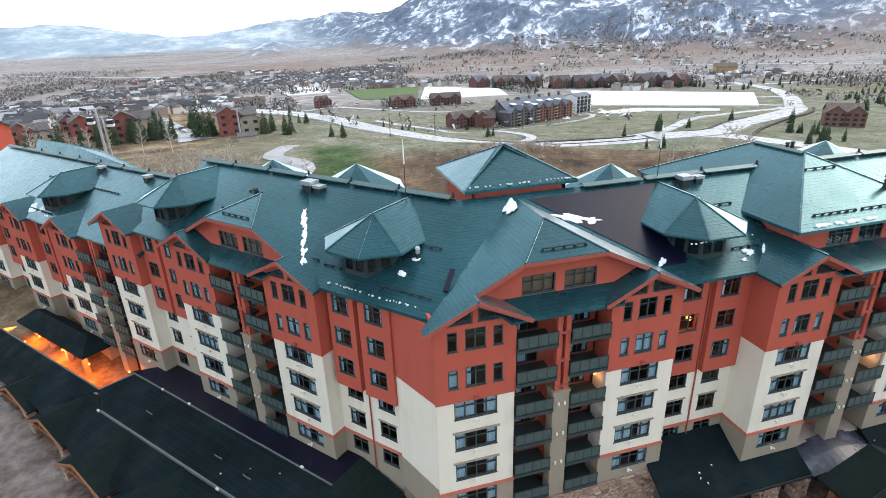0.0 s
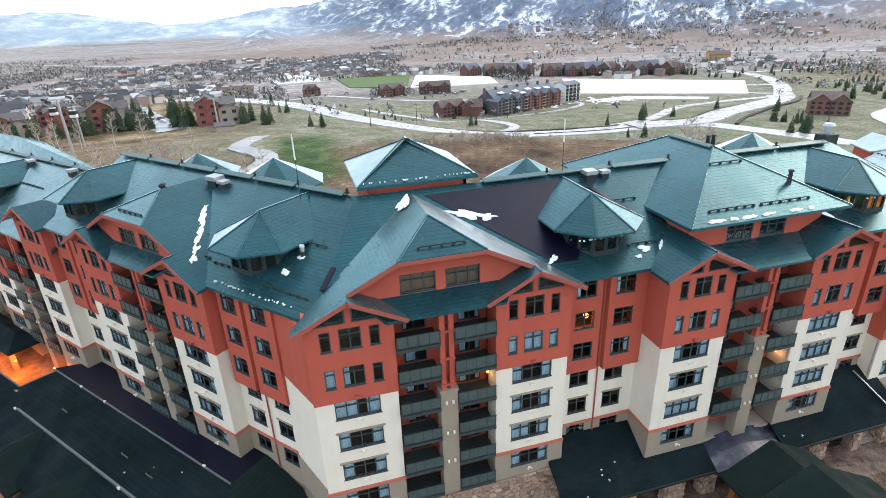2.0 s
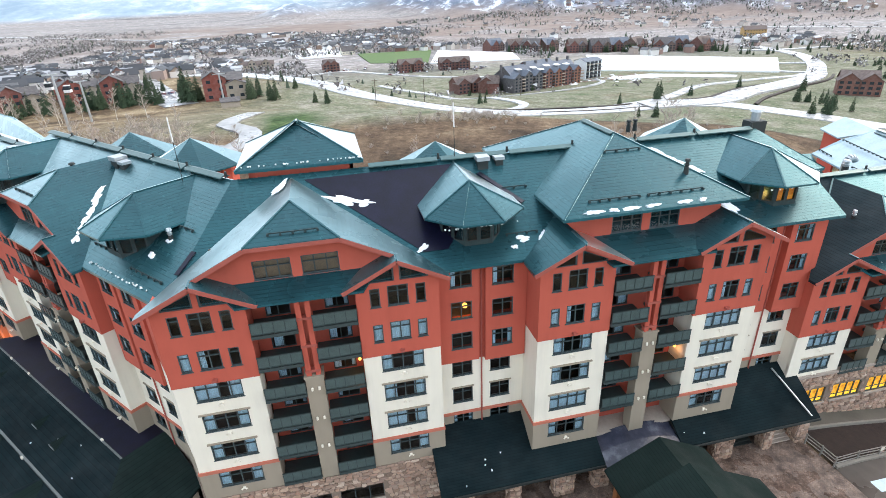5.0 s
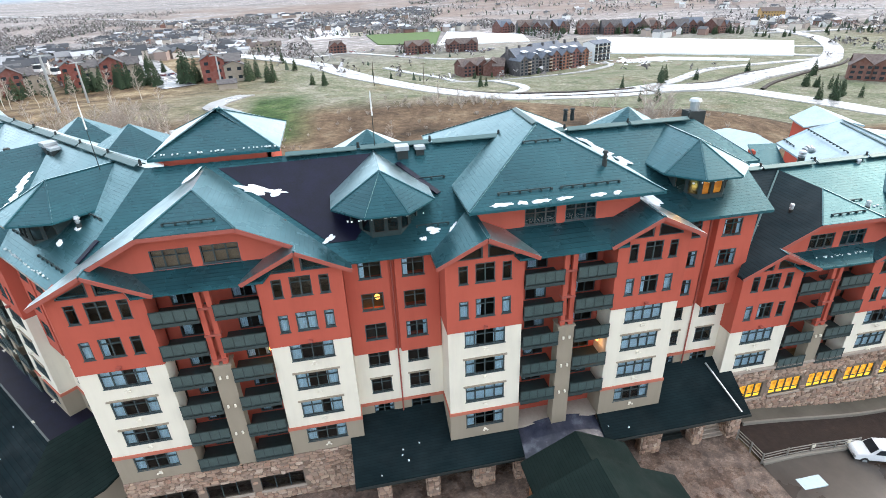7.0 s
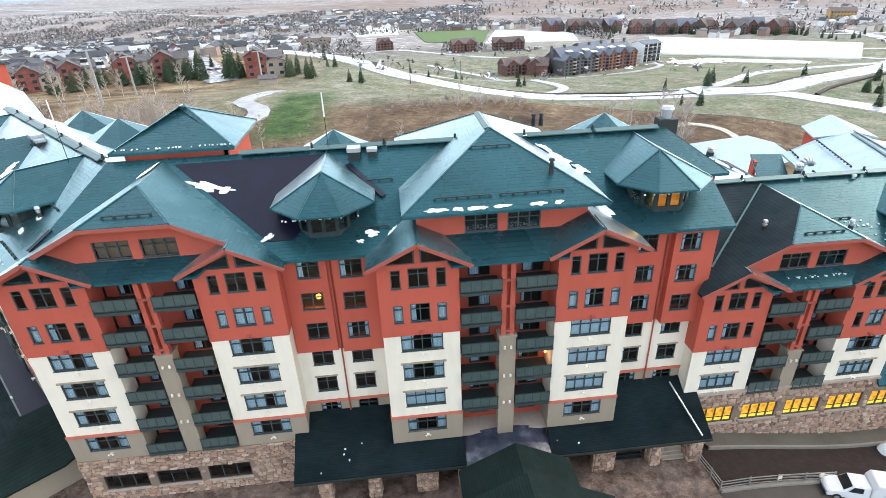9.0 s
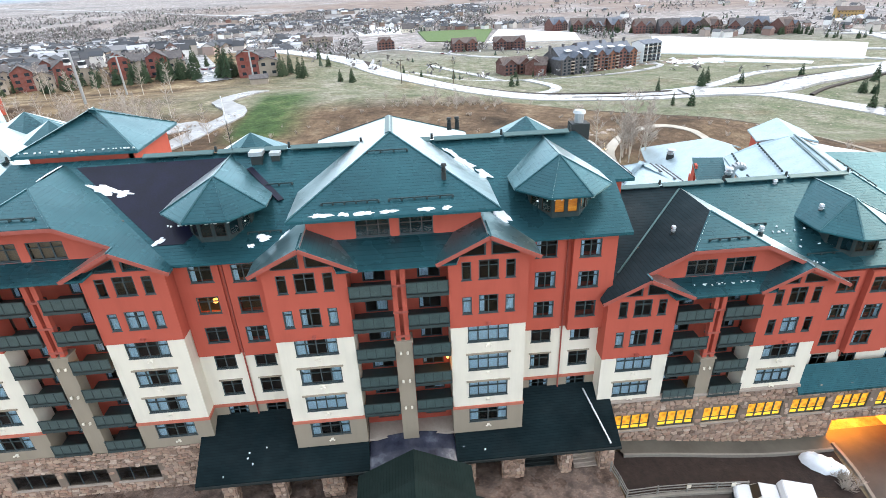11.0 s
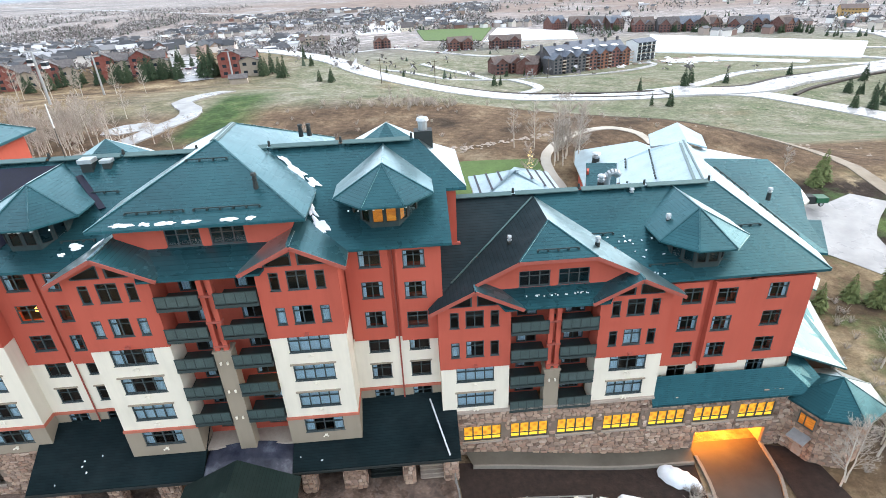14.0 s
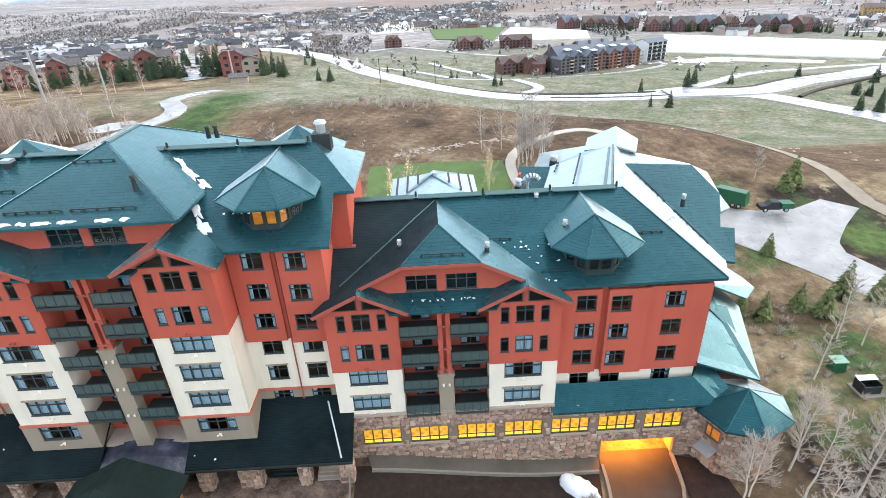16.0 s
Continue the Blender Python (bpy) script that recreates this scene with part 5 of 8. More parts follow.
carport = thing("entrance_carport", "dark green gabled entrance roof with timber trusses", "carport", Matrix.Translation((46.6, 20.0, 1.5)))
WOOD = plain("stained_timber", (0.26, 0.10, 0.035), 0.6, 0, 0.3, 4)
DARKGREEN = metal_shingle("dark_green_shingle", (0.0060, 0.0125, 0.0115), (0.0115, 0.0225, 0.0200), 0.8, 0.3, 0.14)
for hw, zr, ya, yb in ((5.0, 8.7 - 1.5, 27.3 - 20, 22.6 - 20), (7.6, 9.75 - 1.5, 23.3 - 20, 6.0 - 20)):
    for s in (-1, 1):
        bm = bmesh.new()
        slab(bm, [(0, ya, zr), (0, yb, zr), (s * hw, yb, zr - 0.53 * hw), (s * hw, ya, zr - 0.53 * hw)], 0.22)
        part("roof_slope", bm, DARKGREEN, carport)
    for s in (-1, 1):
        bm = bmesh.new()
        beam(bm, (0, ya - 0.05, zr - 0.35), (s * hw * 0.97, ya - 0.05, zr - 0.35 - 0.53 * hw * 0.97), 0.25, 0.35)
        part("rafter", bm, WOOD, carport)
    for y in (ya - 1.0, (ya + yb) / 2, yb + 1.0):
        bm = bmesh.new()
        beam(bm, (-hw * 0.85, y, zr - 0.53 * hw - 0.1), (hw * 0.85, y, zr - 0.53 * hw - 0.1), 0.3, 0.4)
        part("tie_beam", bm, WOOD, carport)
        for s in (-1, 1):
            bm = bmesh.new()
            box(bm, s * hw * 0.8 - 0.3, s * hw * 0.8 + 0.3, y - 0.3, y + 0.3, 0, zr - 0.53 * hw - 0.1)
            part("post", bm, STONE if hw > 6 else WOOD, carport)

# ---------------------------------------------------------------- low lodge in front of the west wing
lodge = thing("lodge_building", "low lodge with charcoal shingle roof and cross gables", "lodge", AT_WEST)
for name, pts, mat in (
        ("roof_slope", [(-39.5, -12.9, 7.0), (-6.3, -13.15, 7.0), (-1.5, -18.0, 5.56), (-38.2, -18.0, 5.56), (-41.9, -16.3, 5.95)], CHARCOAL),
        ("end_slope", [(-6.3, -13.15, 7.0), (-6.3, -8.9, 7.0), (0.5, -9.6, 5.0), (1.2, -12.0, 4.8), (0.9, -20.4, 4.85), (-1.5, -18.0, 5.56)], DARKGREEN),
        ("flat_roof", [(-40.5, -12.9, 6.96), (-6.3, -13.15, 6.96), (-6.3, -8.95, 6.96), (-37.0, -8.6, 6.96)], FELT),
        ("lower_slope", [(-41.9, -16.4, 5.75), (-38.2, -18.1, 5.3), (-1.5, -18.1, 5.3), (0.9, -22.6, 3.9), (-36.0, -22.6, 3.9), (-47.5, -21.2, 4.3), (-47.5, -16.4, 5.75)], CHARCOAL),
        ("roof_slope", [(-84.0, -16.25, 5.95), (-41.9, -16.3, 5.95), (-41.9, -16.5, 5.72), (-47.5, -21.2, 4.3), (-84.0, -20.6, 4.5)], CHARCOAL)):
    bm = bmesh.new()
    slab(bm, pts, 0.25)
    part(name, bm, mat, lodge)
PALEFLASH = plain("pale_flashing", (0.13, 0.145, 0.14), 0.5)
for name, a, b, w, h in (("ridge_flashing", (-40.0, -12.9, 7.04), (-6.3, -13.15, 7.04), 0.16, 0.1), ("eave_flashing", (-38.2, -18.05, 5.46), (-1.5, -18.05, 5.46), 0.2, 0.3), ("rake_flashing", (-39.6, -12.8, 7.02), (-41.9, -16.3, 5.98), 0.14, 0.1), ("eave_flashing", (-84.0, -16.2, 5.97), (-41.9, -16.25, 5.97), 0.18, 0.12)):
    bm = bmesh.new()
    beam(bm, a, b, w, h)
    part(name, bm, PALEFLASH, lodge)
# cross gables with stone columns and timber fronts
for gx, front in ((-64.0, -21.4), (-53.5, -21.4), (-43.0, -22.0), (-32.0, -23.4), (-22.0, -23.6), (-12.0, -23.6)):
    for s in (-1, 1):
        bm = bmesh.new()
        slab(bm, [(gx, front - 0.6, 5.5), (gx, -17.9, 5.5), (gx + s * 4.6, front + 1.6, 3.45), (gx + s * 4.6, front - 0.6, 3.45)], 0.2)
        # The two shingle tones stand in for a gable's light and shaded slope.
        part("gable_slope", bm, CHARCOAL if s < 0 else DARKGREEN, lodge)
        bm = bmesh.new()
        beam(bm, (gx, front - 0.62, 5.36), (gx + s * 4.6, front - 0.62, 3.3), 0.14, 0.3)
        part("bargeboard", bm, WOOD, lodge)
        bm = bmesh.new()
        beam(bm, (gx + s * 1.6, front - 0.3, 3.3), (gx + s * 0.2, front - 0.3, 5.2), 0.16, 0.2)
        part("truss_strut", bm, WOOD, lodge)
        cx = gx + s * 3.5
        bm = bmesh.new()
        box(bm, cx - 0.5, cx + 0.5, front - 0.5, front + 0.5, 0.6, 3.3)
        column = part("stone_column", bm, MORTAR, lodge, "fieldstone column")
        for face, m in enumerate((Matrix.Translation((cx - 0.5, front - 0.5, 0.6)), Matrix.Translation((cx - 0.5, front + 0.5, 0.6)) @ SIDE_L, Matrix.Translation((cx + 0.5, front - 0.5, 0.6)) @ SIDE_R)):
            r = random.Random(int(cx * 10) + face)
            bm = bmesh.new()
            z = 0.0
            while z < 2.5:
                h = r.uniform(0.25, 0.45)
                u = 0.0
                while u < 0.9:
                    w = min(r.uniform(0.3, 0.6), 1.0 - u)
                    stone_into(bm, r.choice(OUTLINES), u + w / 2, z + h / 2, w, h * 1.1, r.uniform(0.04, 0.1), m)
                    u += w
                z += h
            tagged(part("stonework", bm, STONE, column), kind="stuff")
        part("column_cap", box(bmesh.new(), cx - 0.62, cx + 0.62, front - 0.62, front + 0.62, 3.3, 3.44), CAP, column)
    bm = bmesh.new()
    beam(bm, (gx - 3.9, front - 0.3, 3.42), (gx + 3.9, front - 0.3, 3.42), 0.25, 0.28)
    part("tie_beam", bm, WOOD, lodge)
wall_slab(lodge, "lodge_wall", MORTAR, [(-84, -19.6), (-48.0, -20.0), (-36.0, -21.4), (0.2, -21.4)], 0.3, 4.0)
wall_slab(lodge, "lodge_wall", TAN, [(-41.6, -16.5), (-84.0, -16.5)], 0.3, 5.7)
wall_slab(lodge, "lodge_wall", TAN, [(-39.6, -11.0), (-41.6, -16.4)], 0.3, 5.8)
wall_slab(lodge, "lodge_wall", TAN, [(0.2, -21.4), (0.3, -10.2)], 0.3, 4.7)
for vx, vy in ((-31.8, -15.2), (-19.2, -15.4), (-14.6, -15.6)):
    z = 7.0 - (-vy - 13.0) * 0.297
    bm = bmesh.new()
    slab(bm, [(vx, vy + 1.5, z + 0.36), (vx - 0.8, vy - 0.5, z - 0.1), (vx, vy - 0.5, z + 0.5)], 0.1)
    slab(bm, [(vx, vy + 1.5, z + 0.36), (vx + 0.8, vy - 0.5, z - 0.1), (vx, vy - 0.5, z + 0.5)], 0.1)
    vent = part("roof_vent", bm, DARKGREEN, lodge, "small gabled roof vent")
    part("grille", box(bmesh.new(), vx - 0.55, vx + 0.55, vy - 0.56, vy - 0.5, z - 0.12, z + 0.1), PALEFLASH, vent)
for a, b, z in ((-33.4, -13.0, 7.0), (-28.2, -13.0, 7.0), (-10.2, -13.1, 7.0), (-38.4, -18.2, 5.5), (-16.4, -18.2, 5.5)):
    bm = bmesh.new()
    box(bm, a - 0.16, a + 0.16, b - 0.1, b + 0.1, z, z + 0.22)
    tube(bm, (a, b, z - 0.1), (a, b, z + 0.05), 0.05, 0.05, 6)
    part("roof_floodlight", bm, WHITE, lodge, "small white roof floodlight")

# courtyard shelter and its warm lamps
shelter = thing("courtyard_shelter", "long charcoal hipped shelter roof over a lit courtyard", "shelter", AT_WEST)
hip_roof(shelter, -70.4, -50.5, -14.2, -9.8, 6.3, 7.9, CHARCOAL, "x")
for x in (-69.6, -65, -60.5, -56, -51.3):
    bm = bmesh.new()
    box(bm, x - 0.3, x + 0.3, -14.0, -13.4, 2.6, 6.3)
    part("shelter_post", bm, STONE, shelter)
PATIO = plain("patio_paving", (0.30, 0.21, 0.15), 0.6, 0, 0.3, 1.2)
bm = bmesh.new()
box(bm, -86, -40.6, -16.2, -9.0, 1.0, 2.6)
patio = part("courtyard_patio", bm, PATIO)
patio.matrix_basis = AT_WEST
tagged(patio, "wet courtyard paving lit by warm lamps", "patio", kind="structure")
for x, y in ((-78.0, -15.0), (-70.5, -15.0), (-63.5, -15.0), (-56.5, -15.0), (-49.5, -14.8), (-43.0, -13.0)):
    lp = new("courtyard_light", bpy.data.lights.new("courtyard_light", "AREA"))
    lp.data.energy, lp.data.color, lp.data.size = 950, (1.0, 0.19, 0.010), 2.4
    lp.matrix_world = AT_WEST @ Matrix.Translation((x, y, 5.9))
    bm = bmesh.new()
    bmesh.ops.create_uvsphere(bm, u_segments=8, v_segments=6, radius=0.13, matrix=Matrix.Translation((x, y + 0.9, 5.6)))
    part("shelter_lamp", bm, LAMPGLASS, shelter)
for x, y in ((-69.0, -15.4), (-65.0, -15.6)):
    um = thing("patio_umbrella", "cream patio umbrella standing open on the courtyard", "umbrella", AT_WEST @ Matrix.Translation((x, y, 2.6)), "patio umbrellas")
    bm = bmesh.new()
    tube(bm, (0, 0, 0), (0, 0, 2.5), 0.04)
    part("pole", bm, DARKMETAL, um)
    bm = bmesh.new()
    tube(bm, (0, 0, 2.05), (0, 0, 2.6), 1.35, 0.05, 8, False)
    part("canopy", bm, WHITE, um)


# ---------------------------------------------------------------- ground
def smooth(a, b, v):
    t = min(1.0, max(0.0, (v - a) / (b - a)))
    return t * t * (3 - 2 * t)


def hills(x, y):
    """Far slopes: a long low range ahead, a high mountain side to the right."""
    r, az = math.hypot(x, y), math.degrees(math.atan2(x, y))
    if r < 1400 or y < 0:
        return 0.0
    right = smooth(-4, 16, az)
    foot = 3300 - 1550 * right
    steep = smooth(17, 25, az)
    rise = smooth(foot, foot + 1300 + 1100 * right, r)
    rise += (min(1.0, max(0.0, (r - foot) / 1700)) - rise) * 0.85 * steep
    top = 190 + 30 * math.sin(az * 0.35 + 1.0) + 330 * smooth(-3, 30, az)
    v = Vector((x * 0.0011, y * 0.0011, 0.3))
    rough = 0.72 + 0.5 * noise.fractal(v, 0.9, 2.2, 5)
    knob = 60 * math.exp(-((r - 2750) / 360) ** 2 - ((az + 1.0) / 2.8) ** 2)
    return rise * top * max(0.25, rough) + knob


def ground_z(x, y):
    """The lie of the land: forecourt, bank behind the hotel, fall to the valley, hills round it."""
    front = 1.5 - 2.3 * smooth(64, 86, x)
    bank = 9.5 - 6.0 * smooth(95, 135, x) * (1 - smooth(85, 130, y))
    bank -= 13 * smooth(125, 190, x) * smooth(85, 130, y)
    z = front + (bank - front) * smooth(54, 112, y)
    z += 1.6 * math.exp(-((y - 160) / 24) ** 2 - ((x - 35) / 45) ** 2)
    start = 182 - 62 * smooth(10, 150, x)
    low = -5 - 14 * smooth(0, 130, x) - 5 * smooth(200, 360, x)
    z += (low - z) * smooth(start - 8, start + 88 + 30 * (1 - smooth(-40, 60, x)), y)
    left = 1 - smooth(-60, 80, x)
    z += (-41 - z) * smooth(315 + 100 * left, 470 + 150 * left, y)
    z += -5 * smooth(600, 1500, y)
    return z + hills(x, y)


GROUND = Mat("spring_ground", 0.95, 0, 0.15)
_y, _x, _z = GROUND.axis("Y"), GROUND.axis("X"), GROUND.axis("Z")


def zone(x0, x1, x2, x3, y0, y1, y2, y3):
    """Soft-edged plan rectangle, rising from the first to the second number and falling from the third to the last."""
    g = GROUND
    return g.math("MULTIPLY", g.math("MULTIPLY", g.grey(_x, x0, x1), g.grey(_x, x3, x2)), g.math("MULTIPLY", g.grey(_y, y0, y1), g.grey(_y, y3, y2)))


def torn(mask, scale, a, b):
    return GROUND.math("MULTIPLY", mask, GROUND.grey(GROUND.noise(scale, 7, 0.65), a, b))


_near = GROUND.ramp(GROUND.noise(0.06, 9, 0.68), [(0.34, (0.055, 0.038, 0.024)), (0.46, (0.140, 0.098, 0.060)), (0.56, (0.225, 0.170, 0.104)), (0.68, (0.36, 0.295, 0.200))])
_brown = GROUND.ramp(GROUND.noise(0.07, 9, 0.7), [(0.33, (0.042, 0.031, 0.021)), (0.46, (0.104, 0.070, 0.046)), (0.58, (0.158, 0.110, 0.070)), (0.70, (0.245, 0.195, 0.135))])
_grass = GROUND.ramp(GROUND.noise(0.10, 8, 0.68), [(0.32, (0.100, 0.118, 0.070)), (0.48, (0.175, 0.180, 0.122)), (0.62, (0.255, 0.240, 0.190)), (0.74, (0.36, 0.335, 0.29))])
_green = GROUND.ramp(GROUND.noise(0.16, 8, 0.65), [(0.32, (0.030, 0.058, 0.020)), (0.52, (0.060, 0.100, 0.035)), (0.70, (0.115, 0.145, 0.062))])
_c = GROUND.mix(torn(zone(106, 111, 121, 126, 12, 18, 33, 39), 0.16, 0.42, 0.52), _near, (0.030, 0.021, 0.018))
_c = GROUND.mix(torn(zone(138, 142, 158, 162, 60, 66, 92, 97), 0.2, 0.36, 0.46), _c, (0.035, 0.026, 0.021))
_c = GROUND.mix(torn(zone(144.5, 147, 153, 156, 68, 71, 77, 80), 0.3, 0.30, 0.42), _c, (0.085, 0.125, 0.040))
_c = GROUND.mix(torn(zone(100, 106, 150, 160, 14, 20, 96, 104), 0.09, 0.50, 0.62), _c, _green)
_c = GROUND.mix(torn(zone(-75, -55, 180, 230, 96, 102, 156, 168), 0.03, 0.20, 0.42), _c, _brown)
_c = GROUND.mix(torn(zone(-60, 12, 620, 760, 148, 164, 640, 800), 0.022, 0.22, 0.44), _c, _grass)
_c = GROUND.mix(torn(zone(1, 6, 15, 24, 122, 132, 174, 194), 0.06, 0.22, 0.42), _c, _green)
_c = GROUND.mix(torn(zone(130, 170, 300, 420, 160, 185, 520, 640), 0.05, 0.52, 0.68), _c, _green)
_c = GROUND.mix(torn(zone(140, 165, 280, 330, 110, 135, 255, 275), 0.9, 0.68, 0.70), _c, (0.36, 0.35, 0.33))
_c = GROUND.mix(0.85, _c, GROUND.ramp(GROUND.noise(0.55, 9, 0.75), [(0.33, (0.50, 0.48, 0.46)), (0.5, (1.0, 1.0, 1.0)), (0.66, (1.6, 1.6, 1.6))]), "MULTIPLY")
_fields = GROUND.ramp(GROUND.noise(1.0, 10, 0.72, GROUND.scaled(0.0035, 0.008, 0.01), 0.6), [(0.30, (0.125, 0.122, 0.120)), (0.42, (0.235, 0.225, 0.218)), (0.55, (0.335, 0.303, 0.282)), (0.63, (0.285, 0.280, 0.270)), (0.72, (0.52, 0.52, 0.53))])
_spk = GROUND.ramp(GROUND.noise(0.075, 7, 0.85), [(0.37, (0.42, 0.42, 0.45)), (0.54, (1.05, 1.05, 1.08)), (0.66, (2.2, 2.3, 2.5))])
_fields = GROUND.mix(0.8, _fields, _spk, "MULTIPLY")
_fields = GROUND.mix(torn(zone(-900, -300, 2600, 3200, 950, 1200, 1900, 2300), 0.004, 0.35, 0.5), _fields, GROUND.ramp(GROUND.noise(0.02, 8, 0.7), [(0.3, (0.17, 0.13, 0.115)), (0.7, (0.30, 0.245, 0.215))]))
_c = GROUND.mix(GROUND.grey(_y, 560, 760), _c, _fields)
# patches of old snow and of forest on the far slopes, distance haze put in as blue
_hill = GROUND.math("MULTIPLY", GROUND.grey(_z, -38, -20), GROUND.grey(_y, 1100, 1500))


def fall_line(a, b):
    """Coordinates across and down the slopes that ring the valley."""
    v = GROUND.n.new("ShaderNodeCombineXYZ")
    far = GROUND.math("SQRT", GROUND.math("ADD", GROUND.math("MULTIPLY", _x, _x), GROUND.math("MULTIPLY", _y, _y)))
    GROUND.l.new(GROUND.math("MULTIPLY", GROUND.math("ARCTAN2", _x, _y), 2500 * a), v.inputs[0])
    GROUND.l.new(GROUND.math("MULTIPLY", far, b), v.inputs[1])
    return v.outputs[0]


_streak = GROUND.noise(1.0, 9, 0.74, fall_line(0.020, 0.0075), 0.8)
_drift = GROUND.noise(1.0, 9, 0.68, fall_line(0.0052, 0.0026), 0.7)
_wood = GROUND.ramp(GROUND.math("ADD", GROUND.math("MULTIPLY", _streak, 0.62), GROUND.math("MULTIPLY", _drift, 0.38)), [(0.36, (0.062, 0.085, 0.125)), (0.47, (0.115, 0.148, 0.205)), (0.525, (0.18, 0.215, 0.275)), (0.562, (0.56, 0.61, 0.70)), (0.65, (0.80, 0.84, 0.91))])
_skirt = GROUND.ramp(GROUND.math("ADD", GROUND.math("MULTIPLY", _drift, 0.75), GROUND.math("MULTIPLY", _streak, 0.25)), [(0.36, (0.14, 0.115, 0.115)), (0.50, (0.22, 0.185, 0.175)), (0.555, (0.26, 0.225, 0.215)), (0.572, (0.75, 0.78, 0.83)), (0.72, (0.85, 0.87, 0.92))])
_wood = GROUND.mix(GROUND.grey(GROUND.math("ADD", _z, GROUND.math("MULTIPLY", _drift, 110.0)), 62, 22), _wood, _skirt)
# Far left range: aerial haze mixed into the colour as pale blue.
_haze_tint = GROUND.ramp(GROUND.noise(1.0, 8, 0.7, GROUND.scaled(0.004, 0.0015, 0.010)), [(0.35, (0.22, 0.30, 0.37)), (0.5, (0.31, 0.385, 0.45)), (0.62, (0.54, 0.60, 0.65))])
_wood = GROUND.mix(GROUND.math("MULTIPLY", GROUND.grey(_x, 500, -100), GROUND.grey(_y, 2300, 3000)), _wood, _haze_tint)
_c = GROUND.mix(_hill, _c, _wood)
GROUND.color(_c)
GROUND.bump(GROUND.noise(0.5, 9, 0.72), 1.0, 0.5)

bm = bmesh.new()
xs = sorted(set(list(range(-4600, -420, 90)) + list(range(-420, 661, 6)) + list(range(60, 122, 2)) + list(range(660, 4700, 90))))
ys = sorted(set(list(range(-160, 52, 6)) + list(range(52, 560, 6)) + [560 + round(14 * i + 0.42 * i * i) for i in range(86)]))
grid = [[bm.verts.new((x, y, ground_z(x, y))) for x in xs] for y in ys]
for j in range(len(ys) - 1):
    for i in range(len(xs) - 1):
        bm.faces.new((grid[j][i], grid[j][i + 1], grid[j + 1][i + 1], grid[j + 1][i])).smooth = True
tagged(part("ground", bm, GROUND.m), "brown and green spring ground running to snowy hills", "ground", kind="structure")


def asphalt(name, dark, light, rough):
    m = Mat(name, rough, 0, 0.35)
    m.color(m.ramp(m.noise(0.25, 7, 0.65), [(0.3, dark), (0.7, light)]))
    m.rough(m.ramp(m.noise(0.12, 6), [(0.35, (rough * 0.6,) * 3), (0.65, (min(1, rough * 1.6),) * 3)]))
    m.bump(m.noise(30, 4), 0.2, 0.01)
    return m.m


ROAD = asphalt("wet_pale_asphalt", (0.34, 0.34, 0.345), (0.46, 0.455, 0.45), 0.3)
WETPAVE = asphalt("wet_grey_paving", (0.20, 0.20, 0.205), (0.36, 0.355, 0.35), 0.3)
DRIVE = asphalt("wet_dark_asphalt", (0.030, 0.025, 0.022), (0.065, 0.054, 0.046), 0.4)
PATH = asphalt("pale_path", (0.21, 0.175, 0.13), (0.30, 0.255, 0.20), 0.9)
ICE = Mat("melting_snow_field", 0.5)
ICE.color(ICE.ramp(ICE.noise(0.03, 8, 0.6), [(0.3, (0.72, 0.74, 0.76)), (0.7, (0.88, 0.89, 0.90))]))
ICE = ICE.m
TURF = plain("green_turf", (0.085, 0.140, 0.040), 0.9, 0, 0.22, 0.3)


def smooth_line(pts, step):
    """Points along a rounded line through pts."""
    out = []
    for i in range(len(pts) - 1):
        p0, p1, p2, p3 = (Vector(pts[max(0, min(len(pts) - 1, k))]) for k in (i - 1, i, i + 1, i + 2))
        n = max(2, int((p2 - p1).length / step))
        for k in range(n):
            t = k / n
            out.append(0.5 * (2 * p1 + (p2 - p0) * t + (2 * p0 - 5 * p1 + 4 * p2 - p3) * t * t + (3 * p1 - p0 - 3 * p2 + p3) * t ** 3))
    out.append(Vector(pts[-1]))
    return out


def strip(name, pts, width, mat, label, category, lift=0.4):
    line = smooth_line(pts, 5.0)
    bm = bmesh.new()
    prev = None
    for i, p in enumerate(line):
        d = (line[min(i + 1, len(line) - 1)] - line[max(i - 1, 0)]).normalized()
        s = Vector((-d.y, d.x))
        row = []
        zz = max(ground_z(*(p + s * width * k)) for k in (-0.5, 0, 0.5))
        for k in (-0.5, -0.17, 0.17, 0.5):
            q = p + s * width * k
            row.append(bm.verts.new((q.x, q.y, (zz if width > 6 else ground_z(q.x, q.y)) + lift)))
        skirt = [bm.verts.new((*(p + s * width * k).xy, zz - 2.5)) for k in (-0.52, 0.52)]
        row = [skirt[0]] + row + [skirt[1]]
        if prev:
            for a in range(5):
                bm.faces.new((prev[a + 1], prev[a], row[a], row[a + 1]))
        prev = row
    return tagged(part(name, bm, mat), label, category, kind="structure")


def sheet(name, pts, mat, label, category, z=None, lift=0.3, kind="structure"):
    bm = bmesh.new()
    zz = max(ground_z(*p) for p in pts) + lift if z is None else z
    vs = [bm.verts.new((*p, zz)) for p in pts]
    low = [bm.verts.new((*p, zz - 3.0)) for p in pts]
    f = bm.faces.new(vs)
    if f.normal.z < 0 or sum((pts[i][0] - pts[i - 1][0]) * (pts[i][1] + pts[i - 1][1]) for i in range(len(pts))) > 0:
        f.normal_flip()
    for i in range(len(pts)):
        bm.faces.new((vs[i - 1], vs[i], low[i], low[i - 1]))
    bmesh.ops.recalc_face_normals(bm, faces=bm.faces)
    return tagged(part(name, bm, mat), label, category, kind=kind)


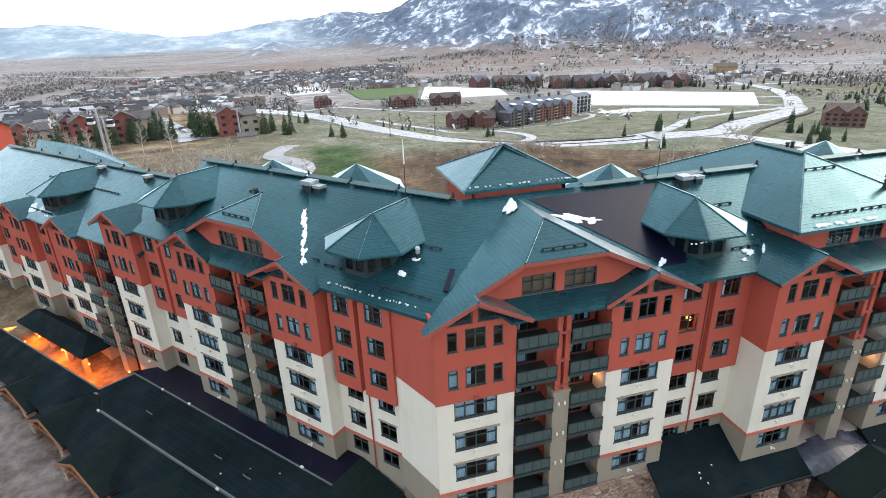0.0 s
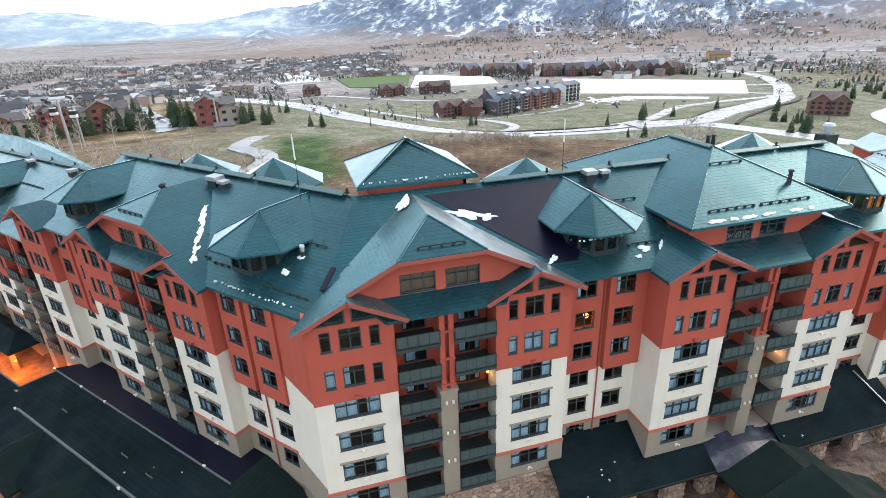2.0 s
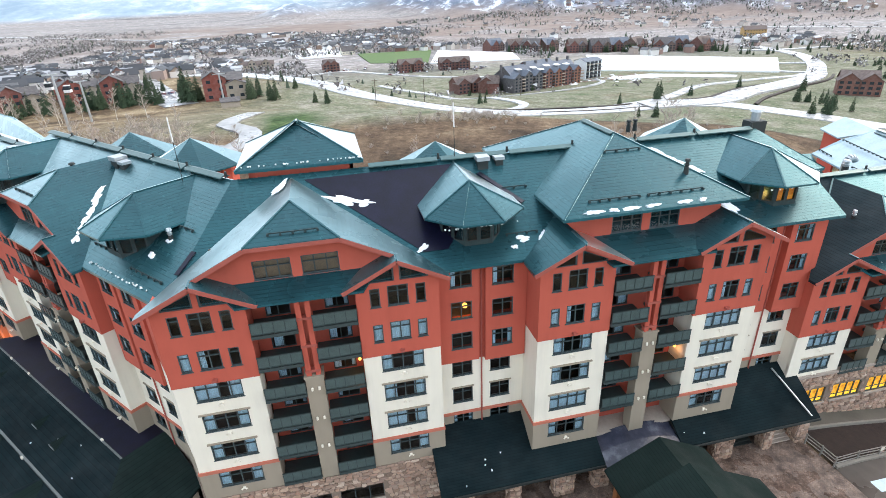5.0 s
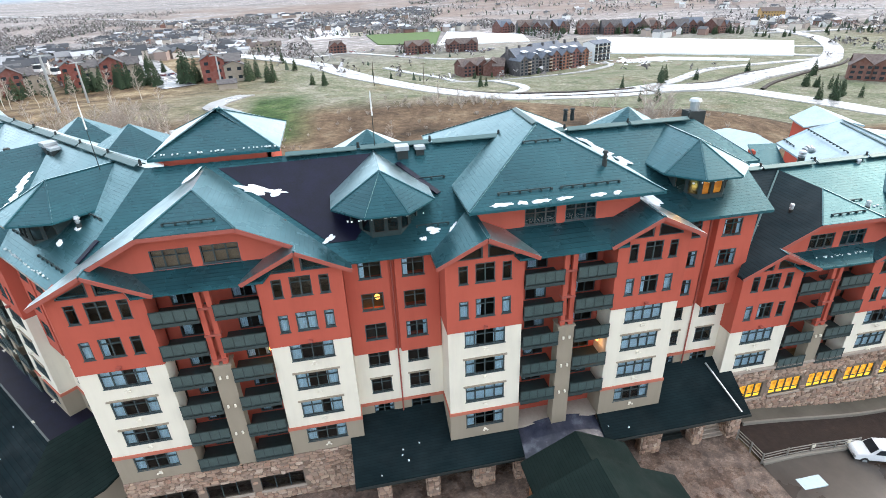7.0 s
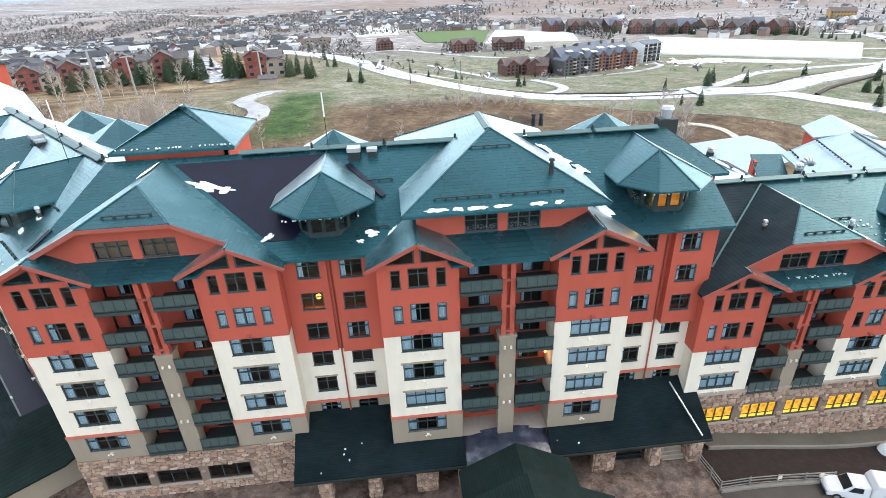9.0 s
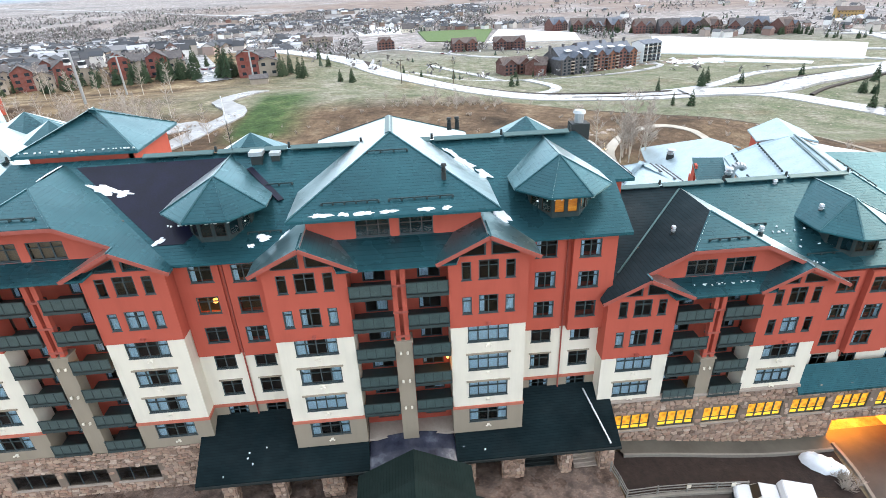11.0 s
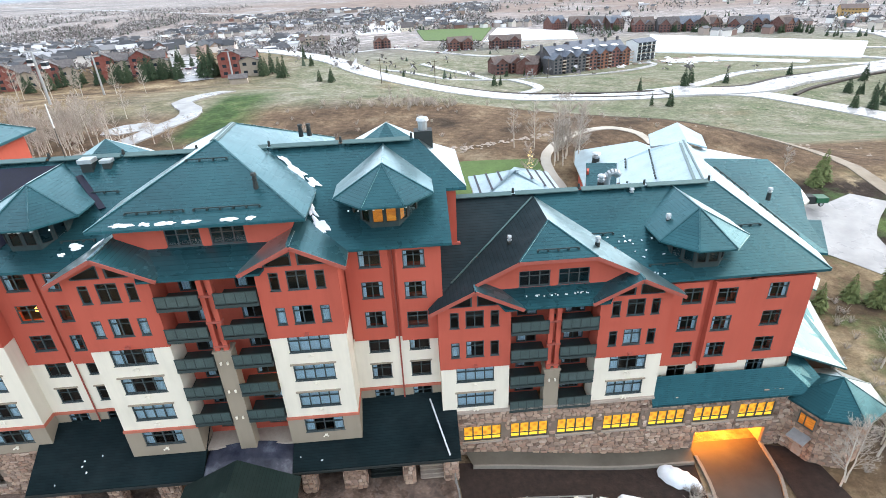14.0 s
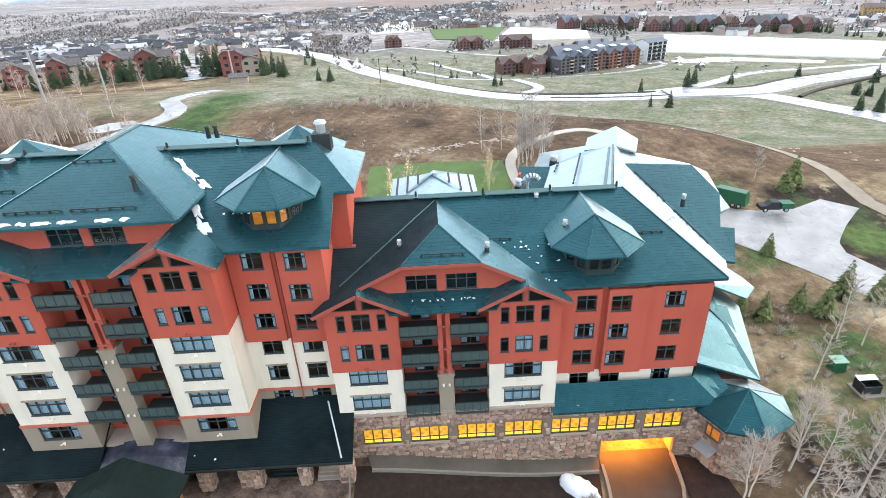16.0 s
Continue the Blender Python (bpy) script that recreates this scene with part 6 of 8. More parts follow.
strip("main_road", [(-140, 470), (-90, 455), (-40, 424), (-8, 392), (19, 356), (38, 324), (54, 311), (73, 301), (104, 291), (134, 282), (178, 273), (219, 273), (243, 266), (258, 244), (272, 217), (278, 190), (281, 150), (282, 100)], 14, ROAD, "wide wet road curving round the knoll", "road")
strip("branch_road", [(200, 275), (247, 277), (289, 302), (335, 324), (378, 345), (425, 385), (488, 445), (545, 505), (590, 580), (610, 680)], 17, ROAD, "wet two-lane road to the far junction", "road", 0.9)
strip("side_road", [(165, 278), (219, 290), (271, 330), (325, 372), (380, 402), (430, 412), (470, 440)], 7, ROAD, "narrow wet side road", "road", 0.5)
strip("village_road", [(80, 560), (100, 520), (126, 475), (140, 420), (132, 345), (139, 306), (120, 290)], 6, ROAD, "narrow village road", "road", 0.6)
strip("village_road", [(-30, 690), (8, 675), (49, 690), (102, 637), (151, 590), (230, 560), (300, 560)], 7, ROAD, "narrow village road", "road", 0.6)
strip("valley_road", [(-1700, 2800), (-880, 2050), (-446, 1632), (-250, 1500)], 16, ROAD, "straight distant valley road", "road", 1.0)
strip("valley_road", [(780, 1020), (890, 930), (1040, 780), (1150, 650)], 13, ROAD, "straight distant valley road", "road", 1.0)
strip("valley_road", [(560, 640), (620, 622), (700, 622), (780, 640), (900, 640)], 9, ROAD, "straight distant valley road", "road", 1.0)
strip("loop_road", [(488, 445), (470, 480), (500, 520), (545, 505)], 7, ROAD, "curving slip road", "road", 1.0)
strip("lodge_drive", [(281, 165), (310, 175), (345, 225), (372, 262), (420, 280)], 8, ROAD, "curving lodge drive", "road", 0.6)
VERGE = plain("dark_wet_verge", (0.045, 0.036, 0.030), 0.9, 0, 0.4, 0.4)
strip("road_verge", [(-30, 428), (2, 396), (29, 360), (46, 331), (60, 319), (78, 309.5), (107, 299.5), (136, 290.5), (178, 282.5), (196, 282.5)], 2.4, VERGE, "dark wet verge along the road", "verge", 0.75)
strip("road_verge", [(230, 283.5), (250, 287), (286, 310.5), (332, 333.5), (374, 354), (419, 392)], 2.4, VERGE, "dark wet verge along the road", "verge", 1.0)
strip("road_verge", [(262, 262), (280, 277), (300, 290), (340, 313), (384, 333), (434, 376)], 2.0, VERGE, "dark wet verge along the road", "verge", 1.0)
strip("road_median", [(140, 280.6), (178, 273.5), (219, 273.6), (236, 270)], 1.4, VERGE, "narrow dark median of the road", "median", 0.55)
strip("parking_lane", [(-50, 306), (-58, 322), (-70, 350), (-84, 385), (-98, 420), (-116, 470)], 17, WETPAVE, "wide wet parking lane between townhouses", "road", 0.35)
strip("village_road", [(10, 560), (60, 520), (100, 470), (132, 452), (165, 446), (210, 452), (262, 470), (290, 492), (276, 508)], 5, ROAD, "narrow village road", "road", 0.6)
sheet("snow_field", [(300, 506), (352, 512), (420, 468), (410, 458), (350, 492), (305, 492)], ICE, "strip of old snow beside the field", "snow field", -40.3)
sheet("frozen_pond", [(-17, 137.5), (-12, 136.5), (-6, 141), (-5, 146), (-9, 149), (-15, 147), (-18, 142)], WETPAVE, "small pale pond beside the path", "pond", 10.0)
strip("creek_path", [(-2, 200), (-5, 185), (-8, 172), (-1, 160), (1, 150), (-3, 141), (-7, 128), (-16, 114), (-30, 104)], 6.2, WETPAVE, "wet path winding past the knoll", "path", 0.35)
PALEPATH = asphalt("pale_concrete_path", (0.36, 0.33, 0.28), (0.48, 0.44, 0.38), 0.8)
strip("garden_path", [(91.5, 84), (92.0, 90.2), (91.3, 93.5), (91.0, 98.8), (92.2, 103.7), (96.3, 109.6), (101, 114.6), (105.3, 117.6), (110, 119.2), (113.5, 118.4), (117, 115), (117.8, 109)], 2.1, PALEPATH, "pale concrete path in a loop", "path", 0.16)
strip("dirt_track", [(100, 142), (118, 137), (136, 130), (150, 122), (158, 112), (160, 100), (158, 86), (163, 72)], 3.4, PATH, "pale dirt track along the bank", "path", 0.15)
sheet("snow_field", [(316, 556), (369, 690), (541, 552), (466, 466), (351, 537)], ICE, "large flat white snow-covered field", "snow field", -39.6)
sheet("snow_field", [(207, 866), (298, 777), (280, 696), (164, 713)], ICE, "white snow-covered field", "snow field", -40.2)
sheet("golf_lawn", [(85, 888), (200, 881), (163, 724), (91, 759)], TURF, "bright green lawn", "lawn", -40.5)
sheet("frozen_pond", [(-25, 992), (60, 1010), (60, 881), (-4, 875)], ICE, "pale frozen pond", "pond", -41.2)



# ---------------------------------------------------------------- houses of the valley
def tinted(name, stops, rough=0.8, fine=0.6):
    m = Mat(name, rough, 0, 0.35)
    m.color(m.mix(0.18, m.ramp(m.random(), stops), m.ramp(m.noise(fine, 5), [(0.3, (0.05, 0.04, 0.04)), (0.7, (0.4, 0.36, 0.34))])))
    m.bump(m.noise(4, 4), 0.2, 0.03)
    return m.m


BROWNRED = tinted("brown_red_siding", [(0.0, (0.15, 0.046, 0.034)), (0.5, (0.105, 0.036, 0.028)), (1.0, (0.18, 0.070, 0.048))])
REDSIDING = tinted("rust_red_siding", [(0.0, (0.25, 0.055, 0.036)), (1.0, (0.17, 0.042, 0.030))])
GREYROOF = tinted("grey_shingle_roof", [(0.0, (0.060, 0.056, 0.060)), (1.0, (0.10, 0.095, 0.098))])
BLUEROOF = tinted("slate_blue_roof", [(0.0, (0.066, 0.090, 0.130)), (1.0, (0.11, 0.14, 0.185))], 0.6)
BROWNROOF = tinted("brown_shingle_roof", [(0.0, (0.085, 0.062, 0.055)), (1.0, (0.13, 0.095, 0.085))])
TANWALL = tinted("tan_siding", [(0.0, (0.32, 0.27, 0.21)), (1.0, (0.42, 0.36, 0.29))])
DARKWIN = plain("dark_window", (0.025, 0.035, 0.045), 0.15)


def gable_block(parent, w, d, h, rise, roofmat, wallmat, storeys, x=0.0, y=0.0, turn=0.0, over=0.6, wins=True):
    """One gabled block of a house, with windows row by row."""
    m = Matrix.Translation((x, y, 0)) @ Matrix.Rotation(radians(turn), 4, "Z")
    bm = bmesh.new()
    pts = [(-d / 2, -3), (d / 2, -3), (d / 2, h), (0, h + rise), (-d / 2, h)]
    ends = []
    for sx in (-w / 2, w / 2):
        ends.append([bm.verts.new(m @ Vector((sx, py, pz))) for py, pz in pts])
    bm.faces.new(ends[0][::-1]), bm.faces.new(ends[1])
    for i in range(5):
        if i not in (2, 3):
            bm.faces.new((ends[0][i], ends[0][(i + 1) % 5], ends[1][(i + 1) % 5], ends[1][i]))
    bmesh.ops.recalc_face_normals(bm, faces=bm.faces)
    wall = part("wall", bm, wallmat, parent)
    k = rise / (d / 2)
    for s in (-1, 1):
        bm = bmesh.new()
        slab(bm, [m @ Vector(p) for p in ((-w / 2 - over, 0, h + rise + 0.2), (w / 2 + over, 0, h + rise + 0.2), (w / 2 + over, s * (d / 2 + over), h - k * over + 0.2), (-w / 2 - over, s * (d / 2 + over), h - k * over + 0.2))], 0.3)
        part("roof", bm, roofmat, parent)
    if wins:
        n = max(2, int(w / 4.2))
        for st in range(storeys):
            z = h * (st + 0.35) / storeys
            for i in range(n):
                u = -w / 2 + w * (i + 0.5) / n
                bm = bmesh.new()
                box(bm, u - 0.75, u + 0.75, -d / 2 - 0.08, -d / 2 + 0.1, z, z + 1.5, m)
                part("window", bm, DARKWIN, wall)
        n = max(2, int(d / 4.0))
        for st in range(storeys if turn == 90 else 0):
            z = h * (st + 0.35) / storeys
            for i in range(n):
                u = -d / 2 + d * (i + 0.5) / n
                bm = bmesh.new()
                box(bm, -w / 2 - 0.08, -w / 2 + 0.1, u - 1.05, u + 1.05, z, z + 1.6, m)
                part("window", bm, DARKWIN, wall)
    return wall


def house(name, label, at, turn, blocks, category="house", group=""):
    h = thing(name, label, category, Matrix.Translation((*at, ground_z(*at))) @ Matrix.Rotation(radians(turn), 4, "Z"), group)
    for b in blocks:
        gable_block(h, *b)
    return h


rh = random.Random(11)
TOWN = "red townhouses below the hotel"
for (x, y), turn, size in (((-30, 322), 6, 1.3), ((-87, 340), 14, 1.22), ((-107, 336), 22, 1.2), ((-131, 322), 28, 1.15), ((-148, 312), 30, 1.1), ((-166, 300), 36, 1.1), ((-184, 286), 40, 1.15), ((-150, 338), 26, 1.0), ((-176, 326), 34, 1.0), ((-204, 302), 38, 1.0), ((-122, 362), 20, 0.95)):
    w, d = 15 * size, 10 * size
    grey = x in (-148, -184, -176)
    house("townhouse", "grey sided townhouse with grey shingle roof" if grey else "dark red sided townhouse with grey shingle roof", (x, y), turn, [
        (w, d, 8.0 * size, 3.0, GREYROOF, TANWALL if grey else REDSIDING, 3), (w * 0.5, d * 0.9, 9.0 * size, 3.4, GREYROOF, REDSIDING, 3, -w * 0.22, -d * 0.3, 90), (w * 0.34, d * 0.8, 6.5 * size, 2.0, GREYROOF, TANWALL, 2, w * 0.32, -d * 0.45, 90)], "townhouse", TOWN)
DARKBROWN = tinted("dark_brown_siding", [(0.0, (0.085, 0.045, 0.035)), (1.0, (0.13, 0.085, 0.070))])
GREYWALL = tinted("dark_grey_siding", [(0.0, (0.060, 0.062, 0.070)), (1.0, (0.10, 0.10, 0.11))])
ORANGEWALL = tinted("cedar_siding", [(0.0, (0.24, 0.085, 0.040)), (1.0, (0.18, 0.062, 0.032))])
condo = [(30, 24, 13.5, 8, BLUEROOF, GREYWALL, 5, -26, 0), (34, 26, 14.5, 8.5, BLUEROOF, BROWNRED, 5, 2, 3), (26, 22, 13.0, 7.5, BLUEROOF, BROWNRED, 5, 30, 0)]
for i in range(7):
    condo.append((15, 9, 13.0 + (i % 2) * 1.2, 3.8, BLUEROOF, (GREYWALL, GREYWALL, GREYWALL, BROWNRED, ORANGEWALL, BROWNRED, ORANGEWALL)[i], 5, -38 + 12.5 * i, -9.5, 90))
block = house("condominium", "long five-storey brown-red condominium with slate roofs", (222, 494), 22, condo, "apartment building")
for x, y, z in ((-30, -7, 19.3), (-12, -7.5, 19.2), (4, -8, 19.6), (18, -7.5, 18.8), (31, -7, 18.2), (-22, -10.5, 17.2), (-5, -10.5, 17.2)):
    bm = bmesh.new()
    slab(bm, [(x - 3, y - 2.2, z - 0.6), (x + 3, y - 2.2, z - 0.6), (x + 3, y + 2, z + 0.2), (x - 3, y + 2, z + 0.2)], 0.4)
    part("dormer_roof", bm, SNOW, block, "snow-white dormer roof")
for i in range(7):
    x = -38 + 12.5 * i
    for st in range(4):
        z = 2.6 + 2.75 * st
        bm = bmesh.new()
        box(bm, x + 4.4, x + 8.1, -17.6, -11.0, z - 0.15, z + 0.05), box(bm, x + 4.4, x + 8.1, -17.6, -17.45, z + 0.05, z + 1.0)
        part("balcony", bm, GREYWALL if i % 2 else TANWALL, block)
for x in (-44, -30, -16, -2, 12, 26, 40):
    bm = bmesh.new()
    box(bm, x - 0.8, x + 0.8, -1.0, 1.0, 17.0, 23.6)
    part("chimney", bm, GREYWALL, block)
raw = house("unfinished_building", "white wrapped apartment building under construction", (286, 518), 20, [(22, 16, 17, 2.5, BLUEROOF, plain("white_house_wrap", (0.74, 0.78, 0.80), 0.7), 5)], "apartment building")
for (x, y), turn, w in (((128, 656), 5, 28), ((180, 650), -4, 36), ((152, 492), 15, 26), ((170, 484), 70, 18), ((36, 703), 10, 14), ((354, 284), -40, 20)):
    house("lodge_house", "brown timber lodge with brown shingle roof", (x, y), turn, [
        (w, 15, 9, 5, BROWNROOF, BROWNRED, 3), (10, 12, 9, 4.5, BROWNROOF, BROWNRED, 3, -w * 0.28, -6, 90), (10, 12, 9, 4.5, BROWNROOF, BROWNRED, 3, w * 0.28, -6, 90)], "lodge", "lodges of the valley")
for i in range(11):
    x, y = 285 + 25 * i + rh.uniform(-6, 6), 822 - 17 * i + rh.uniform(-10, 16) + (9 * max(0, i - 7))
    house("resort_block", "red-brown gabled resort block with slate roof", (x, y), rh.uniform(-45, 30), [
        (26, 19, 9.5, 8, (BLUEROOF, BROWNROOF, GREYROOF)[i % 3], (BROWNRED, GREYWALL, BROWNRED, DARKBROWN)[i % 4], 3), (11, 13, 9.5, 6.5, (BLUEROOF, BROWNROOF, GREYROOF)[i % 3], BROWNRED, 3, rh.uniform(-8, -2), -7, 90), (9, 12, 8.5, 5.5, (BLUEROOF, BROWNROOF)[i % 2], DARKBROWN, 3, rh.uniform(4, 9), -7, 90)], "resort building", "resort blocks behind the snow field")
house("ochre_building", "ochre lit building far across the valley", (708, 792), -20, [(34, 16, 12, 5, BROWNROOF, plain("ochre_wall", (0.42, 0.27, 0.11), 0.8), 3)], "building")
house("tan_hall", "tan hall with two low towers", (-52, 760), 6, [(38, 16, 8, 4, BROWNROOF, TANWALL, 2), (9, 9, 11, 3, BROWNROOF, TANWALL, 3, -8, -5, 90), (9, 9, 11, 3, BROWNROOF, TANWALL, 3, 9, -5, 90)], "hall")
house("church", "small white chapel with steep roof", (70, 905), 15, [(20, 11, 6, 7, GREYROOF, WHITE, 1)], "chapel")
for st in range(5):
    for x in (-8.2, -2.8, 2.8, 8.2):
        # Solid dark box: the shade inside an unfinished opening, put in as colour.
        part("open_bay", box(bmesh.new(), x - 1.7, x + 1.7, -8.25, -8.02, 1.3 + 3.3 * st, 3.7 + 3.3 * st), DARKWIN, raw)
        bm = bmesh.new()
        box(bm, x - 2.2, x + 2.2, -10.6, -8.0, 1.0 + 3.3 * st, 1.25 + 3.3 * st)
        part("balcony", bm, GREYROOF if st % 2 else TANWALL, raw)
# annexes at the far west of the hotel
house("village_lodge", "red lodge with green shingle roof", (-88, 176), -40, [(22, 15, 15, 4.5, GREEN, RED, 4)], "lodge")
house("kiosk", "small grey wooden shed", (-24, 292), 10, [(9, 5, 3, 1.6, GREYROOF, TANWALL, 1, 0, 0, 0, 0.4, False)], "shed")

# heaps of earth and snow round the building site, parked cars along the village road
rb = random.Random(31)
heaps, cars = bmesh.new(), bmesh.new()
for i in range(150):
    if i < 90:
        x, y = rb.gauss(318, 16), rb.gauss(500, 12)
    else:
        u = rb.random()
        x, y = 186 + 110 * u + rb.gauss(0, 3), 474 + 30 * u + rb.gauss(0, 3)
    g, k = ground_z(x, y), rb.uniform(0.8, 3.6)
    top = heaps.verts.new((x, y, g + k * rb.uniform(0.25, 0.5)))
    ring_ = [heaps.verts.new((x + k * rb.uniform(0.6, 1.5) * math.cos(0.8976 * j), y + k * rb.uniform(0.5, 1.1) * math.sin(0.8976 * j), g + 0.15)) for j in range(7)]
    for j in range(7):
        heaps.faces.new((ring_[j], ring_[(j + 1) % 7], top))
earth = Mat("earth_and_snow", 0.9)
earth.color(earth.ramp(earth.island(), [(0.0, (0.80, 0.82, 0.86)), (0.4, (0.62, 0.63, 0.65)), (0.55, (0.30, 0.24, 0.19)), (1.0, (0.14, 0.10, 0.08))]))
tagged(part("site_heaps", heaps, earth.m), "heaps of earth and snow round the building site", "heaps", kind="stuff")
for i in range(90):
    base = rb.choice(((175, 500), (120, 640), (200, 640), (-60, 340), (-95, 330), (60, 700), (-40, 745)))
    x, y = base[0] + rb.uniform(-24, 24), base[1] + rb.uniform(-9, 9)
    m = Matrix.Translation((x, y, ground_z(x, y) + 0.3)) @ Matrix.Rotation(rb.uniform(0, 3.1), 4, "Z")
    box(cars, -2.2, 2.2, -0.9, 0.9, 0.3, 0.95, m)
    box(cars, -1.2, 1.4, -0.8, 0.8, 0.95, 1.5, m)
paint = Mat("far_car_paint", 0.3)
paint.color(paint.ramp(paint.island(), [(0.0, (0.75, 0.76, 0.78)), (0.35, (0.6, 0.6, 0.62)), (0.5, (0.05, 0.05, 0.06)), (0.75, (0.2, 0.03, 0.03)), (1.0, (0.10, 0.13, 0.2))]))
tagged(part("far_parked_vehicles", cars, paint.m), "small cars parked across the valley", "cars", kind="stuff")

# many small houses of the town
bw, br = bmesh.new(), bmesh.new()
rt = random.Random(5)
made = 0
while made < 3300:
    z = rt.random()
    if z < 0.30:
        x, y = rt.uniform(-420, -80), rt.uniform(330, 640)
        if y < 420 and x > -150 or noise.noise(Vector((x * 0.008, y * 0.008, 2))) < -0.25:
            continue
    elif z < 0.62:
        x, y = rt.uniform(-620, -75), rt.uniform(330, 940)
        if y < 420 and x > -150:
            continue
        if noise.noise(Vector((x * 0.006, y * 0.006, 2))) < -0.12:
            continue
    elif z < 0.84:
        x, y = rt.uniform(-350, 260), rt.uniform(880, 1500)
        if noise.noise(Vector((x * 0.006, y * 0.006, 2))) < 0.0:
            continue
    else:
        x, y = rt.uniform(420, 1500), rt.uniform(640, 1900)
        if noise.noise(Vector((x * 0.004, y * 0.004, 7))) < 0.02 or 1100 < math.hypot(x, y) < 1760 and rt.random() < 0.8:
            continue
    made += 1
    w, d, h, rise = rt.uniform(9, 15), rt.uniform(7, 10), rt.uniform(4.5, 7.5), rt.uniform(2, 3.5)
    m = Matrix.Translation((x, y, ground_z(x, y))) @ Matrix.Rotation(rt.choice((0.3, 0.3 + math.pi / 2)) + rt.uniform(-0.25, 0.25), 4, "Z")
    box(bw, -w / 2, w / 2, -d / 2, d / 2, -3, h, m)
    vs = [bw.verts.new(m @ Vector(p)) for p in ((-w / 2, -d / 2, h), (-w / 2, d / 2, h), (-w / 2, 0, h + rise), (w / 2, -d / 2, h), (w / 2, d / 2, h), (w / 2, 0, h + rise))]
    bw.faces.new(vs[:3]), bw.faces.new(vs[3:])
    o = 0.6
    for s in (-1, 1):
        slab(br, [m @ Vector(p) for p in ((-w / 2 - o, 0, h + rise + 0.3), (w / 2 + o, 0, h + rise + 0.3), (w / 2 + o, s * (d / 2 + o), h + 0.1), (-w / 2 - o, s * (d / 2 + o), h + 0.1))], 0.25)
tw = Mat("town_walls", 0.85)
tw.color(tw.ramp(tw.island(), [(0.0, (0.58, 0.55, 0.50)), (0.2, (0.24, 0.17, 0.13)), (0.42, (0.80, 0.80, 0.79)), (0.62, (0.70, 0.69, 0.67)), (0.74, (0.20, 0.10, 0.08)), (1.0, (0.62, 0.58, 0.53))]))
tr = Mat("town_roofs", 0.6)
tr.color(tr.ramp(tr.island(), [(0.0, (0.022, 0.026, 0.034)), (0.35, (0.050, 0.052, 0.058)), (0.55, (0.030, 0.036, 0.048)), (0.74, (0.11, 0.11, 0.115)), (0.90, (0.60, 0.62, 0.66)), (1.0, (0.05, 0.04, 0.036))]))
town = tagged(part("distant_town", bw, tw.m), "crowd of small gabled houses across the valley", "houses", kind="stuff")
part("roofing", br, tr.m, town)


# ---------------------------------------------------------------- trees
BARK = plain("brown_bark", (0.10, 0.075, 0.055), 0.95, 0, 0.3, 8)
PALEBARK = plain("pale_aspen_bark", (0.58, 0.54, 0.47), 0.85, 0, 0.25, 9)
TWIG = plain("bare_twigs", (0.42, 0.37, 0.32), 0.9, 0, 0.25, 3)
NEEDLE = Mat("conifer_needles", 0.8, 0, 0.3)
NEEDLE.color(NEEDLE.mix(0.5, NEEDLE.ramp(NEEDLE.noise(1.5, 5), [(0.3, (0.020, 0.040, 0.024)), (0.7, (0.065, 0.105, 0.050))]), NEEDLE.ramp(NEEDLE.random(), [(0.0, (0.020, 0.045, 0.022)), (1.0, (0.055, 0.075, 0.035))])))
NEEDLE = NEEDLE.m
PINE = Mat("young_pine_needles", 0.8, 0, 0.3)
PINE.color(PINE.ramp(PINE.noise(1.2, 5), [(0.3, (0.075, 0.105, 0.036)), (0.7, (0.18, 0.21, 0.08))]))
PINE = PINE.m


def conifer(seed, needles, slim=1.0):
    """A spruce 10 m high: tapered trunk, whorls of drooping boughs with gaps."""
    r = random.Random(seed)
    t = thing("conifer", "dark green spruce with drooping boughs", "tree", Matrix.Translation((0, 0, -500)), "conifers")
    bm = bmesh.new()
    tube(bm, (0, 0, -0.5), (0, 0, 9.6), 0.17, 0.02, 6)
    part("trunk", bm, BARK, t)
    bm = bmesh.new()
    for lev in range(17):
        z = 0.9 + 8.9 * lev / 17
        reach = 2.9 * slim * (1 - lev / 17.6) ** 0.85
        n = 11 if lev < 11 else 7
        for i in range(n):
            if r.random() < 0.13:
                continue
            a = 2 * math.pi * (i + r.uniform(-0.3, 0.3)) / n + lev * 1.3
            L = reach * r.uniform(0.65, 1.12)
            drop = L * r.uniform(0.18, 0.42)
            d, s = Vector((math.cos(a), math.sin(a), 0)), Vector((-math.sin(a), math.cos(a), 0))
            c = Vector((0, 0, z + r.uniform(-0.2, 0.2)))
            for k in range(4):
                f = r.uniform(0.0, 0.55)
                turn_ = r.uniform(-0.55, 0.55)
                dk = d * math.cos(turn_) + s * math.sin(turn_)
                sk = Vector((-dk.y, dk.x, 0))
                Lk, wk = L * (1 - f) * r.uniform(0.55, 1.0), L * r.uniform(0.10, 0.19)
                p0 = c + d * L * f - Vector((0, 0, drop * f))
                p2 = p0 + dk * Lk - Vector((0, 0, drop * r.uniform(0.3, 1.1)))
                p1 = p0.lerp(p2, 0.5) + Vector((0, 0, 0.14 * L))
                v = [bm.verts.new(p) for p in (p0, p1 + sk * wk - Vector((0, 0, 0.18)), p2, p1 - sk * wk - Vector((0, 0, 0.18)), p1)]
                for q in ((0, 1, 4), (1, 2, 4), (2, 3, 4), (3, 0, 4)):
                    bm.faces.new([v[i_] for i_ in q])
    part("crown", bm, needles, t)
    return t


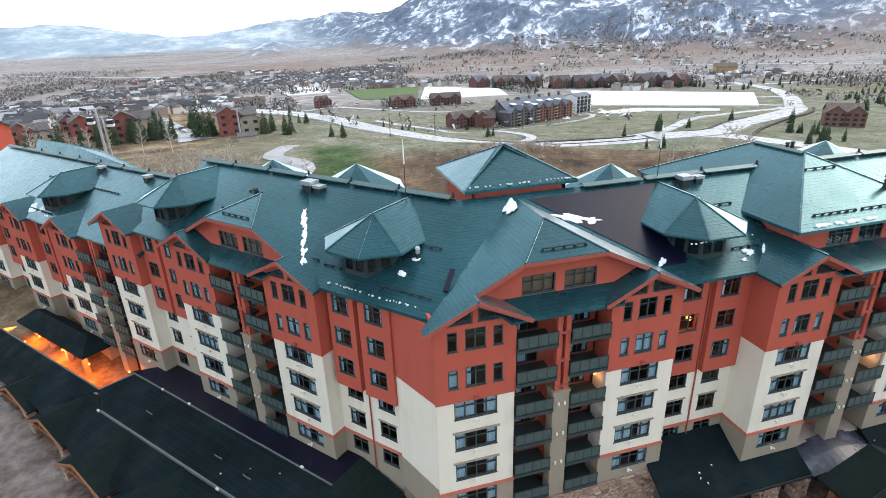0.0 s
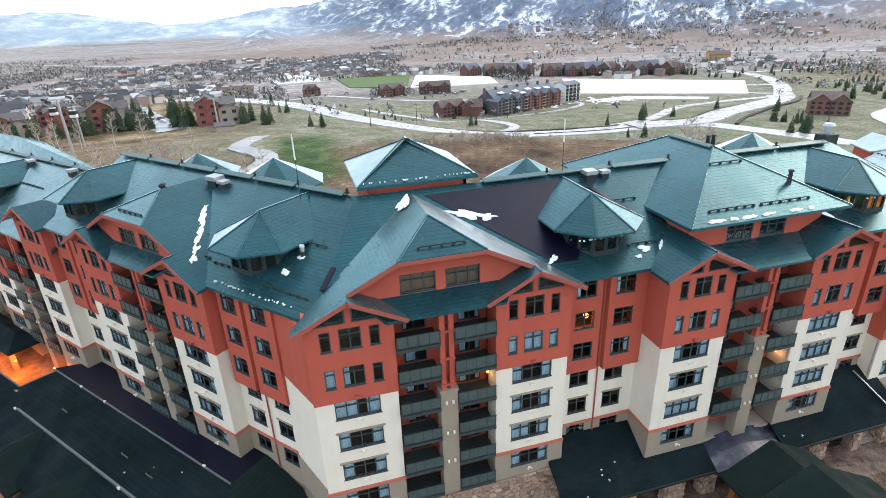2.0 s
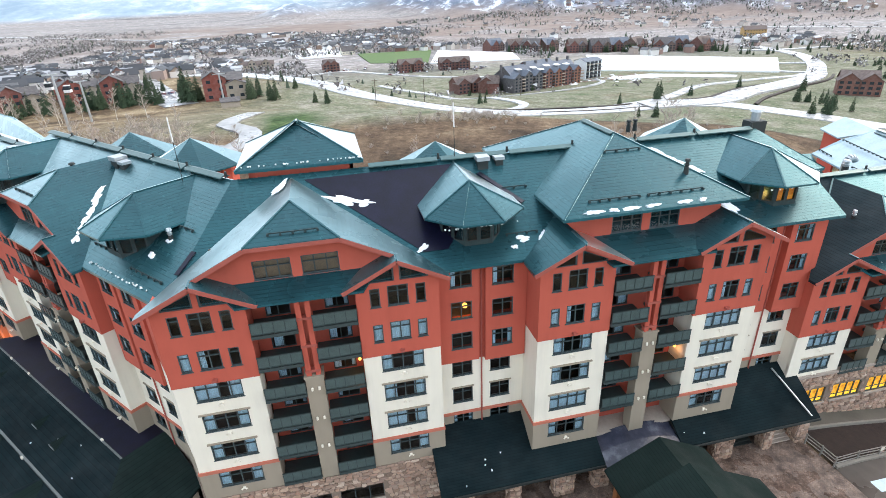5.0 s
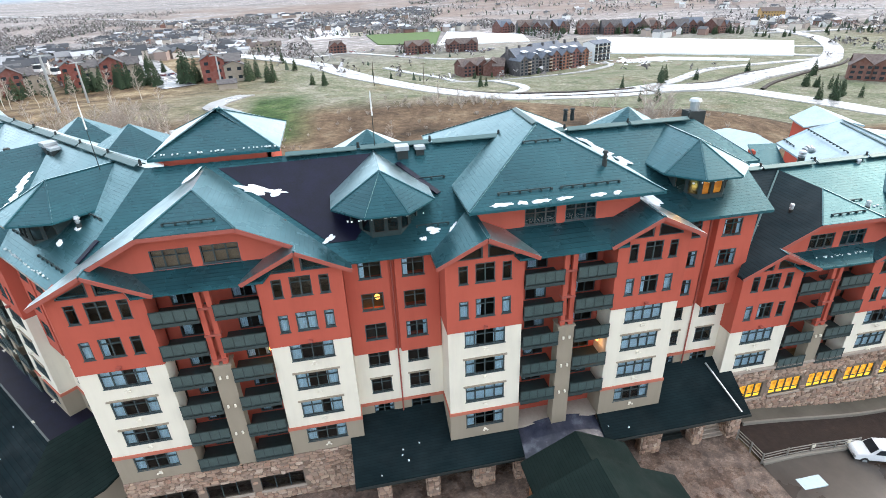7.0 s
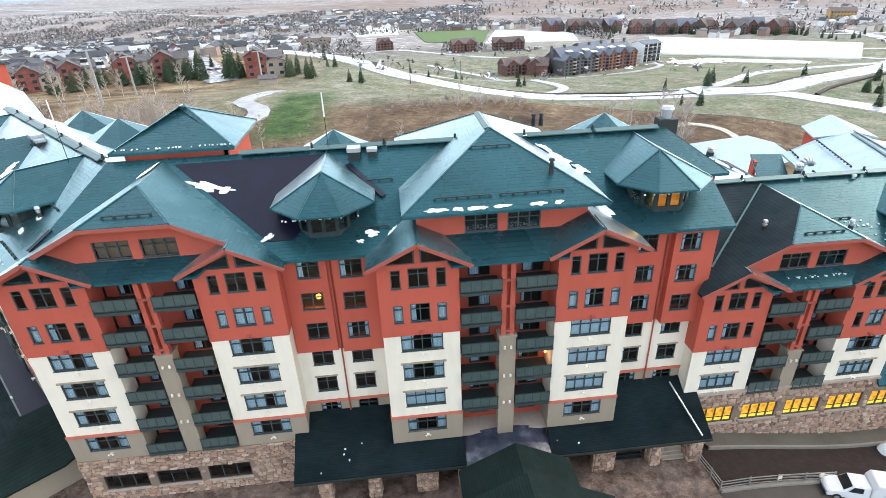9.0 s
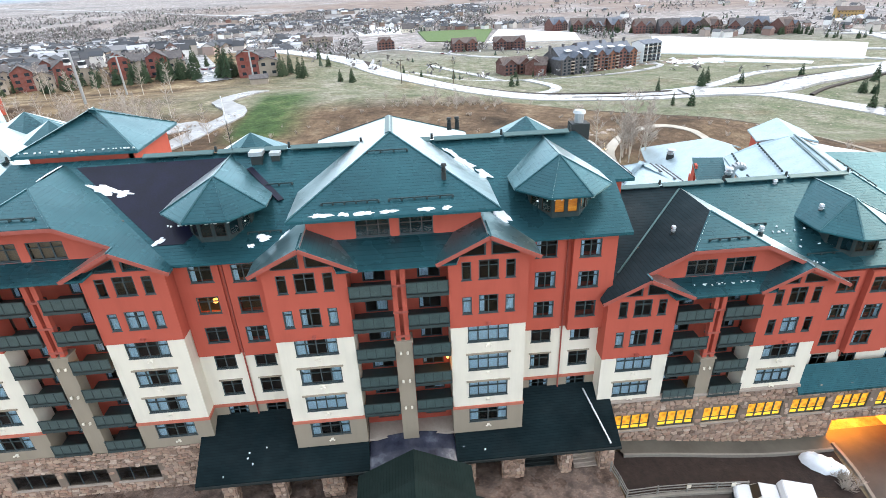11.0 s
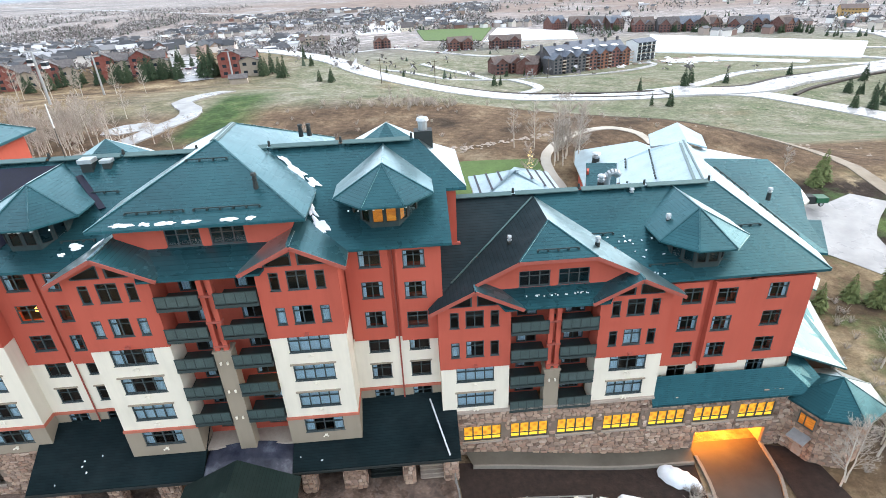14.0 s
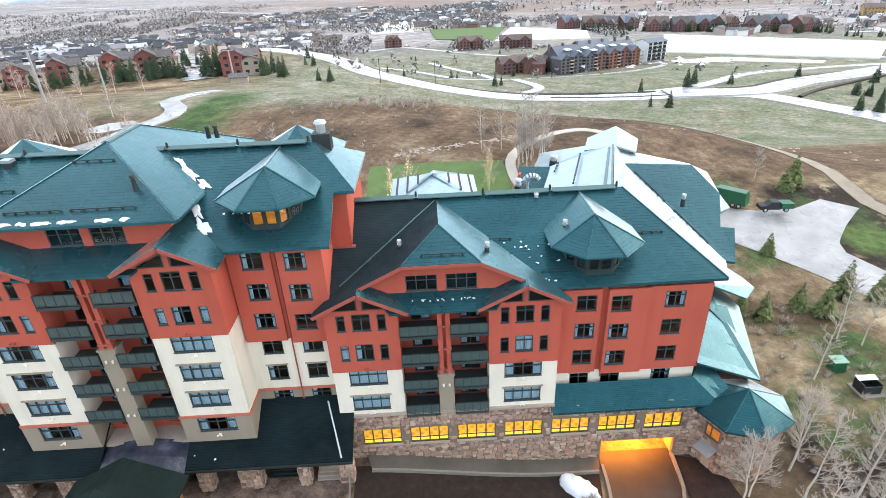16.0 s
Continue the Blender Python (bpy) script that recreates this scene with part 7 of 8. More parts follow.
def aspen(seed, height=9.0, lights=False):
    """A leafless aspen: pale trunk, rising limbs, fine twigs."""
    r = random.Random(seed)
    t = thing("aspen", "leafless aspen with pale trunk and fine twigs", "tree", Matrix.Translation((0, 0, -500)), "bare aspens")
    bm, tw_ = bmesh.new(), bmesh.new()
    lean = Vector((r.uniform(-0.06, 0.06), r.uniform(-0.06, 0.06), 1))
    pts = [Vector((0, 0, -0.6))]
    for i in range(6):
        pts.append(Vector((lean.x * height * (i + 1) / 6 + r.uniform(-0.1, 0.1), lean.y * height * (i + 1) / 6 + r.uniform(-0.1, 0.1), height * (i + 1) / 6)))
    rad = lambda h: 0.115 * (1 - h / height * 0.92) * height / 9
    prev = None
    for p in pts:
        ring_ = [bm.verts.new(p + Vector((math.cos(1.0472 * k), math.sin(1.0472 * k), 0)) * rad(max(0, p.z))) for k in range(6)]
        if prev:
            for k in range(6):
                bm.faces.new((prev[k], prev[(k + 1) % 6], ring_[(k + 1) % 6], ring_[k]))
        prev = ring_
    for i in range(30):
        f = r.uniform(0.22, 0.98)
        k = min(5, int(f * 6))
        base = pts[k].lerp(pts[k + 1], f * 6 - k)
        ang, L = r.uniform(0, 6.28), height * r.uniform(0.10, 0.26) * (1.25 - f * 0.7)
        end = base + Vector((math.cos(ang) * L * 0.75, math.sin(ang) * L * 0.75, L * 0.75))
        tube(tw_, base, end, 0.04, 0.014, 4, False)
        for j in range(9):
            q = base.lerp(end, r.uniform(0.35, 1.0))
            a2, l2 = ang + r.uniform(-1.3, 1.3), L * r.uniform(0.25, 0.6)
            e2 = q + Vector((math.cos(a2) * l2 * 0.8, math.sin(a2) * l2 * 0.8, l2 * r.uniform(0.3, 0.9)))
            tube(tw_, q, e2, 0.022, 0.009, 3, False)
            for g in range(2):
                q2 = q.lerp(e2, r.uniform(0.4, 1))
                tube(tw_, q2, q2 + Vector((r.uniform(-0.3, 0.3), r.uniform(-0.3, 0.3), r.uniform(0.1, 0.45))), 0.016, 0.007, 3, False)
    part("trunk", bm, PALEBARK, t)
    part("crown", tw_, TWIG, t)
    if lights:
        bm = bmesh.new()
        for i in range(90):
            z = r.uniform(0.15, 0.95) * height
            a, q = r.uniform(0, 6.28), r.uniform(0.1, 0.16 * height * (1.2 - z / height))
            bmesh.ops.create_cube(bm, size=0.075, matrix=Matrix.Translation((math.cos(a) * q, math.sin(a) * q, z)))
        tagged(part("light_string", bm, Mat("fairy_light", 0.5).color((1, 0.8, 0.4)).glow((1.0, 0.72, 0.30), 1.6).m, t), kind="stuff")
    return t


def plant(tree, x, y, size, turn=None, name=None, z=None):
    r = rt.uniform(0, 6.28) if turn is None else turn
    c = copy_thing(tree, Matrix.Translation((x, y, ground_z(x, y) if z is None else z)) @ Matrix.Rotation(r, 4, "Z") @ Matrix.Scale(size, 4))
    return c


spruces = [conifer(1, NEEDLE), conifer(2, NEEDLE, 0.8), conifer(3, NEEDLE, 1.15)]
pines = [conifer(4, PINE, 1.2), conifer(5, PINE, 1.35)]
aspens = [aspen(21), aspen(22, 10), aspen(23, 8), aspen(24, 11)]
lit_aspens = [aspen(31, 8, True), aspen(32, 9, True)]
for x, y, s in ((-15, 316, 1.2), (-5, 304, 1.35), (-2, 302, 1.5), (-2, 369, 1.2), (7, 339, 0.9), (24, 287, 0.8), (52, 330, 0.6), (62, 322, 0.6), (115, 318, 1.0), (119, 320, 0.8), (225, 300, 1.2), (217, 291, 1.3), (189, 284, 1.0), (297, 319, 1.1), (245, 298, 0.9), (182, 252, 0.8), (190, 249, 1.0),
                (-50, 318, 2.3), (-46, 314, 2.0), (-44, 320, 1.8), (-16, 312, 1.5), (-12, 318, 1.6), (-72, 318, 1.5), (-77, 316, 1.6), (-68, 320, 1.4), (-84, 318, 1.5), (-90, 314, 1.4), (-96, 312, 1.5), (-104, 310, 1.4), (-112, 304, 1.5), (-64, 316, 1.2), (-124, 300, 1.4), (-134, 296, 1.2), (18, 290, 0.8), (24, 292, 0.9), (270, 232, 1.2), (276, 228, 1.3), (283, 236, 1.1), (292, 240, 1.2), (300, 236, 1.0), (330, 300, 1.3), (420, 320, 1.4), (430, 335, 1.3), (440, 310, 1.2), (455, 330, 1.4), (470, 345, 1.2), (150, 470, 0.9), (165, 468, 0.8)):
    plant(rt.choice(spruces), x, y, s * 0.85)
for i in range(34):
    x, y = rt.choice(((-78, 322), (-100, 316), (-120, 308), (-145, 296), (-70, 360)))
    x, y = x + rt.gauss(0, 9), y + rt.gauss(0, 6)
    plant(rt.choice(spruces), x, y, rt.uniform(0.8, 1.35))
for i in range(80):
    u = rt.random()
    plant(rt.choice(spruces), 290 + 260 * u + rt.gauss(0, 6), 792 - 150 * u + rt.gauss(0, 8), rt.uniform(0.7, 1.3))
for x, y, n, d in ((586, 466, 7, 16), (640, 484, 9, 20), (480, 352, 6, 8), (300, 264, 5, 5), (306, 259, 3, 4), (186, 478, 5, 6), (206, 474, 4, 4), (616, 608, 9, 22), (700, 600, 9, 26), (560, 600, 7, 14), (375, 300, 4, 6)):
    for i in range(n):
        plant(rt.choice(spruces), x + rt.gauss(0, d), y + rt.gauss(0, d * 0.5), rt.uniform(0.55, 1.0))
for i in range(26):
    x, y = rt.gauss(-20, 5), rt.gauss(129, 5)
    plant(rt.choice(aspens), x, y, rt.uniform(0.7, 1.1))
for i in range(34):
    x, y = rt.gauss(-24, 14), rt.gauss(134, 11)
    if abs(x + 8) + abs(y - 140) > 12:
        plant(rt.choice(aspens), x, y, rt.uniform(0.6, 1.05))
for x, y, s in ((102.4, 26.4, 0.85), (103.2, 26.8, 0.75), (108.6, 29.4, 0.95), (108.0, 26.0, 1.0), (119.3, 41.9, 0.85), (127.2, 49.2, 0.9), (129.4, 47.6, 0.9), (117.5, 30.2, 0.9), (142.0, 97.4, 0.8), (110.2, 30.8, 0.8)):
    plant(rt.choice(aspens), x, y, s)
for i in range(10):
    plant(rt.choice(aspens), rt.gauss(-75, 22), rt.gauss(225, 30), rt.uniform(0.9, 1.3))
for i in range(7):
    plant(rt.choice(aspens), rt.gauss(95, 1.6), rt.gauss(99.5, 1.8), rt.uniform(0.9, 1.25))
for x, y, s in ((130.2, 71.0, 0.55), (134.5, 58.6, 0.85), (138.5, 57.0, 0.7), (120.2, 54.6, 0.62), (117.6, 56.0, 0.55), (129, 54.6, 0.72), (126.5, 56.5, 0.6), (147.6, 93.6, 0.95), (145.4, 92.4, 0.7), (152, 70.5, 0.4)):
    plant(rt.choice(pines), x, y, s * 0.78)
for x, y, s in ((-22, 120, 1.0), (-26, 124, 1.1), (-18, 126, 0.9), (-30, 130, 1.1), (-35, 122, 1.0), (-24, 134, 1.0), (-14, 118, 0.9), (-40, 135, 1.1), (-44, 128, 1.0), (-20, 140, 1.1), (-12, 132, 1.0), (-32, 112, 0.9), (-50, 120, 1.0), (-55, 150, 1.0), (-65, 160, 1.1), (-28, 150, 0.9), (-8, 112, 0.8), (-2, 118, 0.9), (8, 120, 0.8), (40, 112, 0.8), (94.2, 98, 1.2), (95.5, 101, 1.2), (97, 97, 1.1), (90.2, 107, 0.9), (86, 108, 0.8),
                (106, 22, 0.85), (113, 26, 0.9), (134, 46, 1.0), (137, 40, 1.0), (112, 23, 0.85), (122, 22, 0.85), (58, 152, 0.5), (64, 149, 0.45)):
    plant(rt.choice(aspens), x, y, s)
for x, y, s in ((67, 86, 1.0), (70.5, 88, 1.05), (85.6, 90.5, 1.0)):
    plant(rt.choice(lit_aspens), x, y, s)
for t in spruces + pines + aspens + lit_aspens:
    for o in (*t.children_recursive, t):
        bpy.data.objects.remove(o)

# woods and thickets far off
bc, bb = bmesh.new(), bmesh.new()
rw = random.Random(9)
count = 0
while count < 19000:
    z = rw.random()
    if z < 0.42:
        x, y = rw.uniform(-700, 320), rw.uniform(330, 1500)
    elif z < 0.85:
        x, y = rw.uniform(280, 1500), rw.uniform(380, 1900)
    else:
        x, y = rw.uniform(-1500, -400), rw.uniform(700, 2000)
    if noise.noise(Vector((x * 0.009, y * 0.009, 4))) < -0.05 or (-100 < x < 560 and 330 < y < 640 and rw.random() < 0.93):
        continue
    if 200 < x < 560 and 460 < y < 700 and (y > 466 and y < 690):
        continue
    if (80 < x < 300 and 690 < y < 890):
        continue
    if x > 280 and 1050 < math.hypot(x, y) < 1760 and rw.random() < 0.86:
        continue
    count += 1
    g = ground_z(x, y)
    h = rw.uniform(5, 11)
    if rw.random() < (0.20 if x > 280 else 0.11):
        h *= 0.85
        n, rr = 6, h * 0.27
        top = bc.verts.new((x, y, g + h))
        ring = [bc.verts.new((x + rr * rw.uniform(0.6, 1.2) * math.cos(i * 1.047), y + rr * rw.uniform(0.6, 1.2) * math.sin(i * 1.047), g + h * rw.uniform(0.02, 0.2))) for i in range(n)]
        for i in range(n):
            bc.faces.new((ring[i], ring[(i + 1) % n], top))
    else:
        for i in range(9):
            a, q = rw.uniform(0, 6.28), rw.uniform(0.5, h * 0.5)
            b = (x + q * math.cos(a), y + q * math.sin(a))
            m = Vector((x, y, g)).lerp(Vector((*b, g)), 0.8) + Vector((0, 0, h * rw.uniform(0.12, 0.85) * (1 - 0.5 * q / h)))
            v = [bb.verts.new(m + Vector((rw.uniform(-0.24, 0.24), rw.uniform(-0.24, 0.24), rw.uniform(-0.22, 0.28))) * h) for _ in range(3)]
            bb.faces.new(v)
fw = Mat("far_bare_woods", 0.95)
fw.color(fw.ramp(fw.island(), [(0.0, (0.075, 0.066, 0.064)), (0.5, (0.19, 0.175, 0.172)), (0.85, (0.36, 0.345, 0.34)), (1.0, (0.62, 0.61, 0.63))]))
fc = Mat("far_conifers", 0.9)
fc.color(fc.ramp(fc.island(), [(0.0, (0.026, 0.046, 0.036)), (1.0, (0.075, 0.100, 0.066))]))
tagged(part("far_conifers", bc, fc.m), "dark conifers scattered over the valley", "trees", kind="stuff")
tagged(part("bare_woods", bb, fw.m), "grey leafless woods across the valley", "trees", kind="stuff")

# shrubs on the bank
bb = bmesh.new()
for i in range(520):
    if i < 90:
        x, y = rw.gauss(64, 9), rw.gauss(153, 4)
    elif i < 200:
        x, y = rw.uniform(-60, 130), rw.uniform(100, 150)
    elif i < 212:
        x, y = rw.gauss(88.0, 0.7), rw.gauss(26.6, 0.6)
    else:
        x, y = rw.uniform(105, 150), rw.uniform(15, 75)
    if i >= 212 and x > 124 and y > 48:
        continue
    if i >= 90 and (x - 103) ** 2 / 200 + (y - 112) ** 2 / 120 < 1:
        continue
    g, h = ground_z(x, y), rw.uniform(0.6, 2.2) * (1.0 if i < 90 else 0.55)
    for j in range(22):
        a, q = rw.uniform(0, 6.28), rw.uniform(0.2, h * 0.7)
        e = Vector((x + q * math.cos(a), y + q * math.sin(a), g + h * rw.uniform(0.4, 1)))
        tube(bb, (x, y, g - 0.1), e, 0.03, 0.012, 3, False)
        tube(bb, e * 0.5 + Vector((x, y, g)) * 0.5, e + Vector((rw.uniform(-0.4, 0.4), rw.uniform(-0.4, 0.4), rw.uniform(-0.1, 0.4))), 0.018, 0.008, 3, False)
tagged(part("bare_shrubs", bb, TWIG), "leafless grey shrubs on the bank", "shrubs", kind="stuff")


# pale stones scattered on the meadow beside the road
bb = bmesh.new()
for i in range(520):
    x, y = rw.uniform(128, 285), rw.uniform(118, 268)
    if i <= 430 and noise.noise(Vector((x * 0.03, y * 0.03, 8))) < 0.02:
        continue
    if i > 430:
        u = rw.random()
        x, y = 66 + 32 * u + rw.gauss(0, 0.9), 105.5 + 11 * u + rw.gauss(0, 0.9)
    k, g = rw.uniform(0.25, 0.8), ground_z(x, y)
    top = bb.verts.new((x, y, g + k * 0.6))
    ring_ = [bb.verts.new((x + k * rw.uniform(0.6, 1.2) * math.cos(1.256 * j), y + k * rw.uniform(0.6, 1.2) * math.sin(1.256 * j), g + 0.1)) for j in range(5)]
    for j in range(5):
        bb.faces.new((ring_[j], ring_[(j + 1) % 5], top))
tagged(part("meadow_rubble", bb, CAP), "pale stones scattered on the meadow", "stones", kind="stuff")


# ---------------------------------------------------------------- lift towers and poles
def lift_tower(x, y, h, turn):
    t = thing("lift_tower", "grey steel gondola lift tower with sheave arms", "lift tower", Matrix.Translation((x, y, ground_z(x, y))) @ Matrix.Rotation(radians(turn), 4, "Z"), "lift towers")
    bm = bmesh.new()
    tube(bm, (0, 0, -1), (0, 0, h), 0.5, 0.35, 10)
    part("mast", bm, GALV, t)
    bm = bmesh.new()
    beam(bm, (-3.4, 0, h), (3.4, 0, h), 0.4, 0.4)
    part("cross_arm", bm, GALV, t)
    for s in (-1, 1):
        bm = bmesh.new()
        beam(bm, (s * 3.2, -2.2, h + 0.4), (s * 3.2, 2.2, h + 0.4), 0.3, 0.35)
        for k in range(5):
            tube(bm, (s * 3.2 - 0.2, -2 + k, h + 0.1), (s * 3.2 + 0.2, -2 + k, h + 0.1), 0.25, 0.25, 8)
        part("sheave_train", bm, DARKMETAL, t)
    return t


for x, y, h, turn in ((-57, 187, 17, 35), (-78, 262, 17, 35), (-27, 293, 16, 10)):
    lift_tower(x, y, h, turn)
CABINPAINT = plain("white_cabin_paint", (0.7, 0.7, 0.7), 0.4)
for x, y, z in ((-59.5, 189, 21.5), (-53.5, 186, 20.8)):
    g = thing("gondola_cabin", "white gondola cabin hanging from its cable", "gondola", Matrix.Translation((x, y, z)), "gondola cabins")
    bm = bmesh.new()
    box(bm, -0.9, 0.9, -0.9, 0.9, 0, 0.8)
    part("body", bm, CABINPAINT, g)
    bm = bmesh.new()
    box(bm, -0.75, 0.75, -0.75, 0.75, 1.9, 2.1)
    part("cabin_roof", bm, CABINPAINT, g)
    bm = bmesh.new()
    box(bm, -0.85, 0.85, -0.85, 0.85, 0.8, 1.9)
    part("glazing", bm, DARKWIN, g)
    bm = bmesh.new()
    tube(bm, (0, 0, 2.1), (0, 0, 4.4), 0.06)
    part("hanger", bm, DARKMETAL, g)
for x, y in ((50, 296), (80, 314), (160, 369)):
    t = thing("utility_pole", "weathered wooden utility pole with crossarm", "pole", Matrix.Translation((x, y, ground_z(x, y))), "utility poles")
    bm = bmesh.new()
    tube(bm, (0, 0, -1), (0, 0, 13), 0.22, 0.14, 8)
    part("pole", bm, BARK, t)
    bm = bmesh.new()
    beam(bm, (-1.6, 0, 12), (1.6, 0, 12), 0.15, 0.2)
    part("crossarm", bm, BARK, t)

# ---------------------------------------------------------------- forecourt
def drape(name, side_a, side_b, mat, label, category, lift=0.06, n=6, steps=14):
    """A surface between two plan lines that follows the ground."""
    A, B = [Vector(p) for p in side_a], [Vector(p) for p in side_b]

    def at(line, t):
        t *= len(line) - 1
        i = min(int(t), len(line) - 2)
        return line[i].lerp(line[i + 1], t - i)
    bm = bmesh.new()
    rows = []
    for i in range(steps + 1):
        a, b = at(A, i / steps), at(B, i / steps)
        row = []
        for j in range(n + 1):
            p = a.lerp(b, j / n)
            row.append(bm.verts.new((p.x, p.y, forecourt_z(p.x, p.y) + lift)))
        rows.append(row)
    for r0, r1 in zip(rows, rows[1:]):
        for j in range(n):
            bm.faces.new((r0[j], r0[j + 1], r1[j + 1], r1[j]))
    bmesh.ops.recalc_face_normals(bm, faces=bm.faces)
    for f in bm.faces:
        if f.normal.z < 0:
            f.normal_flip()
    return tagged(part(name, bm, mat), label, category, kind="structure")


def forecourt_z(x, y):
    return ground_z(x, y)


PAVER = Mat("brick_paving", 0.55, 0, 0.5)
_b = PAVER.n.new("ShaderNodeTexBrick")
_b.inputs["Scale"].default_value, _b.inputs["Mortar Size"].default_value = 2.2, 0.02
_b.inputs["Color1"].default_value, _b.inputs["Color2"].default_value, _b.inputs["Mortar"].default_value = (0.19, 0.125, 0.095, 1), (0.28, 0.205, 0.165, 1), (0.09, 0.07, 0.06, 1)
PAVER.l.new(PAVER.pos, _b.inputs["Vector"])
PAVER.color(PAVER.mix(PAVER.grey(PAVER.noise(0.7, 9, 0.72), 0.40, 0.62), _b.outputs["Color"], (0.060, 0.042, 0.034)))
PAVER.rough(PAVER.ramp(PAVER.noise(0.5, 6), [(0.42, (0.12,) * 3), (0.60, (0.75,) * 3)]))
PAVER.bump(_b.outputs["Fac"], -0.3, 0.02)
PAVER = PAVER.m
SOIL = Mat("wet_mulch", 0.85, 0, 0.3)
SOIL.color(SOIL.ramp(SOIL.noise(1.4, 8, 0.7), [(0.3, (0.014, 0.009, 0.008)), (0.6, (0.032, 0.020, 0.016)), (0.8, (0.065, 0.042, 0.030))]))
SOIL.bump(SOIL.noise(5, 6), 0.8, 0.08)
SOIL = SOIL.m
CONCRETE = asphalt("damp_concrete", (0.075, 0.066, 0.052), (0.13, 0.115, 0.092), 0.5)
CURB = plain("concrete_kerb", (0.22, 0.20, 0.17), 0.85)

drape("garden_lawn", [(62, 83), (78, 83), (90.3, 86)], [(62, 101), (76, 102), (89.6, 101.4)], TURF, "bright green lawn behind the hotel", "lawn", 0.12, 14, 14)
drape("forecourt", [(-80, 5), (-30, 5), (20, 5), (66, 5)], [(-80, 112), (-42, 74), (20, 33.2), (65.4, 33.2)], PAVER, "damp brick-paved forecourt", "pavement", 0.05, 10, 24)
drape("street", [(66, -25), (80, -25), (100, -25)], [(65.6, 25.6), (79, 26.4), (90, 20)], DRIVE, "wet dark asphalt street", "road", 0.07, 12, 16)
drape("garage_drive", [(90.4, 33), (90.2, 28), (89.3, 24), (87, 15), (85, 0)], [(97.9, 33), (97.4, 28), (96.2, 24), (97, 15), (99, 0)], DRIVE, "wet asphalt ramp to the garage", "driveway", 0.11)
drape("planting_bed", [(65.6, 31.0), (78, 31.0), (90.0, 31.2)], [(65.8, 25.7), (77.8, 26.4), (88.9, 24.6)], SOIL, "dark mulch planting bed", "planting bed", 0.14, 6, 16)
drape("side_bed", [(98.2, 32), (97.6, 27), (97.2, 20), (98, 8)], [(102, 31), (102.5, 26), (103, 18), (104, 8)], SOIL, "dark soil slope beside the ramp", "planting bed", 0.1)
drape("service_yard", [(119, 80), (124, 76.5), (127, 74), (130.5, 70.2), (134, 65.5), (137, 60.5), (142, 52), (150, 40), (162, 24)], [(126, 88), (136, 85), (143, 85), (150, 88), (155, 84), (146, 78), (142.5, 71.5), (146, 63.5), (172, 40)], WETPAVE, "wet pale service yard", "yard", 0.1, 8, 40)
drape("pavement", [(67.2, 30.4), (78, 30.4), (89.8, 30.4)], [(66.6, 32.2), (78, 32.2), (90.3, 32.2)], CONCRETE, "damp concrete pavement along the stone base", "pavement", 0.42, 3, 12)
bm = bmesh.new()
for i in range(12):
    xa, xb = 67.2 + 22.6 * i / 12, 67.2 + 22.6 * (i + 1) / 12
    beam(bm, (xa, 30.35, ground_z(xa, 30.35) + 0.25), (xb, 30.35, ground_z(xb, 30.35) + 0.25), 0.22, 0.5)
tagged(part("kerb", bm, CURB), "pale concrete kerb of the pavement", "kerb", kind="structure")
for side in ([(97.9, 32.3), (97.4, 28), (96.2, 24), (97, 15), (99, 0)], [(90.4, 31.2), (90.2, 28), (89.3, 24), (87, 15), (85, 0)], [(65.7, 25.5), (71, 25.9), (78.2, 26.3)]):
    line = smooth_line(side, 1.2)
    bm = bmesh.new()
    for a, b in zip(line, line[1:]):
        beam(bm, (a.x, a.y, ground_z(*a) + 0.12), (b.x, b.y, ground_z(*b) + 0.12), 0.32, 0.42)
    tagged(part("kerb", bm, CURB), "pale concrete kerb", "kerb", kind="structure")

# rail fence beside the street
STEELRAIL = plain("grey_steel_rail", (0.30, 0.29, 0.27), 0.45, 0.5)
fence = thing("rail_fence", "grey rail fence round the planting bed", "fence", Matrix.Translation((65.6, 25.6, 0)))
posts = [(-0.3, 3.2), (-0.1, 1.5), (0, 0), (3.0, 0.25), (6.0, 0.45), (9.0, 0.6), (12.2, 0.75)]
for (ax, ay), (bx, by) in zip(posts, posts[1:]):
    for h in (0.35, 0.75, 1.1):
        bm = bmesh.new()
        za, zb_ = ground_z(ax + 65.6, ay + 25.6) + 0.2, ground_z(bx + 65.6, by + 25.6) + 0.2
        beam(bm, (ax, ay, za + h), (bx, by, zb_ + h), 0.07, 0.07 if ax < 5 else 0.12)
        part("rail", bm, STEELRAIL, fence)
for x, y in posts:
    bm = bmesh.new()
    z = ground_z(x + 65.6, y + 25.6)
    box(bm, x - 0.06, x + 0.06, y - 0.06, y + 0.06, z, z + 1.4)
    part("post", bm, STEELRAIL, fence)
for x, y in ((6.0, 0.4), (10.6, 0.65)):
    bm = bmesh.new()
    z = ground_z(x + 65.6, y + 25.6)
    box(bm, x - 0.2, x + 0.2, y - 0.12, y - 0.08, z + 0.95, z + 1.4)
    part("sign_plate", bm, WHITE, fence, "small white sign plate")

# white service truck
WHITEPAINT = plain("white_car_paint", (0.72, 0.73, 0.74), 0.25, 0, 0.03)
TYRE = plain("tyre_rubber", (0.02, 0.02, 0.02), 0.9)
CARGLASS = plain("car_glass", (0.015, 0.02, 0.025), 0.08)


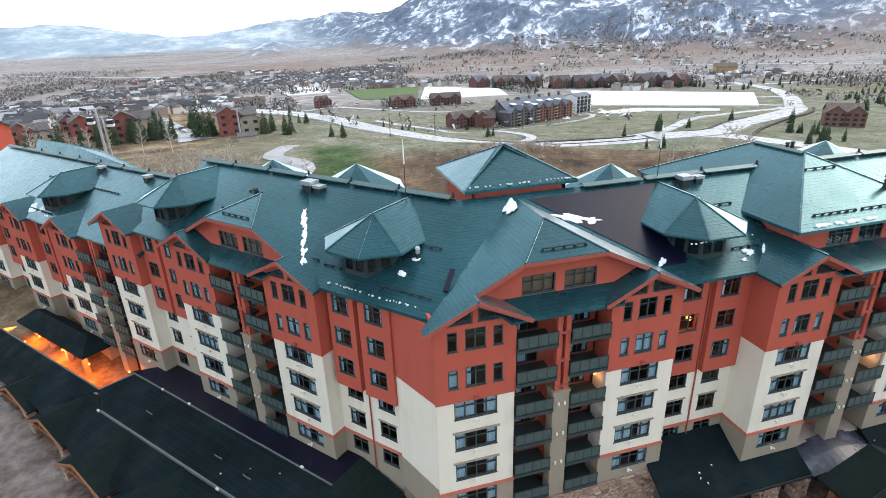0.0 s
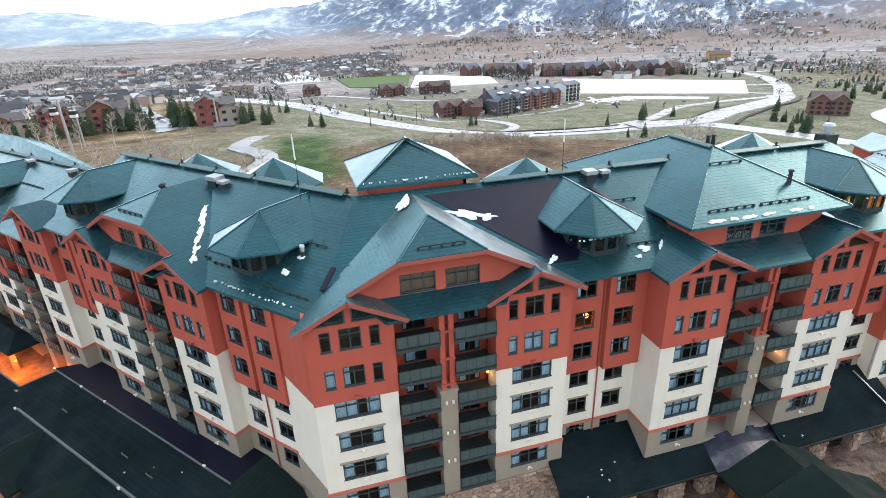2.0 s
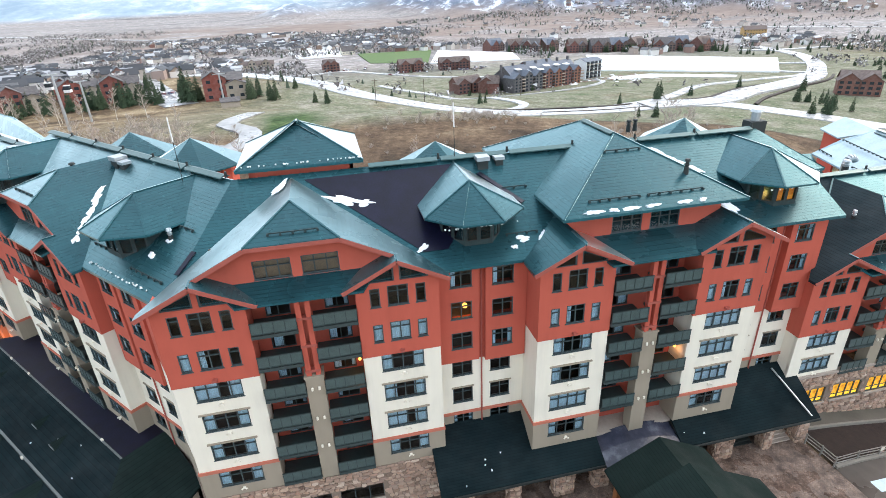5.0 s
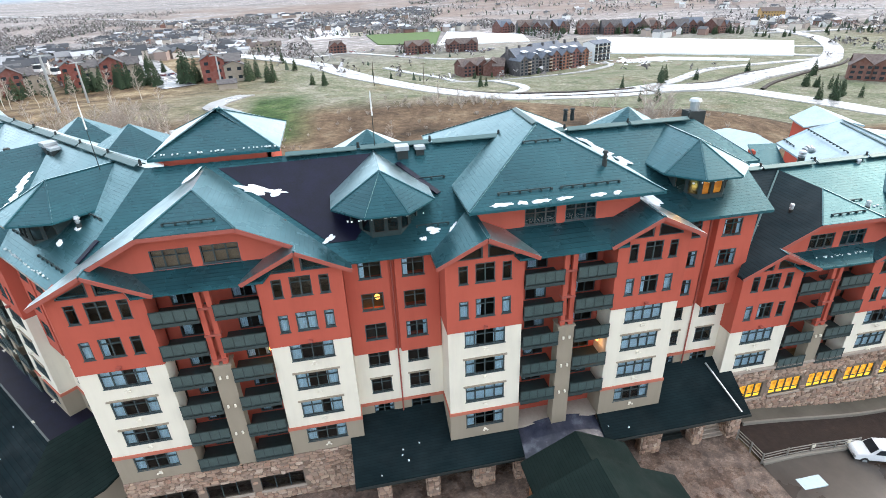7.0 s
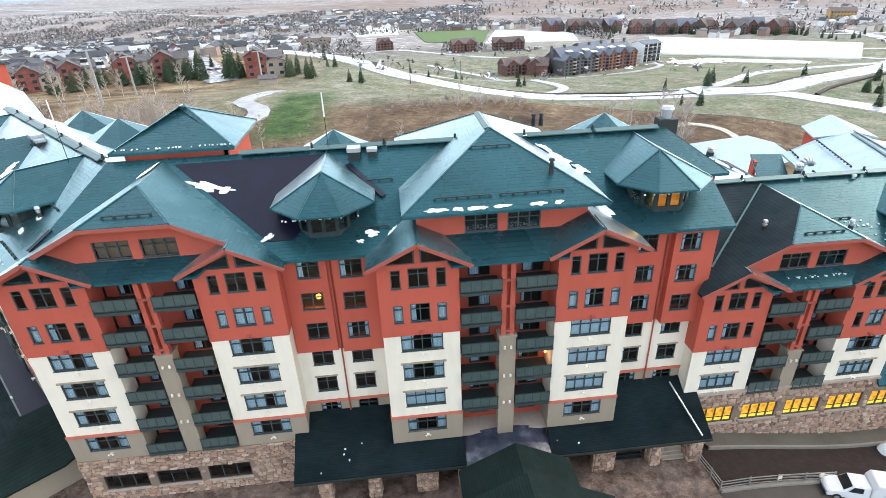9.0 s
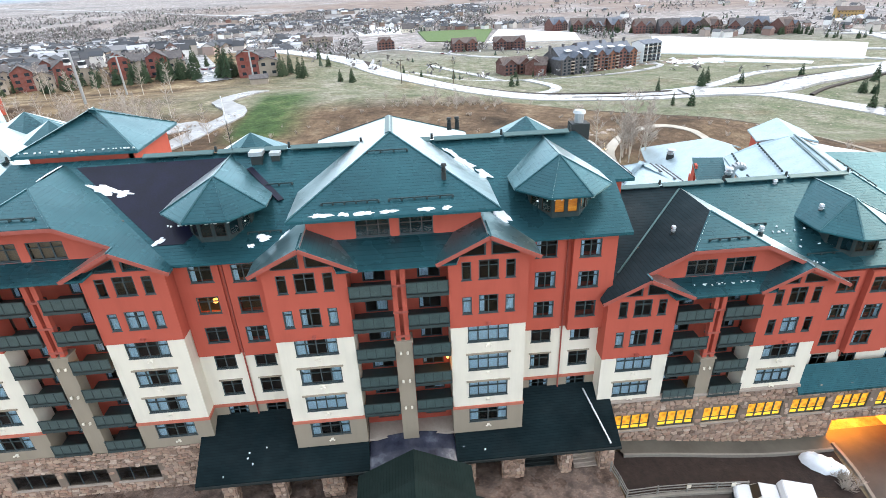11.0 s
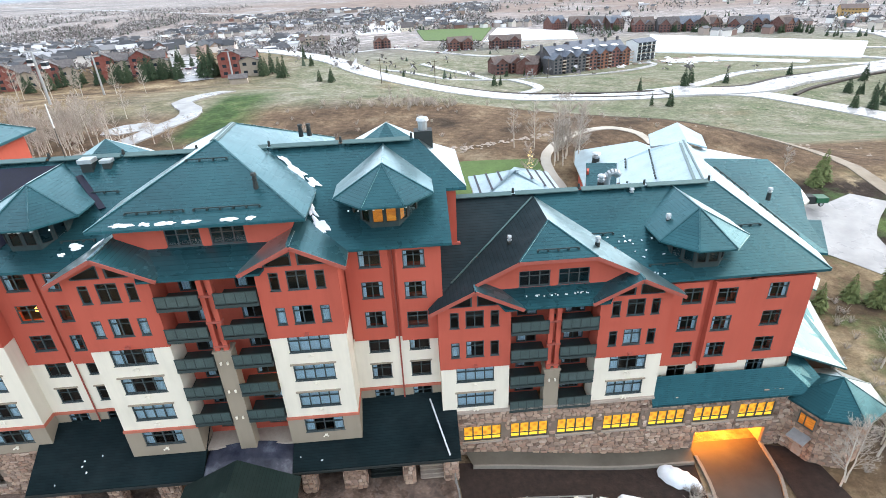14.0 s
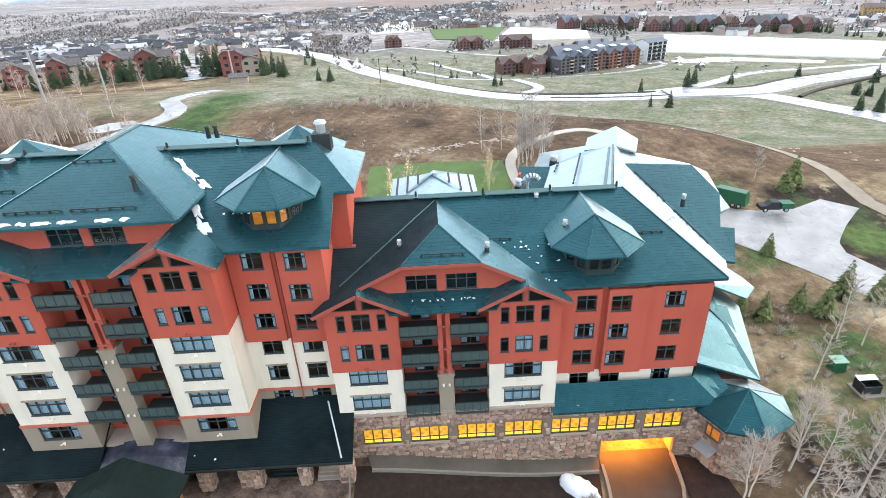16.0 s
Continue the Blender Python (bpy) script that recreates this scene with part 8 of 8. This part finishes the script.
def wheel(parent, x, y, z, r=0.4, w=0.26):
    bm = bmesh.new()
    tube(bm, (x, y - w / 2, z), (x, y + w / 2, z), r, r, 18)
    tyre = part("wheel", bm, TYRE, parent)
    bm = bmesh.new()
    tube(bm, (x, y - w / 2 - 0.02, z), (x, y + w / 2 + 0.02, z), r * 0.58, r * 0.58, 14)
    part("rim", bm, GALV, tyre)


def profile_body(bm, prof, half, inset=0.12):
    """A car body from its side profile, with the upper part drawn in."""
    zmax = max(p[1] for p in prof)
    rings = []
    for s in (-1, 1):
        rings.append([bm.verts.new((x, s * (half - inset * max(0, (z - 1.0)) / max(0.1, zmax - 1.0)), z)) for x, z in prof])
    bm.faces.new(rings[0]), bm.faces.new(rings[1][::-1])
    n = len(prof)
    for i in range(n):
        bm.faces.new((rings[0][i], rings[1][i], rings[1][(i + 1) % n], rings[0][(i + 1) % n]))
    bmesh.ops.recalc_face_normals(bm, faces=bm.faces)
    bmesh.ops.bevel(bm, geom=bm.edges[:], offset=0.06, segments=2, affect="EDGES")


truck = thing("service_truck", "white service truck with box body parked on the street", "truck", Matrix.Translation((79.1, 24.7, ground_z(79.1, 24.7) + 0.1)) @ Matrix.Rotation(radians(-20), 4, "Z"))
bm = bmesh.new()
profile_body(bm, [(-3.1, 0.45), (-3.15, 0.95), (-2.95, 1.15), (-1.75, 1.25), (-1.1, 1.9), (0.35, 1.95), (0.4, 0.45)], 0.98, 0.16)
part("cab", bm, WHITEPAINT, truck)
bm = bmesh.new()
profile_body(bm, [(0.45, 0.5), (0.4, 2.0), (0.7, 2.55), (3.2, 2.6), (3.3, 0.5)], 1.08, 0.05)
part("box_body", bm, WHITEPAINT, truck)
bm = bmesh.new()
poly(bm, [(-1.78, -0.8, 1.3), (-1.78, 0.8, 1.3), (-1.16, 0.74, 1.88), (-1.16, -0.74, 1.88)])
part("windscreen", bm, CARGLASS, truck)
for s in (-1, 1):
    bm = bmesh.new()
    poly(bm, [(-1.45, s * 0.97, 1.28), (-0.25, s * 0.97, 1.28), (-0.25, s * 0.88, 1.82), (-1.05, s * 0.88, 1.82)])
    part("side_window", bm, CARGLASS, truck)
    bm = bmesh.new()
    box(bm, 1.4, 1.85, s * 1.09 - 0.01, s * 1.09 + 0.01, 1.5, 1.9)
    part("emblem", bm, GALV, truck)
    bm = bmesh.new()
    box(bm, -3.18, -3.08, s * 0.75 - 0.18, s * 0.75 + 0.18, 0.75, 0.98)
    part("headlight", bm, GALV, truck)
    for x in (-2.2, 2.1):
        wheel(truck, x, s * 0.92, 0.4)
bm = bmesh.new()
box(bm, -3.22, -3.1, -0.95, 0.95, 0.4, 0.62)
part("bumper", bm, DARKMETAL, truck)


def vehicle(name, label, x, y, turn, paint, prof, half, wheels, z=2.25):
    v = thing(name, label, "truck", Matrix.Translation((x, y, z)) @ Matrix.Rotation(radians(turn), 4, "Z"))
    bm = bmesh.new()
    profile_body(bm, prof, half)
    part("body", bm, paint, v)
    for wx in wheels:
        for s in (-1, 1):
            wheel(v, wx, s * (half - 0.1), 0.45, 0.45)
    return v


GREENPAINT = plain("green_truck_paint", (0.012, 0.10, 0.045), 0.35)
vehicle("refuse_truck", "green refuse truck parked in the yard", 131.4, 88.0, -48, GREENPAINT, [(-3.6, 0.6), (-3.6, 2.6), (-2.2, 2.7), (-2.0, 3.1), (3.4, 3.1), (3.8, 0.6)], 1.2, (-2.4, 1.6, 2.7))
v = vehicle("pickup_truck", "black pickup truck with green load bed", 138.0, 83.6, -6, DARKMETAL, [(-2.7, 0.5), (-2.7, 1.15), (-1.5, 1.3), (-0.8, 1.95), (0.7, 1.95), (0.9, 0.5)], 0.98, (-1.8, 1.9))
bm = bmesh.new()
box(bm, 0.95, 3.1, -1.05, 1.05, 0.7, 1.7)
part("load_bed", bm, GREENPAINT, v)
for x, y, label, mat in ((123.0, 43.4, "green metal utility box", GREENPAINT),):
    b = thing("utility_box", label, "utility box", Matrix.Translation((x, y, ground_z(x, y))))
    bm = bmesh.new()
    box(bm, -0.8, 0.8, -0.6, 0.6, 0, 1.5)
    bmesh.ops.bevel(bm, geom=bm.edges[:], offset=0.05, segments=2, affect="EDGES")
    part("cabinet", bm, mat, b)
    bm = bmesh.new()
    slab(bm, [(-0.9, -0.7, 1.6), (0.9, -0.7, 1.6), (0.9, 0.7, 1.68), (-0.9, 0.7, 1.68)], 0.1)
    part("lid", bm, plain("pale_green_lid", (0.20, 0.38, 0.28), 0.5), b)
b = thing("waste_container", "dark open-topped waste container on a concrete pad", "waste container", Matrix.Translation((124.0, 39.6, ground_z(124.0, 39.6))))
bm = bmesh.new()
box(bm, -1.4, 1.4, -1.3, 1.3, -0.4, 0.12)
part("pad", bm, CURB, b)
bm = bmesh.new()
box(bm, -1.1, 1.1, -0.8, -0.7, 0.12, 1.2), box(bm, -1.1, 1.1, 0.7, 0.8, 0.12, 1.5), box(bm, -1.1, -1.0, -0.7, 0.7, 0.12, 1.4), box(bm, 1.0, 1.1, -0.7, 0.7, 0.12, 1.4), box(bm, -1.0, 1.0, -0.7, 0.7, 0.12, 0.25)
part("bin", bm, DARKMETAL, b)
bm = bmesh.new()
for i in range(4):
    slab(bm, [(-1.15, 0.1 + 0.2 * i, 1.5 + 0.04 * i), (1.15, 0.1 + 0.2 * i, 1.5 + 0.04 * i), (1.15, 0.26 + 0.2 * i, 1.53 + 0.04 * i), (-1.15, 0.26 + 0.2 * i, 1.53 + 0.04 * i)], 0.03)
part("slatted_lid", bm, GALV, b)
bm = bmesh.new()
box(bm, 67.4, 70.0, 22.2, 23.4, ground_z(68.7, 22.8) + 0.02, ground_z(68.7, 22.8) + 0.18)
ob = part("ground_hatch", bm, plain("frosted_hatch", (0.50, 0.62, 0.68), 0.3), None)
tagged(ob, "pale blue frosted hatch set in the street", "hatch")


# ---------------------------------------------------------------- snow
def snow_patch(x, y, z, lx, ly, seed, tilt=None, turn=0.0, thick=0.09, label="melting patch of old snow on the green roof", stretch=0.75):
    """A low uneven mound of snow lying on a slope."""
    r = random.Random(seed)
    bm = bmesh.new()
    n = 22
    off = [1 + r.uniform(-stretch, stretch) for _ in range(n)]
    off = [(off[i - 1] + 2 * off[i] + off[(i + 1) % n]) / 4 + 0.10 * math.sin(3 * i + seed) for i in range(n)]
    rings = []
    for k, (f, h) in enumerate(((1.0, -0.05), (0.93, 0.55), (0.7, 0.9), (0.35, 1.0))):
        rings.append([bm.verts.new((lx / 2 * f * off[i] * math.cos(2 * math.pi * i / n), ly / 2 * f * off[i] * math.sin(2 * math.pi * i / n), thick * h * (1 + r.uniform(-0.2, 0.2) * (k > 0)))) for i in range(n)])
    for a, b in zip(rings, rings[1:]):
        for i in range(n):
            bm.faces.new((a[i], a[(i + 1) % n], b[(i + 1) % n], b[i]))
    bm.faces.new(rings[-1])
    for f in bm.faces:
        f.smooth = True
    ob = part("snow_patch", bm, SNOW)
    ob.matrix_basis = Matrix.Translation((x, y, z)) @ (Matrix.Identity(4) if tilt is None else tilt) @ Matrix.Rotation(radians(turn), 4, "Z")
    return tagged(ob, label, "snow", "snow patches")


TM = Matrix.Rotation(math.atan(0.55), 4, "X")                       # lies on the main front slope
TB = Matrix.Rotation(math.atan(0.515), 4, "X")
TX = Matrix.Rotation(math.atan(0.5), 4, "Y")                        # lies on a slope that falls to the right
TW = Matrix.Rotation(radians(-48.5), 4, "Z") @ TM


def on_main(x, y, lx, ly, seed, turn=0, zr=31.2, lift=0.03):
    snow_patch(x, y, zr + 0.55 * (y - 42.8) + lift, lx, ly, seed, TM, turn)


def on_west(xl, yl, lx, ly, seed, turn=0, zr=31.2):
    p = AT_WEST @ Vector((xl, yl, zr + 0.55 * yl + 0.02))
    snow_patch(p.x, p.y, p.z, lx, ly, seed, TW, turn)


on_main(22.0, 39.6, 3.6, 0.8, 1, -20, lift=0.05)
on_main(23.7, 39.1, 1.3, 0.6, 2, -8, lift=0.05)
on_main(27.6, 34.5, 1.1, 0.5, 3, 40)
on_main(35.9, 34.2, 1.5, 0.55, 4, 8)
on_main(37.5, 34.1, 0.4, 1.5, 6, -35)
on_main(34.9, 33.5, 0.5, 0.35, 5)
on_main(54.45, 36.2, 0.75, 2.3, 8, 26)
on_main(55.3, 34.5, 1.15, 2.5, 98, 30)
for i, (x, y, l, w) in enumerate(((51.9, 41.2, 1.9, 0.5), (53.2, 39.85, 2.2, 0.8), (54.5, 38.75, 1.7, 0.7))):
    on_main(x, y, l, w, 9 + 40 * i, -44, lift=0.07)
snow_patch(16.9, 41.2, 30.68, 1.1, 2.4, 10, Matrix.Rotation(-math.atan(0.5), 4, "Y"), -20)
for i, x in enumerate((40.9, 42.6, 44.3, 45.9, 49.0, 50.6)):
    snow_patch(x, 32.25, 28.83, (1.5, 0.9, 1.5, 1.3, 1.1, 0.7)[i], 0.34, 20 + i, TB, 0, 0.12)
for i, (a, b, h) in enumerate(((-14.7, -4.7, 1.6), (-13.8, -5.6, 1.7), (-12.9, -6.5, 1.8), (-12.0, -7.5, 1.8), (-11.1, -8.4, 1.7), (-10.4, -9.2, 1.2))):
    p = AT_WEST @ Vector((a, b, 31.0 - 0.5 * (a + 18.6) + 0.02))
    snow_patch(p.x, p.y, p.z, 0.42 + 0.06 * (i % 3), h, 40 + i, Matrix.Rotation(radians(-48.5), 4, "Z") @ TX, 38)
for i, (a, b, w, h) in enumerate(((-66.5, -8.9, 2.6, 1.8), (-63.5, -8.6, 1.4, 0.9), (-61.0, -9.4, 1.0, 0.4))):
    on_west(a, b, w, h, 50 + i, 10, 28.15)
on_west(-1.0, -7.6, 0.9, 0.5, 60)
on_west(-0.6, -6.1, 0.6, 0.6, 61)
rs = random.Random(3)
for i in range(26):
    x, y = rs.gauss(82.6, 1.5), rs.uniform(33.6, 37.6)
    on_main(x, y, rs.uniform(0.12, 0.28), rs.uniform(0.10, 0.2), 100 + i, 0, 25.1)
pile = snow_patch(87.3, 28.6, ground_z(87.3, 28.6) + 0.1, 4.0, 2.0, 77, None, -38, 1.1, "dirty white snow heap on the planting bed", 0.2)
pile.name = "snow_mound"


rp = random.Random(41)
for i in range(9):
    x = rp.choice((rp.uniform(27.6, 42), rp.uniform(51, 65.4)))
    y = rp.uniform(28.9, 31.2)
    snow_patch(x, y, 5.15 + (y - 28.6) * 0.6415 + 0.01, rp.uniform(0.10, 0.26), rp.uniform(0.08, 0.2), 200 + i, Matrix.Rotation(math.atan(0.6415), 4, "X"), rp.uniform(0, 180), 0.06, "small scrap of old snow on the porch roof")
for i in range(4):
    xl, yl = rp.uniform(-36, -8), rp.uniform(-17.4, -14.0)
    p = AT_WEST @ Vector((xl, yl, 7.02 - (-yl - 13.0) * 0.297))
    snow_patch(p.x, p.y, p.z, rp.uniform(0.12, 0.2), rp.uniform(0.1, 0.18), 240 + i, Matrix.Rotation(radians(-48.5), 4, "Z") @ Matrix.Rotation(0.289, 4, "X"), 0, 0.08, "small scrap of old snow on the lodge roof")


# ---------------------------------------------------------------- roof fittings
GUARD = plain("dark_green_guard", (0.009, 0.026, 0.029), 0.6)


def snow_guard(host, pts):
    """A low dark rail on brackets across a slope."""
    a, b = Vector(pts[0]), Vector(pts[1])
    bm = bmesh.new()
    n = max(2, int((b - a).length / 0.85))
    d = (b - a).normalized()
    for i in range(n + 1):
        p = a.lerp(b, i / n)
        beam(bm, p - d * 0.07 + Vector((0, 0, 0.08)), p + d * 0.07 + Vector((0, 0, 0.08)), 0.2, 0.2)
    beam(bm, a + Vector((0, 0, 0.17)), b + Vector((0, 0, 0.17)), 0.07, 0.09)
    part("snow_guard", bm, GUARD, host, "dark metal snow guard")


def ms(x, y, zr=31.2):
    return (x, y, zr + 0.55 * y)


for a, b, y in ((41.0, 45.4, 33.2), (46.2, 51.2, 33.2), (44.6, 47.9, 38.0)):
    snow_guard(tower, ((a, y - Y0, 28.65 + 0.515 * (y - 31.9)), (b, y - Y0, 28.65 + 0.515 * (y - 31.9))))
snow_guard(tower, (ms(35.6, 39.0 - Y0), ms(37.8, 39.0 - Y0)))
snow_guard(tower, (ms(34.6, 34.6 - Y0), ms(37.2, 34.6 - Y0)))
for xa, xb, y in ((-16.5, -14.6, -4.8), (-10.4, -8.6, -6.1), (-3.6, 1.0, -4.9), (-11.2, -9.6, -8.3), (-8.6, -6.8, -8.5), (-1.8, 2.6, -9.0), (-24.5, -22.0, -3.0), (-28.0, -26.0, -8.0), (-26.2, -23.0, -5.5)):
    snow_guard(west, (ms(xa, y), ms(xb, y)))
for xa, xb, y in ((-71, -66, -3.8), (-65, -60, -3.9), (-59, -51, -4.0), (-68, -60, -9.0)):
    snow_guard(west, (ms(xa, y, 28.15), ms(xb, y, 28.15)))
for xa, xb, y in ((76.0, 81.6, -4.9), (93.0, 95.8, -5.0), (84.0, 86.5, -8.2)):
    snow_guard(east, (ms(xa, y, 25.1), ms(xb, y, 25.1)))
for a, b in (((93.5, 58.4 - Y0, 23.47), (90.1, 48.5 - Y0, 23.45)), ((91.0, 59.5 - Y0, 22.0), (89.9, 56.5 - Y0, 22.0)), ((88.2, 51.5 - Y0, 22.0), (86.9, 47.6 - Y0, 22.0)), ((97.2, 49.4 - Y0, 23.95), (99.0, 45.2 - Y0, 22.25)), ((99.6, 43.8 - Y0, 21.65), (101.4, 39.6 - Y0, 19.95))):
    snow_guard(east, (a, b))
# clipped gables carry a guard each
for host, c, zc in ((corner, M1, 31.0), (east, M3, 24.9), (west, W1, 31.0)):
    y = YR - 0.1
    z = zc - 0.5 * 3.35 + (y - (YR - 1.0)) * (0.5 * 3.35 / 4.2)
    snow_guard(host, ((c - 1.6, y, z), (c + 1.9, y, z)))


def pipe_vent(host, x, y, z, r=0.13, h=0.8, cap=True):
    """A dark flashed base with a pale ribbed cowl on it."""
    bm = bmesh.new()
    tube(bm, (x, y, z - 0.5), (x, y, z + h * 0.45), r * 1.5, r * 1.3, 10)
    v = part("vent_pipe", bm, DARKMETAL, host, "round roof vent")
    bm = bmesh.new()
    tube(bm, (x, y, z + h * 0.45), (x, y, z + h), r, r, 10)
    tube(bm, (x, y, z + h * 0.62), (x, y, z + h * 0.72), r * 1.5, r * 1.5, 10)
    tube(bm, (x, y, z + h), (x, y, z + h + 0.18), r * 1.7, r * 1.3, 10)
    part("cap", bm, GALV if cap else DARKMETAL, v)


def box_vent(host, x, y, z, w=1.0, d=0.8, h=0.9):
    bm = bmesh.new()
    box(bm, x - w / 2, x + w / 2, y - d / 2, y + d / 2, z - 0.8, z + h * 0.55)
    v = part("vent_box", bm, DARKMETAL, host, "dark metal roof vent box")
    bm = bmesh.new()
    box(bm, x - w / 2 - 0.12, x + w / 2 + 0.12, y - d / 2 - 0.12, y + d / 2 + 0.12, z + h * 0.55, z + h)
    part("hood", bm, GALV, v, "pale galvanised hood")


box_vent(tower, 34.6, -1.1, 30.7, 0.95, 0.9, 0.8)
box_vent(tower, 36.2, -1.0, 30.7, 0.7, 0.6, 0.6)
box_vent(west, -17.0, -1.4, 30.4, 1.2, 1.0, 0.9)
box_vent(west, -15.6, -1.5, 30.4, 0.8, 0.7, 0.6)
pipe_vent(tower, 50.7, 35.0 - Y0, 30.3, 0.15, 1.0, False)
for x, y in ((52.4, 47.5), (53.2, 47.6)):
    pipe_vent(tower, x, y - Y0, 31.3, 0.16, 0.55, False)
for x, y, z in ((84.75, -0.6, 24.3), (86.55, -5.2, 23.4), (79.1, -7.8, 22.9), (100.3, 0.9, 22.7)):
    pipe_vent(east, x, y, z, 0.16, 0.7)
pipe_vent(east, 71.4, -6.8, 23.0, 0.14, 0.75)
pipe_vent(east, 84.1, 49.0 - Y0, 22.8, 0.28, 1.2)
pipe_vent(east, 96.8, 86.3 - Y0, 12.6, 0.5, 1.5)
pipe_vent(west, -22.9, -3.5, 29.5, 0.2, 0.6, False)
pipe_vent(west, -0.5, -6.0, 28.0, 0.14, 0.7)
for host, x, y, z in ((west, -48.0, -1.2, 27.6), (west, -60.0, -1.2, 27.6), (tower, 30.0, 5.0, 29.0)):
    box_vent(host, x, y, z, 0.9, 0.8, 0.7)
# big extract hoods
bm = bmesh.new()
box(bm, 63.6, 65.3, 0.2, 1.6, 29.6, 31.8)
stack = part("chimney", bm, DARKMETAL, tower, "dark green chimney with galvanised hood")
bm = bmesh.new()
tube(bm, (64.45, 0.9, 31.8), (64.45, 0.9, 32.7), 0.42, 0.46, 12)
tube(bm, (64.45, 0.9, 32.7), (64.45, 0.9, 32.95), 0.62, 0.5, 12)
part("hood", bm, GALV, stack)
bm = bmesh.new()
_arc = [(85.1, 50.0 - Y0, 21.6)] + [(85.8 - 0.7 * math.cos(math.pi * i / 8), 50.0 - Y0, 23.3 + 0.7 * math.sin(math.pi * i / 8)) for i in range(8)]
for _p, _q in zip(_arc, _arc[1:]):
    tube(bm, _p, _q, 0.42, 0.42, 12)
part("extract_hood", bm, GALV, east, "galvanised extract hood")
# shingle courses left bare: dark valley lines
for host, pts in ((tower, [(34.0, -2.0, 30.2), (37.0, -5.4, 28.3)]), (tower, [(44.6, -0.3, 31.15), (39.6, -5.4, 28.4)])):
    bm = bmesh.new()
    beam(bm, Vector(pts[0]) + Vector((0, 0, 0.05)), Vector(pts[1]) + Vector((0, 0, 0.05)), 0.55, 0.08)
    part("valley_flashing", bm, FELT, host)
bm = bmesh.new()
beam(bm, (10.3, 36.5 - Y0, 27.78), (9.2, 34.8 - Y0, 26.85), 0.4, 0.1)
part("roof_mat", bm, FELT, corner, "dark mat left on the roof")
# roof poles on the ridge
for host, x, y, z in ((corner, 8.6, 2.2, 31.4), (tower, 32.3, -0.2, 31.2)):
    bm = bmesh.new()
    tube(bm, (x, y, z - 0.6), (x, y, z + 2.9), 0.035, 0.03, 6)
    mast = part("roof_mast", bm, DARKMETAL, host, "thin mast with a white top on the ridge")
    bm = bmesh.new()
    tube(bm, (x, y, z + 2.9), (x, y, z + 5.0), 0.07, 0.05, 8)
    part("mast_top", bm, plain("white_pole_paint", (0.7, 0.7, 0.68), 0.5), mast)
# downpipes in the recesses
for host, x, y, z0, z1 in ((tower, 32.15, YR + 0.3, 6.8, 25.4), (tower, 61.0, YR + 0.3, 8.2, 25.4), (east, 90.0, YR + 0.3, 9.0, 19.4), (west, -4.45, YR + 0.3, 6.0, 25.4), (tower, 65.2, YR - 0.4, 7.0, 16.0)):
    bm = bmesh.new()
    tube(bm, (x, y, z0), (x, y, z1), 0.07, 0.07, 8)
    part("downpipe", bm, TRIM, host)
# lit wall lamps on two balconies
for host, x, y, z in ((tower, 50.2, 31.9, 14.6), (corner, 21.6, 33.5, 17.7)):
    bm = bmesh.new()
    bmesh.ops.create_uvsphere(bm, u_segments=8, v_segments=6, radius=0.13, matrix=Matrix.Translation((x, y - Y0, z)))
    part("balcony_lamp", bm, LAMPGLASS, host, "lit warm balcony lamp")
    room_light(Matrix.Translation((x - 0.35, y - 0.1, z - 0.1)), 25)
# pale pipe across the porch roof
bm = bmesh.new()
beam(bm, pl((63.4, 33.2, 8.3))[0], pl((64.9, 28.7, 5.45))[0], 0.14, 0.12)
part("roof_pipe", bm, GALV, porch)
# bright shingle tabs along some eaves
TAB = plain("pale_debris", (0.60, 0.66, 0.66), 0.6)
rq = random.Random(17)
for host, x0, x1, y, zf, count in ((corner, 13.8, 23.8, 0.15, lambda x: 32.1, 34), (tower, 29.0, 35.2, -9.6, lambda x: 28.45, 16), (west, -7.0, 2.0, -9.9, lambda x: 25.85, 26), (tower, 57.5, 64.0, -9.7, lambda x: 28.5, 9), (east, 72.0, 78.0, -10.2, lambda x: 19.6, 22)):
    bm = bmesh.new()
    for i in range(count):
        x = rq.uniform(x0, x1)
        y2 = y + rq.uniform(-0.12, 0.12)
        s = rq.uniform(0.035, 0.075)
        box(bm, x - s, x + s, y2 - s, y2 + s, zf(x) - 0.03, zf(x) + 0.07)
    tagged(part("roof_debris", bm, TAB, host), kind="stuff")
